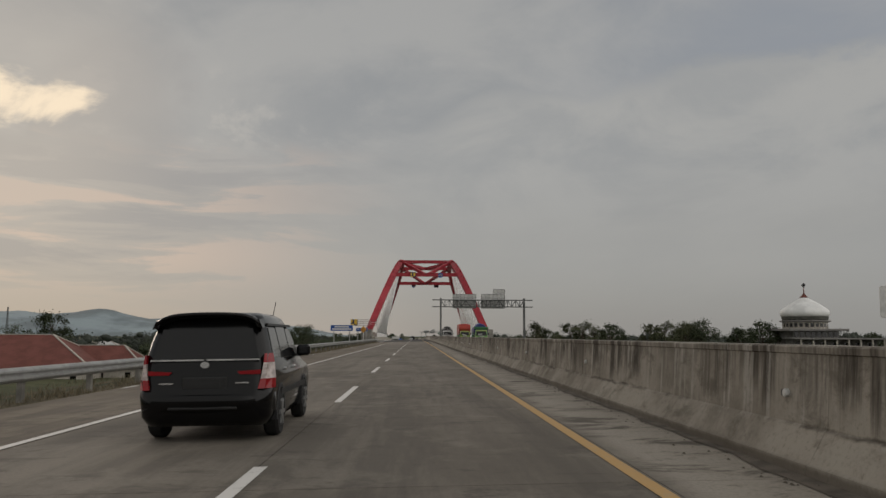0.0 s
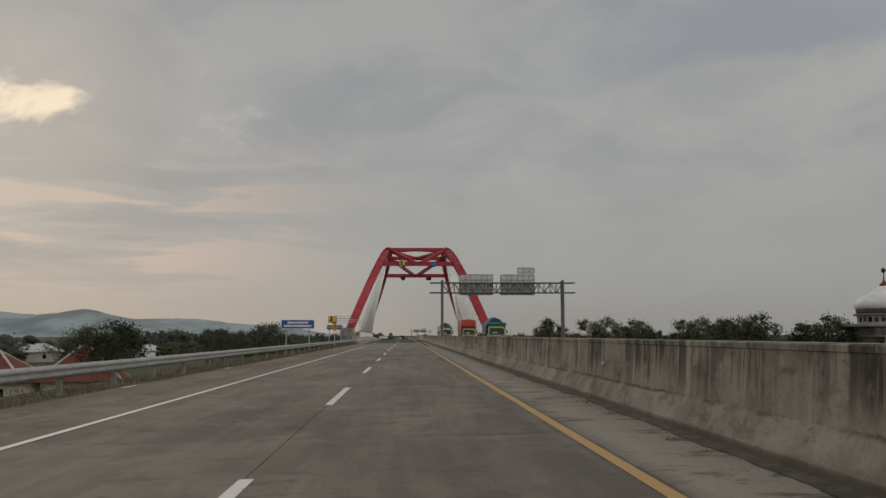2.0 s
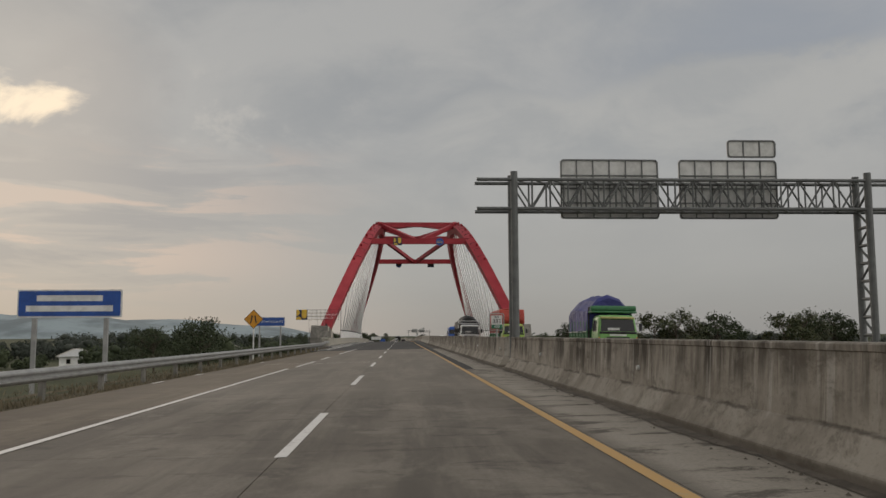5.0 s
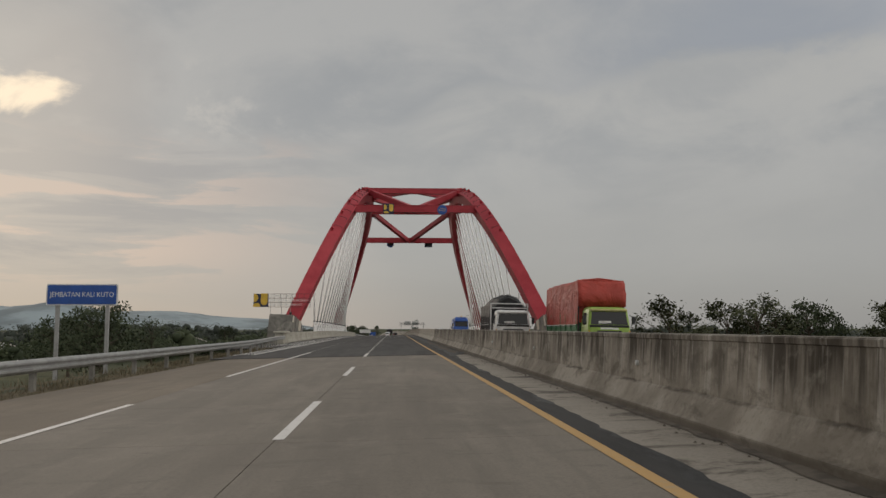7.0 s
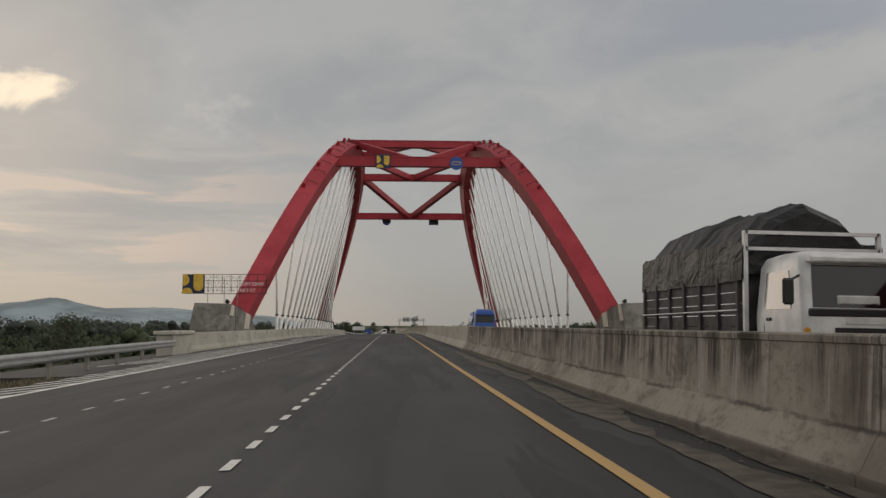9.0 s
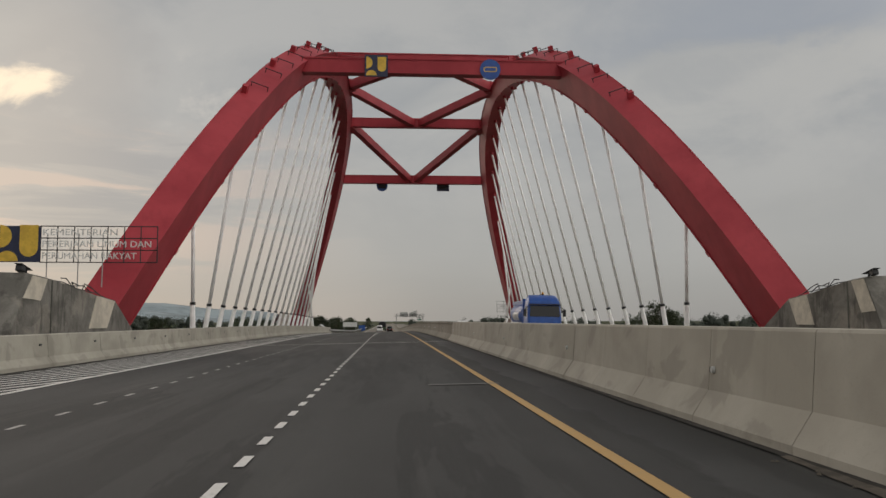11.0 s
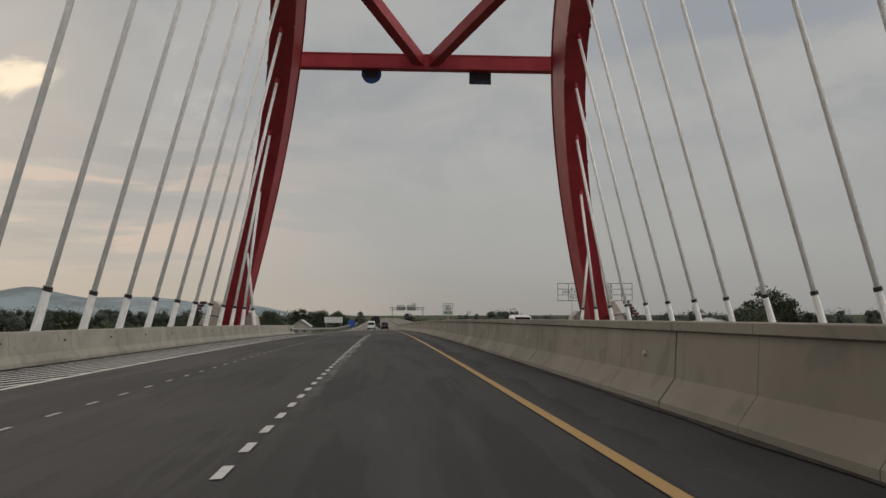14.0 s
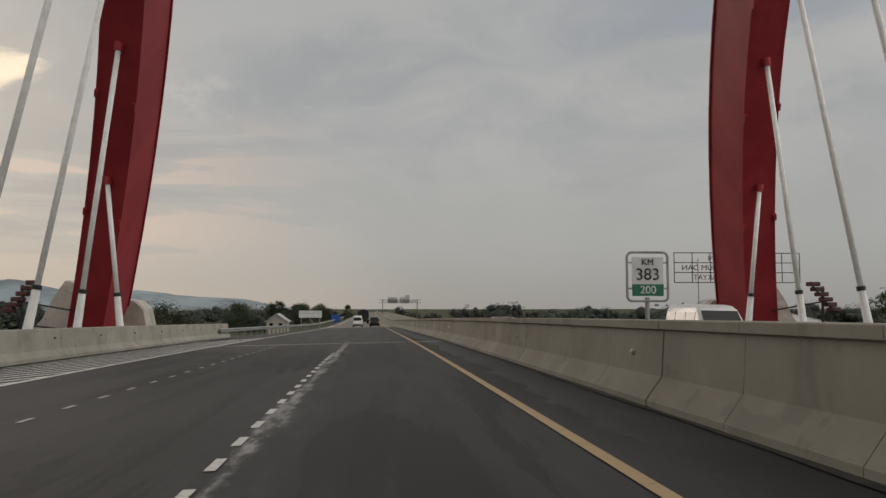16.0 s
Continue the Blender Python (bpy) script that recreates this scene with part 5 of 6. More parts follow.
            wheel(car, s * 0.79, y, 0.33, 0.21)
    rings = []
    for k in range(15):
        f = -1 + 2 * k / 14
        x, droop = 0.70 * f, 0.035 * f * f + 0.10 * abs(f) ** 7
        zt = 1.735 - droop
        y0 = 0.17 + 0.05 * f * f
        rings.append([(x, y0, zt - 0.055), (x, y0 - 0.015, zt - 0.03), (x, y0 + 0.02, zt - 0.01), (x, 0.70, zt - 0.005), (x, 0.70, zt - 0.06), (x, 0.34, zt - 0.10 - 0.05 * abs(f) ** 5)])
    Geo().sweep(rings).make("spoiler", CAR_BLACK, car, "dark roof spoiler", True)
    for s in (-1, 1):
        Geo().add([(s * 0.69, 0.22, 1.62), (s * 0.74, 0.22, 1.50), (s * 0.745, 0.42, 1.52), (s * 0.71, 0.52, 1.64), (s * 0.62, 0.24, 1.62), (s * 0.66, 0.23, 1.52), (s * 0.66, 0.42, 1.52), (s * 0.62, 0.52, 1.64)], [(0, 1, 2, 3), (4, 5, 6, 7), (0, 1, 5, 4), (1, 2, 6, 5), (2, 3, 7, 6), (3, 0, 4, 7)]).make("spoiler_side", CAR_BLACK, car)
    for s in (-1, 1):
        Geo().box(s * 0.37 - 0.35, s * 0.37 + 0.35, 0.095, 0.14, 1.075, 1.095).make("chrome_strip", CHROME, car)
    plate("badge", [(0.06 * math.cos(k * math.pi / 8), 0.042 * math.sin(k * math.pi / 8)) for k in range(16)], 0.075, 0.1, CHROME, car, "oval chrome badge", (0, 1.02))
    Geo().bbox(-0.30, 0.30, 0.05, 0.10, 0.68, 0.86, 0.02).make("plate_recess", PLASTIC, car)
    Geo().box(-0.21, 0.21, 0.040, 0.052, 0.72, 0.83).make("number_plate", PLASTIC, car)
    for x, w in ((-0.50, 0.09), (0.50, 0.09)):
        Geo().box(x - w, x + w, 0.06, 0.085, 0.77, 0.788).make("text_bar", CHROME, car)
    rings = []
    for k in range(25):
        f = -1 + 2 * k / 24
        x, y = 0.895 * f, -0.055 + 0.06 * f * f + 0.30 * abs(f) ** 9
        rings.append([(x, y + 0.07, 0.635), (x, y + 0.012, 0.62), (x, y, 0.57), (x, y + 0.005, 0.46), (x, y + 0.03, 0.42), (x, y + 0.10, 0.38), (x, 0.45, 0.38), (x, 0.45, 0.635)])
    Geo().sweep(rings).make("rear_bumper", CAR_BLACK, car, "", True)
    Geo().bbox(-0.45, 0.45, -0.058, 0.05, 0.44, 0.475, 0.012).make("bumper_slot", PLASTIC, car)
    Geo().beam((-0.28, 0.15, 1.13), (0.05, 0.14, 1.10), 0.02, 0.02).make("wiper", BLACK, car)
    Geo().tube((0.55, 2.3, 1.70), (0.62, 2.15, 1.93), 0.006, 5).make("antenna", BLACK, car)
    Geo().box(-0.70, 0.70, 0.5, 4.2, 0.18, 0.3).make("chassis", BLACK, car)
    return car


black_mpv(pose(-2.98, 3.35, deck_z(-3.1, 5), 0, -1.15, 0.6) @ Matrix.Scale(0.945, 4), "black minivan with red and clear tail lamps in the outer lane")
black_mpv(pose(-0.1, 459, deck_z(0, 461), 0, -1.15, 0) @ Matrix.Scale(0.945, 4), "black minivan far ahead in the inner lane")

def truck(m, paint, cover, label, top=3.7, ridge=0.25, length=7.5, boards=None, width=2.35, bulge=0.2, drop=0.16, skirt=1.52, flap=False):
    """A lorry that faces -y: cab in front, covered load behind."""
    t = thing("truck", label, "truck", "trucks", m)
    cab = [(0.55, 0.02, 1.75, 1.00), (0.70, 0.0, 1.8, 1.05), (1.35, 0.0, 1.8, 1.07), (1.50, 0.03, 1.8, 1.06), (2.20, 0.22, 1.78, 0.99), (2.34, 0.34, 1.7, 0.93), (2.40, 0.55, 1.5, 0.80)]
    hull(cab, [0.55, 0.62, 0.70, 1.0, 1.35, 1.5, 1.75, 2.0, 2.2, 2.28, 2.34, 2.40], 0.16).make("cab", paint, t, "", True)
    end_pane(cab, 0.93, 0.86, 1.52, 2.16, False, GLASS_DARK, t, "windshield")
    for s in (-1, 1):
        side_pane(cab, 0.45, 1.30, 1.50, 2.10, s, GLASS_DARK, t, "side_window", 0.18, 0.0)
        Geo().bbox(s * 0.78 - 0.17, s * 0.78 + 0.17, -0.03, 0.05, 0.80, 0.98, 0.03).make("headlight", LAMP_CLEAR, t)
        Geo().bbox(s * 1.25 - 0.09, s * 1.25 + 0.09, 0.12, 0.18, 1.55, 1.95, 0.03).make("mirror", BLACK, t)
        Geo().tube((s * 1.05, 0.2, 2.0), (s * 1.25, 0.15, 1.9), 0.02, 6).make("mirror_arm", BLACK, t)
        for y, w in ((0.95, 0.24), (length - 1.6, 0.46)):
            wheel(t, s * (width / 2 - 0.16), y, 0.46, w)
    Geo().bbox(-1.08, 1.08, -0.08, 0.1, 0.42, 0.66, 0.04).make("bumper", BLACK, t)
    Geo().box(-0.62, 0.62, -0.012, 0.03, 0.95, 1.22).make("grille", BLACK, t)
    for z in (1.28,):
        Geo().box(-0.45, 0.45, -0.014, 0.02, z, z + 0.09).make("text_bar", SIGN_WHITE, t)
    for s in (-1, 1):
        Geo().beam((s * 0.35, 0.06, 1.55), (s * 0.35 + 0.4, 0.02, 1.58), 0.02, 0.02).make("wiper", BLACK, t)
    # visor, dark window surround, lamp row and door seams
    Geo().bbox(-0.92, 0.92, 0.10, 0.30, 2.19, 2.30, 0.03).make("sun_visor", SIGN_WHITE if paint is TRUCK_WHITE else VISOR, t, "pale sun visor above the windscreen")
    Geo().bbox(-1.0, 1.0, -0.012, 0.06, 1.38, 1.50, 0.02).make("wiper_panel", PLASTIC, t, "dark panel below the windscreen")
    Geo().bbox(-0.55, 0.10, 0.02, 0.10, 1.56, 1.70, 0.02).make("dashboard", PANEL_GREY, t)
    for s in (-1, 1):
        Geo().bbox(s * 1.0 - 0.05, s * 1.0 + 0.05, 0.02, 0.12, 1.05, 1.22, 0.02).make("indicator", SIGN_AMBER, t, "orange corner lamp")
        side_pane(cab, 1.38, 1.40, 0.75, 2.1, s, BLACK, t, "door_gap", 0, 0, 0.006)
        Geo().bbox(s * 1.075 - 0.02, s * 1.075 + 0.02, 1.12, 1.28, 1.32, 1.37, 0.01).make("door_handle", BLACK, t)
    hw, y0, y1 = width / 2, 2.0, length
    if boards:
        rack = STAKE_GREY if paint is not TRUCK_WHITE else TRUCK_WHITE
        for s in (-1, 1):
            Geo().box(s * hw - 0.035, s * hw + 0.035, 1.82, 1.90, 0.9, 2.86).make("rack_post", rack, t)
        for z in (2.52, 2.80):
            Geo().box(-hw, hw, 1.82, 1.90, z, z + 0.06).make("rack_bar", rack, t)
        if not flap and paint is not TRUCK_WHITE:
            Geo().bbox(-hw - 0.05, hw + 0.05, 0.75, 1.80, 2.52, 2.62, 0.03).make("rack_shelf", boards, t, "dark green roof rack")
            Geo().tube((-hw - 0.05, 1.2, 2.76), (hw + 0.1, 1.25, 2.78), 0.16, 9).make("rolled_sheet", boards, t, "rolled dark sheet on the rack")
    Geo().box(-0.42, 0.42, 0.6, length, 0.62, 0.85).make("chassis", BLACK, t)
    Geo().box(-hw, hw, y0, y1, 0.85, 1.02).make("bed", BLACK, t)
    if boards:
        for s in (-1, 1):
            for k in range(5):
                Geo().box(s * hw - 0.03, s * hw + 0.03, y0, y1, 1.03 + 0.2 * k, 1.21 + 0.2 * k).make("side_board", boards, t)
            for k in range(7):
                y = y0 + 0.06 + (y1 - y0 - 0.12) * k / 6
                Geo().box(s * (hw + 0.05) - 0.03, s * (hw + 0.05) + 0.03, y - 0.05, y + 0.05, 0.9, 2.1).make("stake", boards, t)
        Geo().box(-hw, hw, y0 - 0.03, y0 + 0.03, 1.02, 2.2).make("headboard", boards, t)
    rnd = random.Random(len(label))
    rings = []
    n = 26
    seed = rnd.uniform(0, 50)
    for k in range(n + 1):
        y = y0 - 0.15 + (y1 - y0 + 0.3) * k / n
        sag = bulge * noise.noise((y * 0.9, seed, 0.3)) + 0.3 * bulge * noise.noise((y * 3, seed, 4.3))
        h = top + sag - (drop if k in (0, n) else 0)
        low = (skirt if boards else 1.15) + 0.25 * bulge * noise.noise((y * 1.4, seed, 9.1))
        b = [0.06 * noise.noise((y * 1.6 + j * 0.31, seed + 1.7 * j, 2.2)) for j in range(12)]
        rings.append([(-hw - 0.07 + b[0], y, low), (-hw - 0.06 + b[1], y, (low + h) / 2), (-hw - 0.03 + b[2], y, h - ridge - 0.12), (-hw + 0.12, y, h - ridge), (-hw * 0.55, y, h - ridge * 0.35 + b[3]), (-0.05, y, h + b[4]), (hw * 0.5, y, h - ridge * 0.3 + b[5]), (hw - 0.12, y, h - ridge), (hw + 0.03 + b[6], y, h - ridge - 0.12), (hw + 0.06 + b[7], y, (low + h) / 2), (hw + 0.07 + b[8], y, low), (hw - 0.05, y, low + 0.1), (-hw + 0.05, y, low + 0.1)])
    if flap:
        # front flap that hangs over the cab in loose folds
        fr = []
        for j in range(13):
            x = -hw - 0.05 + (2 * hw + 0.1) * j / 12
            f = 0.10 * noise.noise((x * 1.7, seed, 1.0))
            yf = y0 - 0.2
            fr.append([(x, yf + 0.1, top - 0.08), (x, yf - 0.16 + f, top - 0.28), (x, yf - 0.22 - f, top - 0.62), (x, yf - 0.42 + f, top - 0.80 + 0.5 * f), (x, yf - 0.35, 2.46 + 0.6 * f), (x, yf + 0.08, 2.50), (x, yf + 0.16, top - 0.12)])
        Geo().sweep(fr).make("tarpaulin_flap", cover, t, "", True)
    Geo().sweep(rings).make("tarpaulin", cover, t, "", False)
    for s in (-1, 1):
        Geo().tube((s * (hw + 0.11), y0, 1.5), (s * (hw + 0.11), y1, 1.47), 0.012, 4).make("rope", CABLE_WHITE, t, "thin pale rope")
    return t


truck(pose(-2.5, 512, deck_z(-2.5, 512), 0, 1.15, 180), TRUCK_MINT, TARP_BLACK, "green lorry with a dark cover driving far ahead", 3.3, 0.3, 7.0)


def on_far(x, y):
    return pose(x, y, deck_z(x, y), 0, 1.15, 0)


truck(on_far(10.9, 140.0), TRUCK_MINT, TARP_BLUE, "green lorry with a peaked blue tarpaulin over its load", 3.55, 0.75, 7.0, boards=WOOD_GREEN)
truck(on_far(10.15, 176.8), TRUCK_GREEN, TARP_RED, "lime green lorry with a tall red tarpaulin", 3.92, 0.10, 10.6, boards=WOOD_GREEN, bulge=0.07, drop=0.02, flap=True)
truck(on_far(6.75, 187.0), TRUCK_WHITE, TARP_BLACK, "white lorry with a rounded black tarpaulin and stake sides", 3.45, 0.75, 7.5, boards=STAKE_GREY, skirt=2.0)


def tanker(m, label):
    """A heavy blue tank lorry that faces -y."""
    t = thing("tank_truck", label, "truck", "trucks", m)
    cab = [(0.45, 0.05, 2.05, 1.12), (0.60, 0.0, 2.1, 1.18), (1.45, 0.0, 2.1, 1.20), (1.62, 0.04, 2.1, 1.19), (2.42, 0.20, 2.1, 1.13), (2.50, 0.16, 2.1, 1.12), (2.62, 0.20, 2.1, 1.10), (2.85, 0.48, 2.1, 1.04), (3.05, 0.95, 2.05, 0.94), (3.13, 1.35, 1.95, 0.80)]
    hull(cab, [0.45, 0.6, 1.0, 1.45, 1.62, 1.9, 2.2, 2.42, 2.5, 2.62, 2.74, 2.85, 2.95, 3.05, 3.13], 0.24).make("cab", TRUCK_BLUE, t, "", True)
    end_pane(cab, 1.06, 1.0, 1.60, 2.34, False, GLASS_DARK, t, "windshield")
    Geo().bbox(-1.1, 1.1, 0.02, 0.24, 2.38, 2.49, 0.03).make("sun_visor", NAVY, t, "dark visor above the windscreen")
    for s in (-1, 1):
        side_pane(cab, 0.45, 1.35, 1.58, 2.30, s, GLASS_DARK, t, "side_window", 0.12, 0.0)
        Geo().bbox(s * 0.85 - 0.22, s * 0.85 + 0.22, -0.03, 0.08, 0.72, 0.94, 0.04).make("headlight", LAMP_CLEAR, t)
        Geo().bbox(s * 1.38 - 0.1, s * 1.38 + 0.1, 0.05, 0.14, 1.62, 2.12, 0.03).make("mirror", BLACK, t)
        Geo().tube((s * 1.1, 0.25, 2.25), (s * 1.38, 0.1, 2.15), 0.02, 6).make("mirror_arm", BLACK, t)
        for y, w in ((1.1, 0.28), (5.6, 0.5), (6.9, 0.5)):
            wheel(t, s * 1.05, y, 0.5, w)
        # white water tank and its step on the flank
        rings = [[(s * (1.0 + q * 0.32 * math.cos(2 * math.pi * j / 16)), y, 1.66 + q * 0.36 * math.sin(2 * math.pi * j / 16)) for j in range(16)] for y, q in ((4.3, 0.85), (4.4, 1.0), (6.4, 1.0), (6.5, 0.85))]
        Geo().sweep(rings).make("side_tank", TRUCK_WHITE, t, "white side tank", True)
        Geo().box(s * 1.34 - 0.012, s * 1.34 + 0.012, 4.7, 6.1, 1.62, 1.78).make("text_bar", PANEL_GREY, t)
        Geo().bbox(s * 1.1 - 0.2, s * 1.1 + 0.2, 4.0, 6.6, 1.12, 1.22, 0.03).make("step", TRUCK_WHITE, t, "white step")
        Geo().box(s * 1.0 - 0.03, s * 1.0 + 0.03, 2.3, 8.3, 2.50, 2.78).make("top_rail", TRUCK_BLUE, t)
        Geo().box(s * 1.205 - 0.01, s * 1.205 + 0.01, 3.1, 3.9, 1.98, 2.04).make("text_bar", SIGN_WHITE, t)
    rings = [[(q * 1.2 * math.copysign(abs(math.cos(a)) ** 0.7, math.cos(a)), y, 1.78 + q * 0.86 * math.copysign(abs(math.sin(a)) ** 0.8, math.sin(a))) for a in [2 * math.pi * j / 32 for j in range(32)]] for y, q in ((2.4, 0.9), (2.5, 1.0), (5.4, 1.0), (8.2, 1.0), (8.4, 0.9))]
    Geo().sweep(rings).make("tank", TRUCK_BLUE, t, "blue tank with an oval end", True)
    Geo().bbox(-1.22, 1.22, 2.12, 2.36, 0.9, 2.86, 0.04).make("front_wall", TRUCK_BLUE, t)
    Geo().bbox(-1.15, 1.15, -0.08, 0.15, 0.35, 0.62, 0.04).make("bumper", TRUCK_BLUE, t)
    Geo().box(-0.75, 0.75, -0.015, 0.03, 0.8, 1.15).make("grille", BLACK, t)
    Geo().box(-0.42, 0.42, 0.6, 8.3, 0.6, 0.95).make("chassis", BLACK, t)
    for s in (-1, 1):
        Geo().beam((s * 0.4, 0.03, 1.62), (s * 0.4 + 0.45, 0.0, 1.66), 0.02, 0.02).make("wiper", BLACK, t)
    Geo().tube((0.1, 1.5, 3.08), (0.1, 1.5, 3.2), 0.1, 10).make("beacon_base", BLACK, t)
    Geo().tube((0.1, 1.5, 3.2), (0.1, 1.5, 3.36), 0.08, 10, 0.06).make("beacon", SIGN_AMBER, t, "amber roof beacon")
    return t


tanker(on_far(10.2, 271.5), "blue tank lorry with a sloping cab roof and white side tank")

VAN = [(0.25, 0.05, 4.6, 0.82), (0.40, 0.0, 4.7, 0.86), (0.95, 0.05, 4.7, 0.87), (1.10, 0.55, 4.66, 0.86), (1.75, 1.15, 4.5, 0.78), (1.90, 1.45, 4.4, 0.70), (1.95, 1.8, 4.2, 0.6)]


def van(m, label, rear=False):
    """A white van that faces -y, or +y when seen from behind."""
    v = thing("van", label, "van", "cars", m)
    hull(VAN, [0.25, 0.32, 0.40, 0.7, 0.95, 1.02, 1.10, 1.3, 1.5, 1.75, 1.83, 1.90, 1.95], 0.2).make("body", CAR_WHITE, v, "", True)
    end_pane(VAN, 0.74, 0.68, 1.15, 1.72, False, GLASS_DARK, v, "windshield")
    end_pane(VAN, 0.74, 0.66, 1.12, 1.70, True, GLASS_DARK, v, "rear_window")
    for s in (-1, 1):
        for ya, yb in ((1.35, 2.2), (2.3, 3.3), (3.4, 4.3)):
            side_pane(VAN, ya, yb, 1.15, 1.65, s, GLASS_DARK, v, "side_window")
        for y in (0.9, 3.8):
            wheel(v, s * 0.76, y, 0.33, 0.2)
        if rear:
            Geo().bbox(s * 0.78 - 0.06, s * 0.78 + 0.06, 4.66, 4.74, 0.75, 1.05, 0.02).make("tail_lamp", LAMP_RED, v, "red tail lamp")
    if rear:
        Geo().bbox(-0.84, 0.84, 4.6, 4.78, 0.28, 0.52, 0.04).make("bumper", PLASTIC, v, "dark rear bumper")


van(on_far(10.3, 335.5) @ Matrix.Scale(0.86, 4), "white van on the opposite carriageway")
van(pose(-3.0, 462, deck_z(-3.0, 460), 0, 1.15, 180), "white van with a dark rear window driving far ahead", True)


# ---- trees ----
def tree_parts(seed, height, spread, clumps, leaves, leaf, trunk_h=0.3):
    """Meshes of a trunk with limbs and of a crown made of leaf clumps."""
    rnd = random.Random(seed)
    wood, crown = Geo(), Geo()
    base_r = height * 0.022
    lean = Vector((rnd.uniform(-0.06, 0.06), rnd.uniform(-0.06, 0.06), 1))
    fork = lean * height * trunk_h
    wood.tube((0, 0, -0.4), fork, base_r * 1.2, 8, base_r * 0.8)
    wood.tube(fork, lean * height * 0.85, base_r * 0.8, 6, base_r * 0.15)
    for k in range(clumps):
        a = rnd.uniform(0, 2 * math.pi)
        f = rnd.uniform(0.0, 1.0)
        z = height * (trunk_h + (1 - trunk_h) * (0.12 + 0.85 * f))
        reach = spread * (math.sin(math.pi * (0.22 + 0.68 * f))) * rnd.uniform(0.35, 1.05)
        c = Vector((math.cos(a) * reach, math.sin(a) * reach, z))
        root = lean * (height * (trunk_h + (1 - trunk_h) * 0.6 * f))
        wood.tube(root, c, base_r * 0.28, 5, base_r * 0.08)
        size = spread * rnd.uniform(0.16, 0.34)
        for _ in range(leaves):
            d = Vector((rnd.gauss(0, 1), rnd.gauss(0, 1), rnd.gauss(0, 0.7)))
            p = c + d * size * 0.55
            u = Vector((rnd.gauss(0, 1), rnd.gauss(0, 1), rnd.gauss(0, 1))).normalized() * leaf * rnd.uniform(0.6, 1.3)
            w = u.orthogonal().normalized() * leaf * rnd.uniform(0.3, 0.6)
            crown.add([p - u, p + w, p + u, p - w], [(0, 1, 2, 3)])
    return wood, crown


TREES = {}


def tree(x, y, height, spread, label, seed, leaf_mat=None, dense=1.0):
    key = (seed, height, spread)
    at = pose(x, y, land_z(x, y), 0, 0, (seed * 77 + x * 13) % 360)
    if key in TREES:
        ob = copy_thing(TREES[key], at)
        return ob
    t = thing("tree", label, "tree", "trees beside the motorway", at)
    w, c = tree_parts(seed, height, spread, int(40 * dense), 62, height * 0.023)
    w.make("trunk", BARK, t)
    c.make("crown", leaf_mat or LEAF_A, t)
    TREES[key] = t
    return t


DARK_TREE, THIN_TREE, BUSHY = "dark green broad-leaved tree with an uneven crown", "thin open tree with sparse leaves", "dense bushy tree beside the fields"
for x, y, h, sp, lab, sd in (
        (36, 247.5, 12.0, 4.2, THIN_TREE, 1), (42.5, 252, 10.3, 3.8, THIN_TREE, 7), (47.5, 256, 11.4, 4.2, THIN_TREE, 8), (51, 252, 12.0, 4.2, THIN_TREE, 1), (55, 256, 10.3, 3.8, THIN_TREE, 7), (60.5, 257, 11.2, 4.4, DARK_TREE, 3), (73, 256, 11.4, 4.2, THIN_TREE, 8), (78, 258, 12.0, 4.2, THIN_TREE, 1), (86, 262, 11.2, 4.4, DARK_TREE, 3),
        (90, 284, 10.3, 3.8, THIN_TREE, 7), (98, 292, 11.2, 4.4, DARK_TREE, 3),
        (88, 207, 11.2, 4.4, DARK_TREE, 3), (81.5, 206, 9.6, 3.6, DARK_TREE, 2), (70.5, 202, 11.2, 4.4, DARK_TREE, 3), (66, 200, 10.3, 3.8, THIN_TREE, 7), (121, 216, 8.0, 3.4, DARK_TREE, 9), (46, 372, 7.6, 3.2, DARK_TREE, 2), (58, 396, 11.2, 4.4, DARK_TREE, 3), (70, 420, 9.6, 3.6, DARK_TREE, 2)):
    tree(x, y, h, sp, lab, sd, LEAF_B if lab is THIN_TREE else LEAF_A, 0.8 if lab is THIN_TREE else 1.25)
for x, y, h, sp, sd in (
        (-46, 160, 9.0, 4.6, 4), (-50, 165, 8.2, 4.2, 5),
        (-50, 268, 9.0, 4.6, 4), (-46, 272, 8.2, 4.2, 5), (-54, 274, 9.0, 4.6, 4),
        (-70, 158, 11.0, 4.4, 10), (-79, 160, 8.2, 4.2, 5),
        (-38.6, 147.4, 9.2, 4.4, 15), (-31.2, 226.3, 9.4, 4.8, 16), (-45.8, 297, 9.0, 4.6, 4), (-37, 548, 9.6, 4.4, 17), (-30.5, 585, 10.5, 4.2, 18), (-22.5, 575, 9.6, 4.4, 17), (-17.5, 590, 8.4, 3.6, 19), (-36, 462, 8.2, 4.2, 5), (-44, 470, 9.0, 4.6, 4), (-58, 430, 9.0, 4.6, 4)):
    tree(x, y, h, sp, BUSHY, sd, LEAF_A, 1.6 if sd > 14 else 1.0)
tree(-13.2, 760, 6.8, 2.3, "lone roadside tree with a flat crown on a bare trunk", 21, LEAF_A)


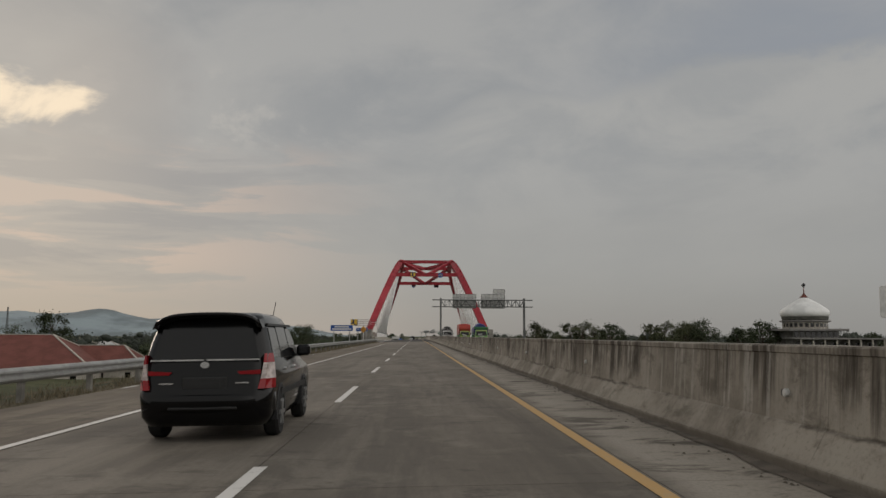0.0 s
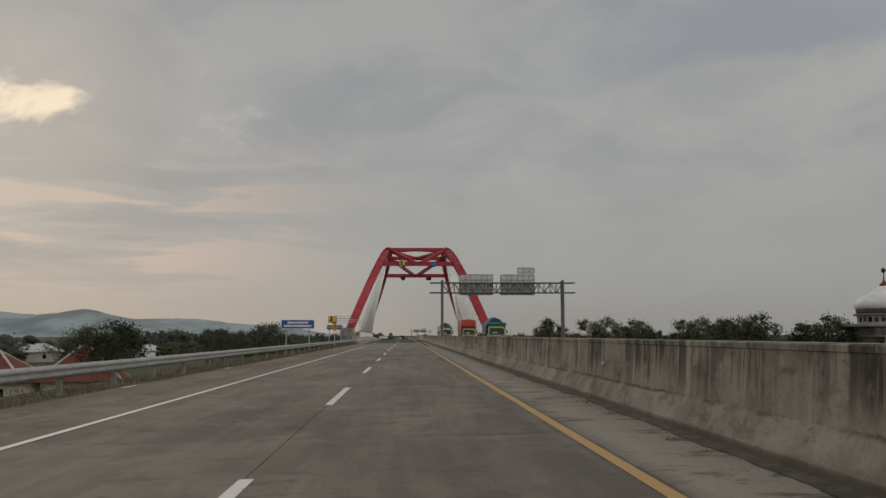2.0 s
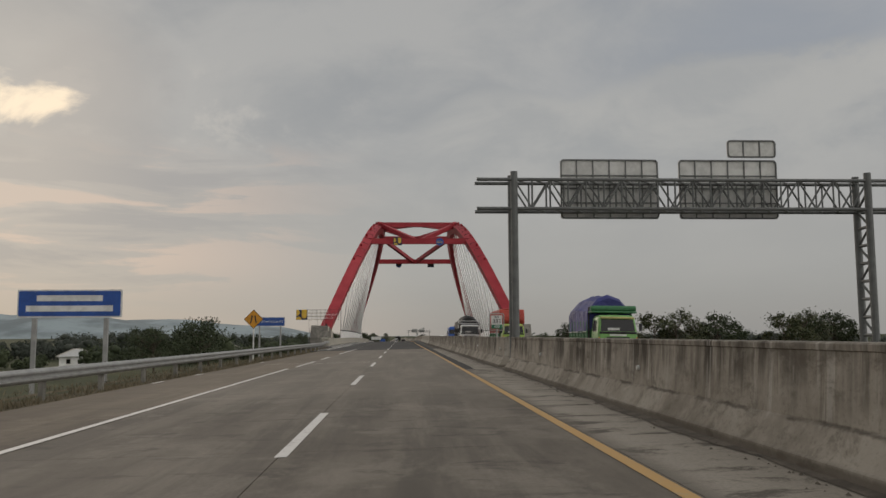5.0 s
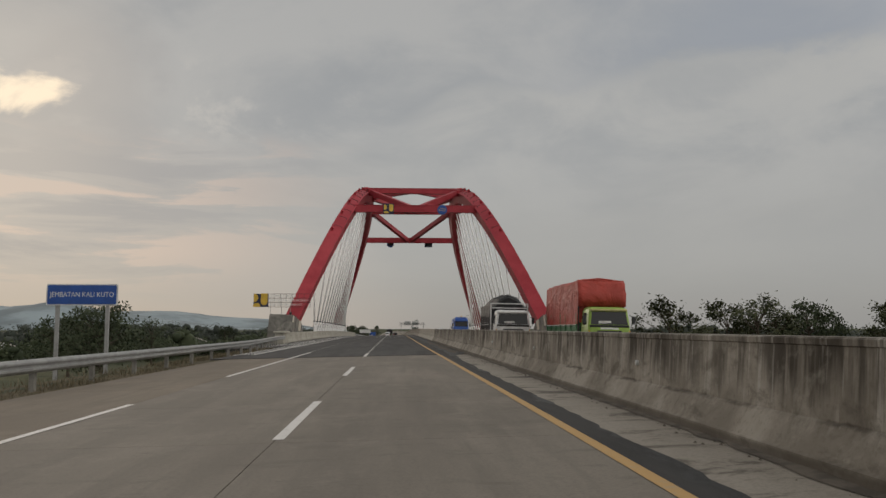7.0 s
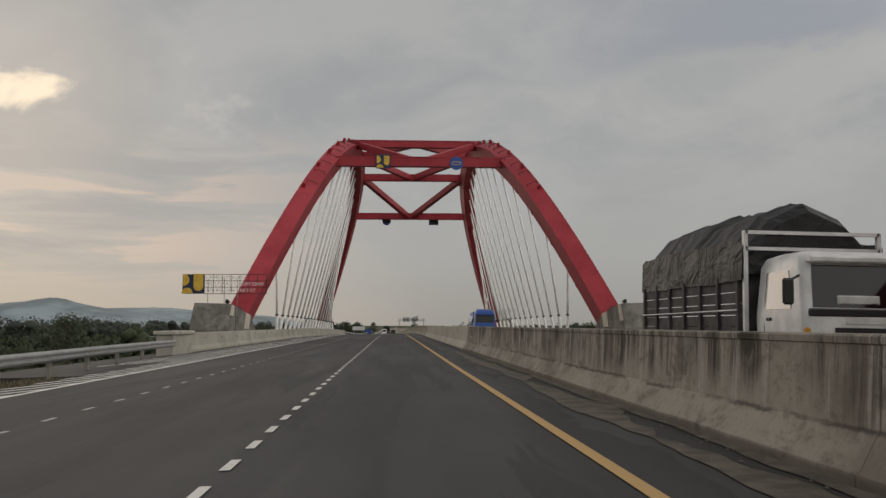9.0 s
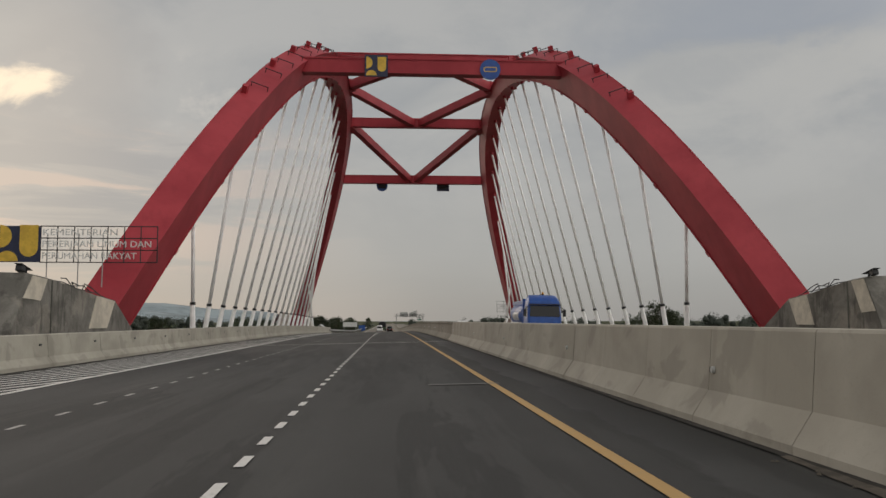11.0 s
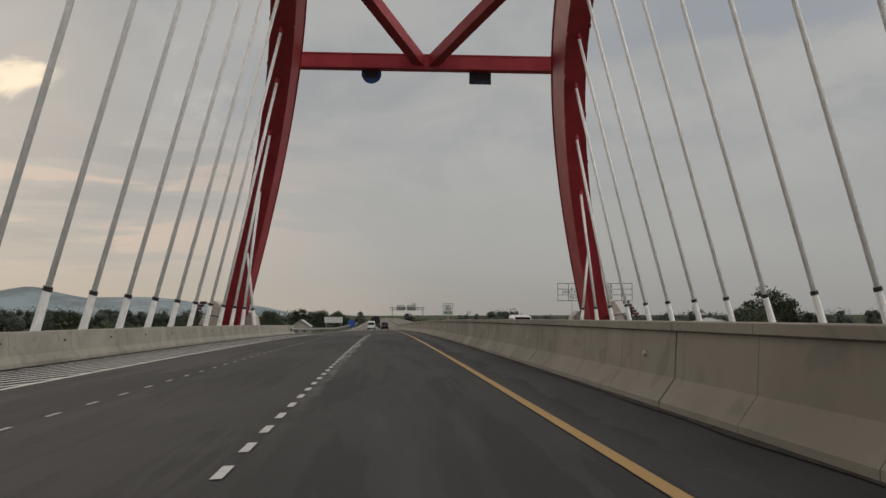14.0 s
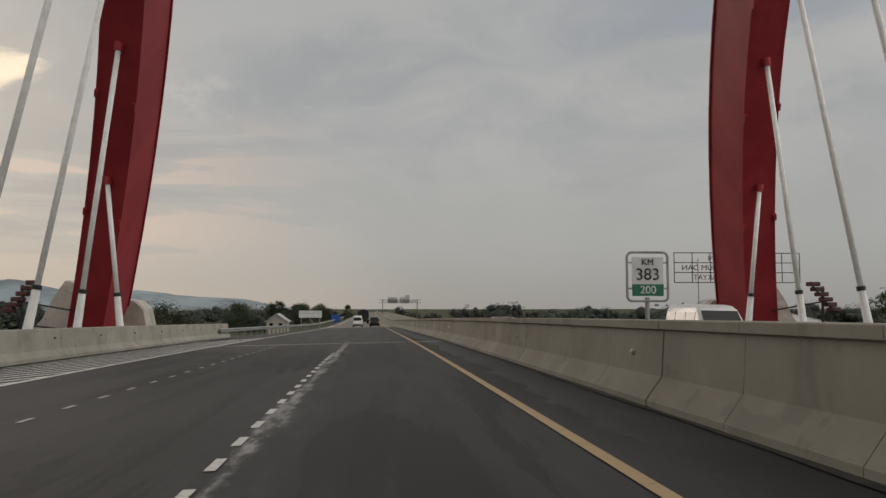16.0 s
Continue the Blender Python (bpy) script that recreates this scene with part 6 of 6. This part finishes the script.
# ---- far woods, hills ----
def lump(g, c, w, h, r):
    """An uneven rounded mass of foliage, the shaded inside of a crown."""
    rows = []
    ph = r.uniform(0, 9)
    for i in range(6):
        a = -1.35 + 2.75 * i / 5
        rows.append([])
        for j in range(9):
            b = 2 * math.pi * j / 9
            d = Vector((math.cos(a) * math.cos(b), math.cos(a) * math.sin(b), math.sin(a)))
            k = 0.78 + 0.42 * noise.noise(d * 1.7 + Vector((ph, c.x * 0.1, c.y * 0.1)))
            rows[-1].append(c + Vector((d.x * w * k, d.y * w * k, d.z * h * k)))
    g.sweep(rows)


def woods(name, rows, seed, label, leaf, mat):
    """A belt of far tree crowns: clumps of leaf blades along a line."""
    r = random.Random(seed)
    g = Geo()
    for x0, y0, x1, y1, n, h, hv in rows:
        for k in range(n):
            f = (k + r.random()) / n
            x, y = x0 + (x1 - x0) * f + r.gauss(0, 6), y0 + (y1 - y0) * f + r.gauss(0, 6)
            z0 = land_z(x, y)
            hh = h * (0.75 + hv * r.random()) * (0.85 + 0.3 * math.sin(f * 19 + x0))
            w = hh * r.uniform(0.35, 0.75)
            lump(g, Vector((x, y, z0 + hh * 0.40)), w * 0.66, hh * 0.40, r)
            for _ in range(5):
                lump(g, Vector((x + r.gauss(0, w * 0.5), y + r.gauss(0, w * 0.5), z0 + hh * r.uniform(0.3, 0.75))), w * 0.34, hh * 0.16, r)
            for _ in range(230):
                d = Vector((r.gauss(0, 1), r.gauss(0, 1), r.gauss(0, 1))).normalized() * r.uniform(0.60, 1.06)
                p = Vector((x + d.x * w, y + d.y * w, z0 + hh * (0.45 + 0.52 * d.z)))
                u = Vector((r.gauss(0, 1), r.gauss(0, 0.6), r.gauss(0, 0.8))).normalized() * leaf * r.uniform(0.4, 1.1)
                v = u.orthogonal().normalized() * leaf * r.uniform(0.4, 0.8)
                g.add([p - u, p + v, p + u, p - v], [(0, 1, 2, 3)])
    return tagged(g.make(name, mat, None, "", True), label, "trees", kind="stuff")


woods("woods", [(-520, 330, -90, 420, 110, 8.5, 0.5), (-420, 520, -40, 640, 110, 10, 0.5), (-900, 800, -60, 900, 120, 14, 0.5), (-300, 200, -95, 240, 45, 6, 0.5), (-240, 1010, -16, 1060, 70, 11, 0.5)], 11, "belt of distant dark trees across the fields", 0.5, WOODS)
woods("woods", [(60, 330, 330, 420, 80, 6.2, 0.4), (45, 470, 420, 560, 110, 7.5, 0.5), (40, 700, 700, 860, 120, 12, 0.5), (120, 230, 360, 260, 70, 8, 0.4), (22, 1000, 320, 1100, 90, 11, 0.5)], 12, "belt of distant dark trees behind the opposite carriageway", 0.5, WOODS)
woods("woods", [(-150, 60, -80, 100, 22, 6, 0.6), (-230, 120, -110, 190, 40, 7, 0.6), (-120, 250, -60, 330, 26, 4.2, 0.6), (-75, 340, -35, 420, 40, 6.0, 0.5), (-46, 392, -34, 470, 20, 4.2, 0.5)], 13, "scattered scrub and orchard trees in low fields", 0.38, LEAF_A)


def ridge(name, x0, x1, y, peaks, label):
    g = Geo()
    n = 90
    rows = []
    for j, (dy, k) in enumerate(((-420, 0.0), (-280, 0.35), (-140, 0.72), (0, 1.0), (200, 0.4))):
        row = []
        for i in range(n + 1):
            x = x0 + (x1 - x0) * i / n
            h = sum(a * math.exp(-((x - c) / w) ** 2) for c, w, a in peaks)
            h *= 1 + 0.10 * noise.noise((x * 0.006, j * 0.7, 3.1)) + 0.05 * noise.noise((x * 0.02, j * 1.3, 7.7))
            row.append((x, y + dy + 60 * noise.noise((x * 0.004, j * 0.9, 1.0)), LOW + (h - LOW) * k - 2))
        rows.append(row)
    g.sweep(rows, closed=False, caps=False)
    return setting(g.make(name, HILL, smooth=True), label, "hills")


ridge("hills", -2900, -350, 3120, ((-1136, 110, 26), (-1350, 420, 54), (-1900, 500, 76), (-950, 260, 32), (-650, 200, 8)), "hills on the horizon with haze in their blue-green colour")
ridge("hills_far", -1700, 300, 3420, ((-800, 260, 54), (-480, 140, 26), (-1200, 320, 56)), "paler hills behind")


# ---- houses ----
def hip_house(name, x, y, lx, ly, wall_h, roof_h, label, wall, roof, turn=0.0, base=None):
    z = land_z(x, y) if base is None else base
    h = thing(name, label, "house", "village houses", pose(x, y, z, 0, 0, turn))
    Geo().box(-lx / 2, lx / 2, -ly / 2, ly / 2, -1.0, wall_h).make("wall", wall, h)
    e, rl = 0.7, max(0.4, lx / 2 - ly / 2)
    r = Geo()
    a, b = lx / 2 + e, ly / 2 + e
    r.add([(-a, -b, wall_h - 0.12), (a, -b, wall_h - 0.12), (a, b, wall_h - 0.12), (-a, b, wall_h - 0.12), (-rl, 0, wall_h + roof_h), (rl, 0, wall_h + roof_h), (-a, -b, wall_h - 0.28), (a, -b, wall_h - 0.28), (a, b, wall_h - 0.28), (-a, b, wall_h - 0.28)],
          [(0, 1, 5, 4), (1, 2, 5), (2, 3, 4, 5), (3, 0, 4), (0, 6, 7, 1), (1, 7, 8, 2), (2, 8, 9, 3), (3, 9, 6, 0), (9, 8, 7, 6)])
    roof_ob = r.make("roof", roof, h)
    caps = Geo()
    ends = [((-rl, 0), (rl, 0), 0)] + [((sx * rl, 0), (sx * a, sy * b), 1) for sx in (-1, 1) for sy in (-1, 1)]
    for p, q, down in ends:
        caps.beam((*p, wall_h + roof_h + 0.05), (*q, (wall_h - 0.07) if down else wall_h + roof_h + 0.05), 0.3, 0.14)
    caps.make("ridge_cap", WALL_CREAM, roof_ob, "pale ridge tiles")
    for k in range(max(2, int(lx // 4))):
        wx = -lx / 2 + (k + 0.5) * lx / max(2, int(lx // 4))
        wd = Geo().box(wx - 0.55, wx + 0.55, -ly / 2 - 0.05, -ly / 2 + 0.02, 0.9, 2.2).make("window", WALL_CREAM, h)
        Geo().box(wx - 0.47, wx + 0.47, -ly / 2 - 0.062, -ly / 2 - 0.05, 0.98, 2.12).make("pane", GLASS_DARK, wd)
    return h


RED_HOUSE = "low house with a red clay tile hip roof and pale ridges"
hip_house("house", -67, 139, 27, 17, 3.0, 5.2, RED_HOUSE, WALL_CREAM, TILES, 4, LOW - 1.0)
hip_house("house", -56.0, 143, 18, 8.5, 3.0, 3.6, RED_HOUSE, WALL_CREAM, TILES, 2, LOW - 1.2)
hip_house("house", -42.5, 148, 9, 8, 3.0, 4.2, RED_HOUSE, WALL_CREAM, TILES, 12, LOW - 1.3)
hip_house("house", -84, 128, 18, 12, 3.4, 4.0, RED_HOUSE, WALL_CREAM, TILES, 10)
for x, y, lx, ly, wh, rh, wl, rf, tn in ((-100, 270, 10, 7, 3, 2, WALL_CREAM, ROOF_PALE, 8), (-118, 300, 12, 8, 3, 2, WALL_CREAM, ROOF_DARK, -12), (-88, 330, 9, 7, 3, 1.8, DOME_WHITE, ROOF_PALE, 20), (-140, 350, 14, 8, 3.5, 2, WALL_GREY, TILES, 4),
                                         (-60, 390, 11, 8, 3, 2, WALL_CREAM, ROOF_DARK, 12), (58, 318, 10, 8, 3.2, 2.2, WALL_CREAM, ROOF_PALE, 0), (95, 350, 12, 8, 3.4, 2.2, WALL_CREAM, TILES, 15), (72, 456, 10, 9, 5.5, 1.6, WALL_CREAM, ROOF_PALE, 0), (60, 520, 16, 9, 4, 1.8, WALL_CREAM, TILES, 0), (38, 560, 14, 9, 5, 1.6, WALL_GREY, ROOF_DARK, 0)):
    hip_house("house", x, y, lx, ly, wh, rh, "small plastered village house among trees", wl, rf, tn)


def gable_house(x, y, z, w, l, eaves, ridge_h, label):
    """A small house whose gable end faces the road."""
    h = thing("house", label, "house", "village houses", pose(x, y, z))
    gable = [(-w / 2, -3.0), (w / 2, -3.0), (w / 2, eaves), (0, ridge_h), (-w / 2, eaves)]
    Geo().sweep([[(a, b, c) for a, c in gable] for b in (0, l)]).make("wall", WALL_CREAM, h)
    for s in (-1, 1):
        k = (ridge_h - eaves) / (w / 2)
        Geo().sweep([[(0, b, ridge_h + 0.03), (0, b, ridge_h + 0.16), (s * (w / 2 + 0.5), b, eaves - 0.5 * k + 0.16), (s * (w / 2 + 0.5), b, eaves - 0.5 * k + 0.03)] for b in (-0.6, l + 0.6)]).make("roof", ROOF_PALE, h, "pale sheet roof slope")
    for wx in (-w * 0.25, w * 0.2):
        wd = Geo().box(wx - 0.6, wx + 0.6, -0.06, 0.02, 0.7, 2.1).make("window", WALL_GREY, h)
        Geo().box(wx - 0.5, wx + 0.5, -0.075, -0.06, 0.8, 2.0).make("pane", GLASS_DARK, wd)


gable_house(-28.1, 560, -5.2, 5.8, 9, 2.7, 4.7, "small cream house with its gable end towards the road")

# ---- mosque ----
mq = thing("mosque", "mosque with a white onion dome above a colonnaded drum", "mosque", "", pose(96.7, 202.2, LOW - 0.3))
prof = [(5.45, 12.6), (5.72, 13.0), (5.80, 13.5), (5.66, 14.0), (5.20, 14.55), (4.50, 15.1), (3.70, 15.65), (2.85, 16.2), (1.95, 16.7), (1.15, 17.15), (0.75, 17.4)]
Geo().lathe(prof, n=40).make("dome", DOME_WHITE, mq, "smooth white onion dome", True)
# the collar's dark colour stands for shade in the recess below the dome
Geo().lathe([(5.25, 11.7), (5.45, 12.0), (5.5, 12.6), (5.0, 12.6), (5.0, 11.7)], n=40).make("dome_collar", STAIN_SHADE, mq, "collar darkened for the recess shade under the dome")
Geo().lathe([(5.3, 11.2), (5.95, 11.35), (6.0, 11.65), (5.3, 11.7), (5.0, 11.7), (5.0, 11.2)], n=40).make("cornice", WALL_GREY, mq)
Geo().lathe([(5.15, 9.6), (5.15, 11.2)], n=36).make("drum", WALL_CREAM, mq)
for k in range(26):
    a = 2 * math.pi * (k + 0.5) / 26
    Geo().box(-0.36, 0.36, -0.06, 0.1, 10.05, 10.95, Matrix.Rotation(a, 4, "Z") @ Matrix.Translation((0, -5.17, 0))).make("window", GLASS_DARK, mq)
for k in range(26):
    a = 2 * math.pi * k / 26
    Geo().box(-0.13, 0.13, -0.14, 0.05, 9.6, 11.2, Matrix.Rotation(a, 4, "Z") @ Matrix.Translation((0, -5.17, 0))).make("pilaster", WALL_CREAM, mq)
Geo().lathe([(0.85, 17.35), (0.95, 17.5), (0.45, 18.0), (0.14, 18.5), (0.08, 20.2), (0.02, 20.3)], n=14).make("finial", TILES, mq, "copper finial")
Geo().lathe([(0.02, 19.9), (0.34, 20.2), (0.50, 20.5), (0.34, 20.8), (0.02, 21.1)], n=12).make("finial_ball", BLACK, mq)
Geo().bbox(-7.4, 7.5, -7.2, 7.2, 9.05, 9.6, 0.06).make("roof_slab", WALL_GREY, mq)
Geo().box(-5.7, 5.7, -5.7, 5.7, 7.4, 9.05).make("upper_storey", WALL_DARK, mq, "dark grey wall under the slab")
for k in range(8):
    x = -4.9 + 1.4 * k
    Geo().box(x - 0.45, x + 0.45, -5.78, -5.68, 7.6, 8.8).make("window", GLASS_DARK, mq)
Geo().bbox(-5.6, 16.4, -9.0, 6.0, 7.0, 7.35, 0.05).make("roof_slab", WALL_GREY, mq)
Geo().bbox(11.0, 20.0, -7.0, 6.0, 6.6, 6.9, 0.05).make("roof_slab", ROOF_DARK, mq)
Geo().box(-5.0, 15.4, -5.0, 5.6, -0.5, 7.0).make("lower_storey", WALL_DARK, mq)
for k in range(8):
    x = -5.0 + 2.9 * k
    Geo().box(x - 0.16, x + 0.16, -8.6, -8.25, -0.5, 7.0).make("column", WALL_CREAM, mq)
for k in range(7):
    x = -3.6 + 2.9 * k
    Geo().box(x - 0.9, x + 0.9, -5.08, -4.98, 3.6, 6.2).make("window", GLASS_DARK, mq)

# ---- roadside billboard, sign and mast beyond the bridge ----
bb = thing("billboard", "pale billboard on posts beside the road", "billboard", "", pose(-11.95, 470, -2.4) @ Matrix.Scale(0.6, 4))
for x in (-2.8, 2.8):
    Geo().box(x - 0.12, x + 0.12, 0, 0.2, -3, 4.0).make("post", GALV, bb)
Geo().box(-3.5, 3.5, -0.1, 0.0, 3.0, 5.2).make("panel", SIGN_WHITE, bb)
Geo().box(-3.0, 3.0, -0.115, -0.1, 4.3, 4.55).make("text_bar", PANEL_GREY, bb)
sg = thing("direction_sign", "distant blue direction sign", "road sign", "", pose(-11.1, 560, -4.6) @ Matrix.Scale(0.8, 4))
Geo().box(-0.1, 0.1, 0, 0.15, -1, 3).make("post", GALV, sg)
Geo().box(-1.62, 1.62, -0.08, 0.0, 1.7, 4.9).make("board", SIGN_BLUE, sg)
mast = thing("lattice_mast", "thin far transmission mast among the trees", "mast", "", pose(-430, 900, LOW))
g = Geo()
for a in range(3):
    p = Vector((1.6 * math.cos(a * 2.094), 1.6 * math.sin(a * 2.094), 0))
    g.tube(p, p * 0.25 + Vector((0, 0, 36)), 0.3, 5)
for k in range(12):
    g.tube((1.2 - 0.08 * k, 0, 3 * k), (-1.0 + 0.07 * k, 0.4, 3 * k + 3), 0.15, 4)
g.make("lattice", GANTRY_GREY, mast)

# ---- grass on the verge ----
r = random.Random(3)
g = Geo()
for k in range(30000):
    y = r.uniform(-12, 200)
    x = -8.5 - abs(r.gauss(0, 0.7)) if r.random() < 0.7 else r.uniform(-11.2, -8.45)
    if y > 170:
        x = r.uniform(-10.6, -9.45)
    z = deck_z(-8, y) - 0.10
    h = r.uniform(0.05, 0.24) * (0.5 + 0.6 * math.sin(y * 0.5 + 1) ** 2)
    a, w = r.uniform(0, 3.14), r.uniform(0.008, 0.022)
    dx, dy = math.cos(a) * w, math.sin(a) * w
    g.add([(x - dx, y - dy, z), (x + dx, y + dy, z), (x + r.uniform(-0.1, 0.1), y + r.uniform(-0.1, 0.1), z + h)], [(0, 1, 2)])
tagged(g.make("grass", make_leaf("dry_grass_blades", (0.08, 0.068, 0.04), (0.20, 0.165, 0.105))), "dry tufted grass along the verge", "grass", kind="stuff")
verge = Geo()
verge.sweep([[(-12.6, y, deck_z(-8, y) - 0.55), (-10.8, y, deck_z(-8, y) - 0.13), (-9.0, y, deck_z(-8, y) - 0.075), (-8.35 if y < 175.5 else -9.1, y, deck_z(-8.35, y) - (0.03 if y < 175.5 else 0.08))] for y in steps(-45, 203, 4)], closed=False, caps=False)
setting(verge.make("verge", GRASS), "dry grass verge between shoulder and guard rail", "verge")


# ---- small things on barriers ----
r = random.Random(8)
dirt = Geo()
rings = []
for y in steps(-45, 221, 0.5):
    w = 0.16 + 0.14 * noise.noise((y * 0.4, 1.7, 0)) + 0.08 * noise.noise((y * 1.9, 4.7, 0))
    w = max(0.04, w)
    rings.append([(3.08 - w, y, deck_z(3.08 - w, y) + 0.004), (3.08, y, deck_z(3.08, y) + 0.02 + 0.015 * noise.noise((y * 2.3, 9, 0)))])
dirt.sweep(rings, closed=False, caps=False)
setting(dirt.make("gutter_dirt", ROAD_DIRT), "dark dirt gathered along the barrier's foot", "dirt")
g = Geo()
for k in range(1500):
    y = r.uniform(-10, 221)
    x = 3.0 - abs(r.gauss(0, 0.16))
    q = r.uniform(0.006, 0.03)
    z = deck_z(x, y)
    g.add([(x - q, y, z), (x + q * 0.4, y - q, z), (x + q, y + q * 0.6, z), (x, y, z + q * 0.8)], [(0, 1, 2), (0, 1, 3), (1, 2, 3), (2, 0, 3)])
tagged(g.make("gravel", OLD_WALL), "loose stones along the foot of the barrier", "gravel", kind="stuff")


def reflector(y, z=0.78):
    x = 3.28
    b = thing("reflector", "small round white reflector on the median barrier", "reflector", "barrier reflectors", pose(x, y, road_z(y) + z))
    rings = [[(-d, q * math.cos(k * math.pi / 8), q * math.sin(k * math.pi / 8)) for k in range(16)] for d, q in ((-0.03, 0.042), (0.03, 0.042), (0.045, 0.03))]
    Geo().sweep(rings).make("lens", PANEL_GREY, b)
    Geo().box(-0.03, 0.012, 0.05, 0.09, -0.03, 0.03).make("bracket", BLACK, b)


for k in range(20):
    reflector(-9.0 + 9.82 * k, 0.74)
for y in (213.6, 223.3, 231.5, 241.4, 251.3):
    reflector(y, 0.70)
for k in range(16):
    reflector(263.2 + 9.93 * k, 0.74)
for k in range(30):
    y = 226 + 5 * k
    if y < 372:
        h = thing("drain_spout", "small dark drain hole in the parapet", "drain", "parapet drain holes", pose(-11.44, y, deck_z(-11.2, y) + 0.75))
        Geo().bbox(-0.05, 0.02, -0.09, 0.09, -0.035, 0.035, 0.012).make("sleeve", BLACK, h)

foot = Geo()
foot.sweep([[(3.08 - max(0.03, 0.10 + 0.08 * noise.noise((y * 0.5, 2.7, 0))), y, deck_z(2.98, y) + 0.0045), (3.08, y, deck_z(3.08, y) + 0.03)] for y in steps(216.5, 420, 0.6)], closed=False, caps=False)
setting(foot.make("median_dirt", GUTTER), "dark dirt along the median barrier's foot", "dirt")
kerb = Geo()
kerb.sweep([[(-11.27, y, deck_z(-11, y) + 0.03), (-11.08 + 0.07 * noise.noise((y * 0.7, 5, 0)), y, deck_z(-10.9, y) + 0.007)] for y in steps(214.2, 371.8, 0.5)], closed=False, caps=False)
setting(kerb.make("parapet_dirt", GUTTER), "dark dirt along the parapet's foot", "dirt")


# pale dust spilled beside the lane line on the bridge, and dark wet patches
def spill(name, x, y0, y1, width, mat, label, seed):
    rings = []
    for y in steps(y0, y1, 0.4):
        w = width * (0.55 + 0.9 * noise.noise((y * 0.35, seed, 0)) + 0.4 * noise.noise((y * 1.6, seed + 3, 0)))
        c = x + 0.25 * noise.noise((y * 0.12, seed + 7, 0))
        w = max(0.01, w) * min(1, (y - y0) / 3 + 0.02, (y1 - y) / 3 + 0.02)
        rings.append([(c - w * 0.4, y, deck_z(c - w * 0.4, y) + 0.0035), (c + w, y, deck_z(c + w, y) + 0.0035)])
    return setting(Geo().sweep(rings, closed=False, caps=False).make(name, mat), label, "dust")


spill("dust", 2.45, 176, 214, 0.5, ROAD_DIRT, "dirt on the narrow inner shoulder", 2.2)
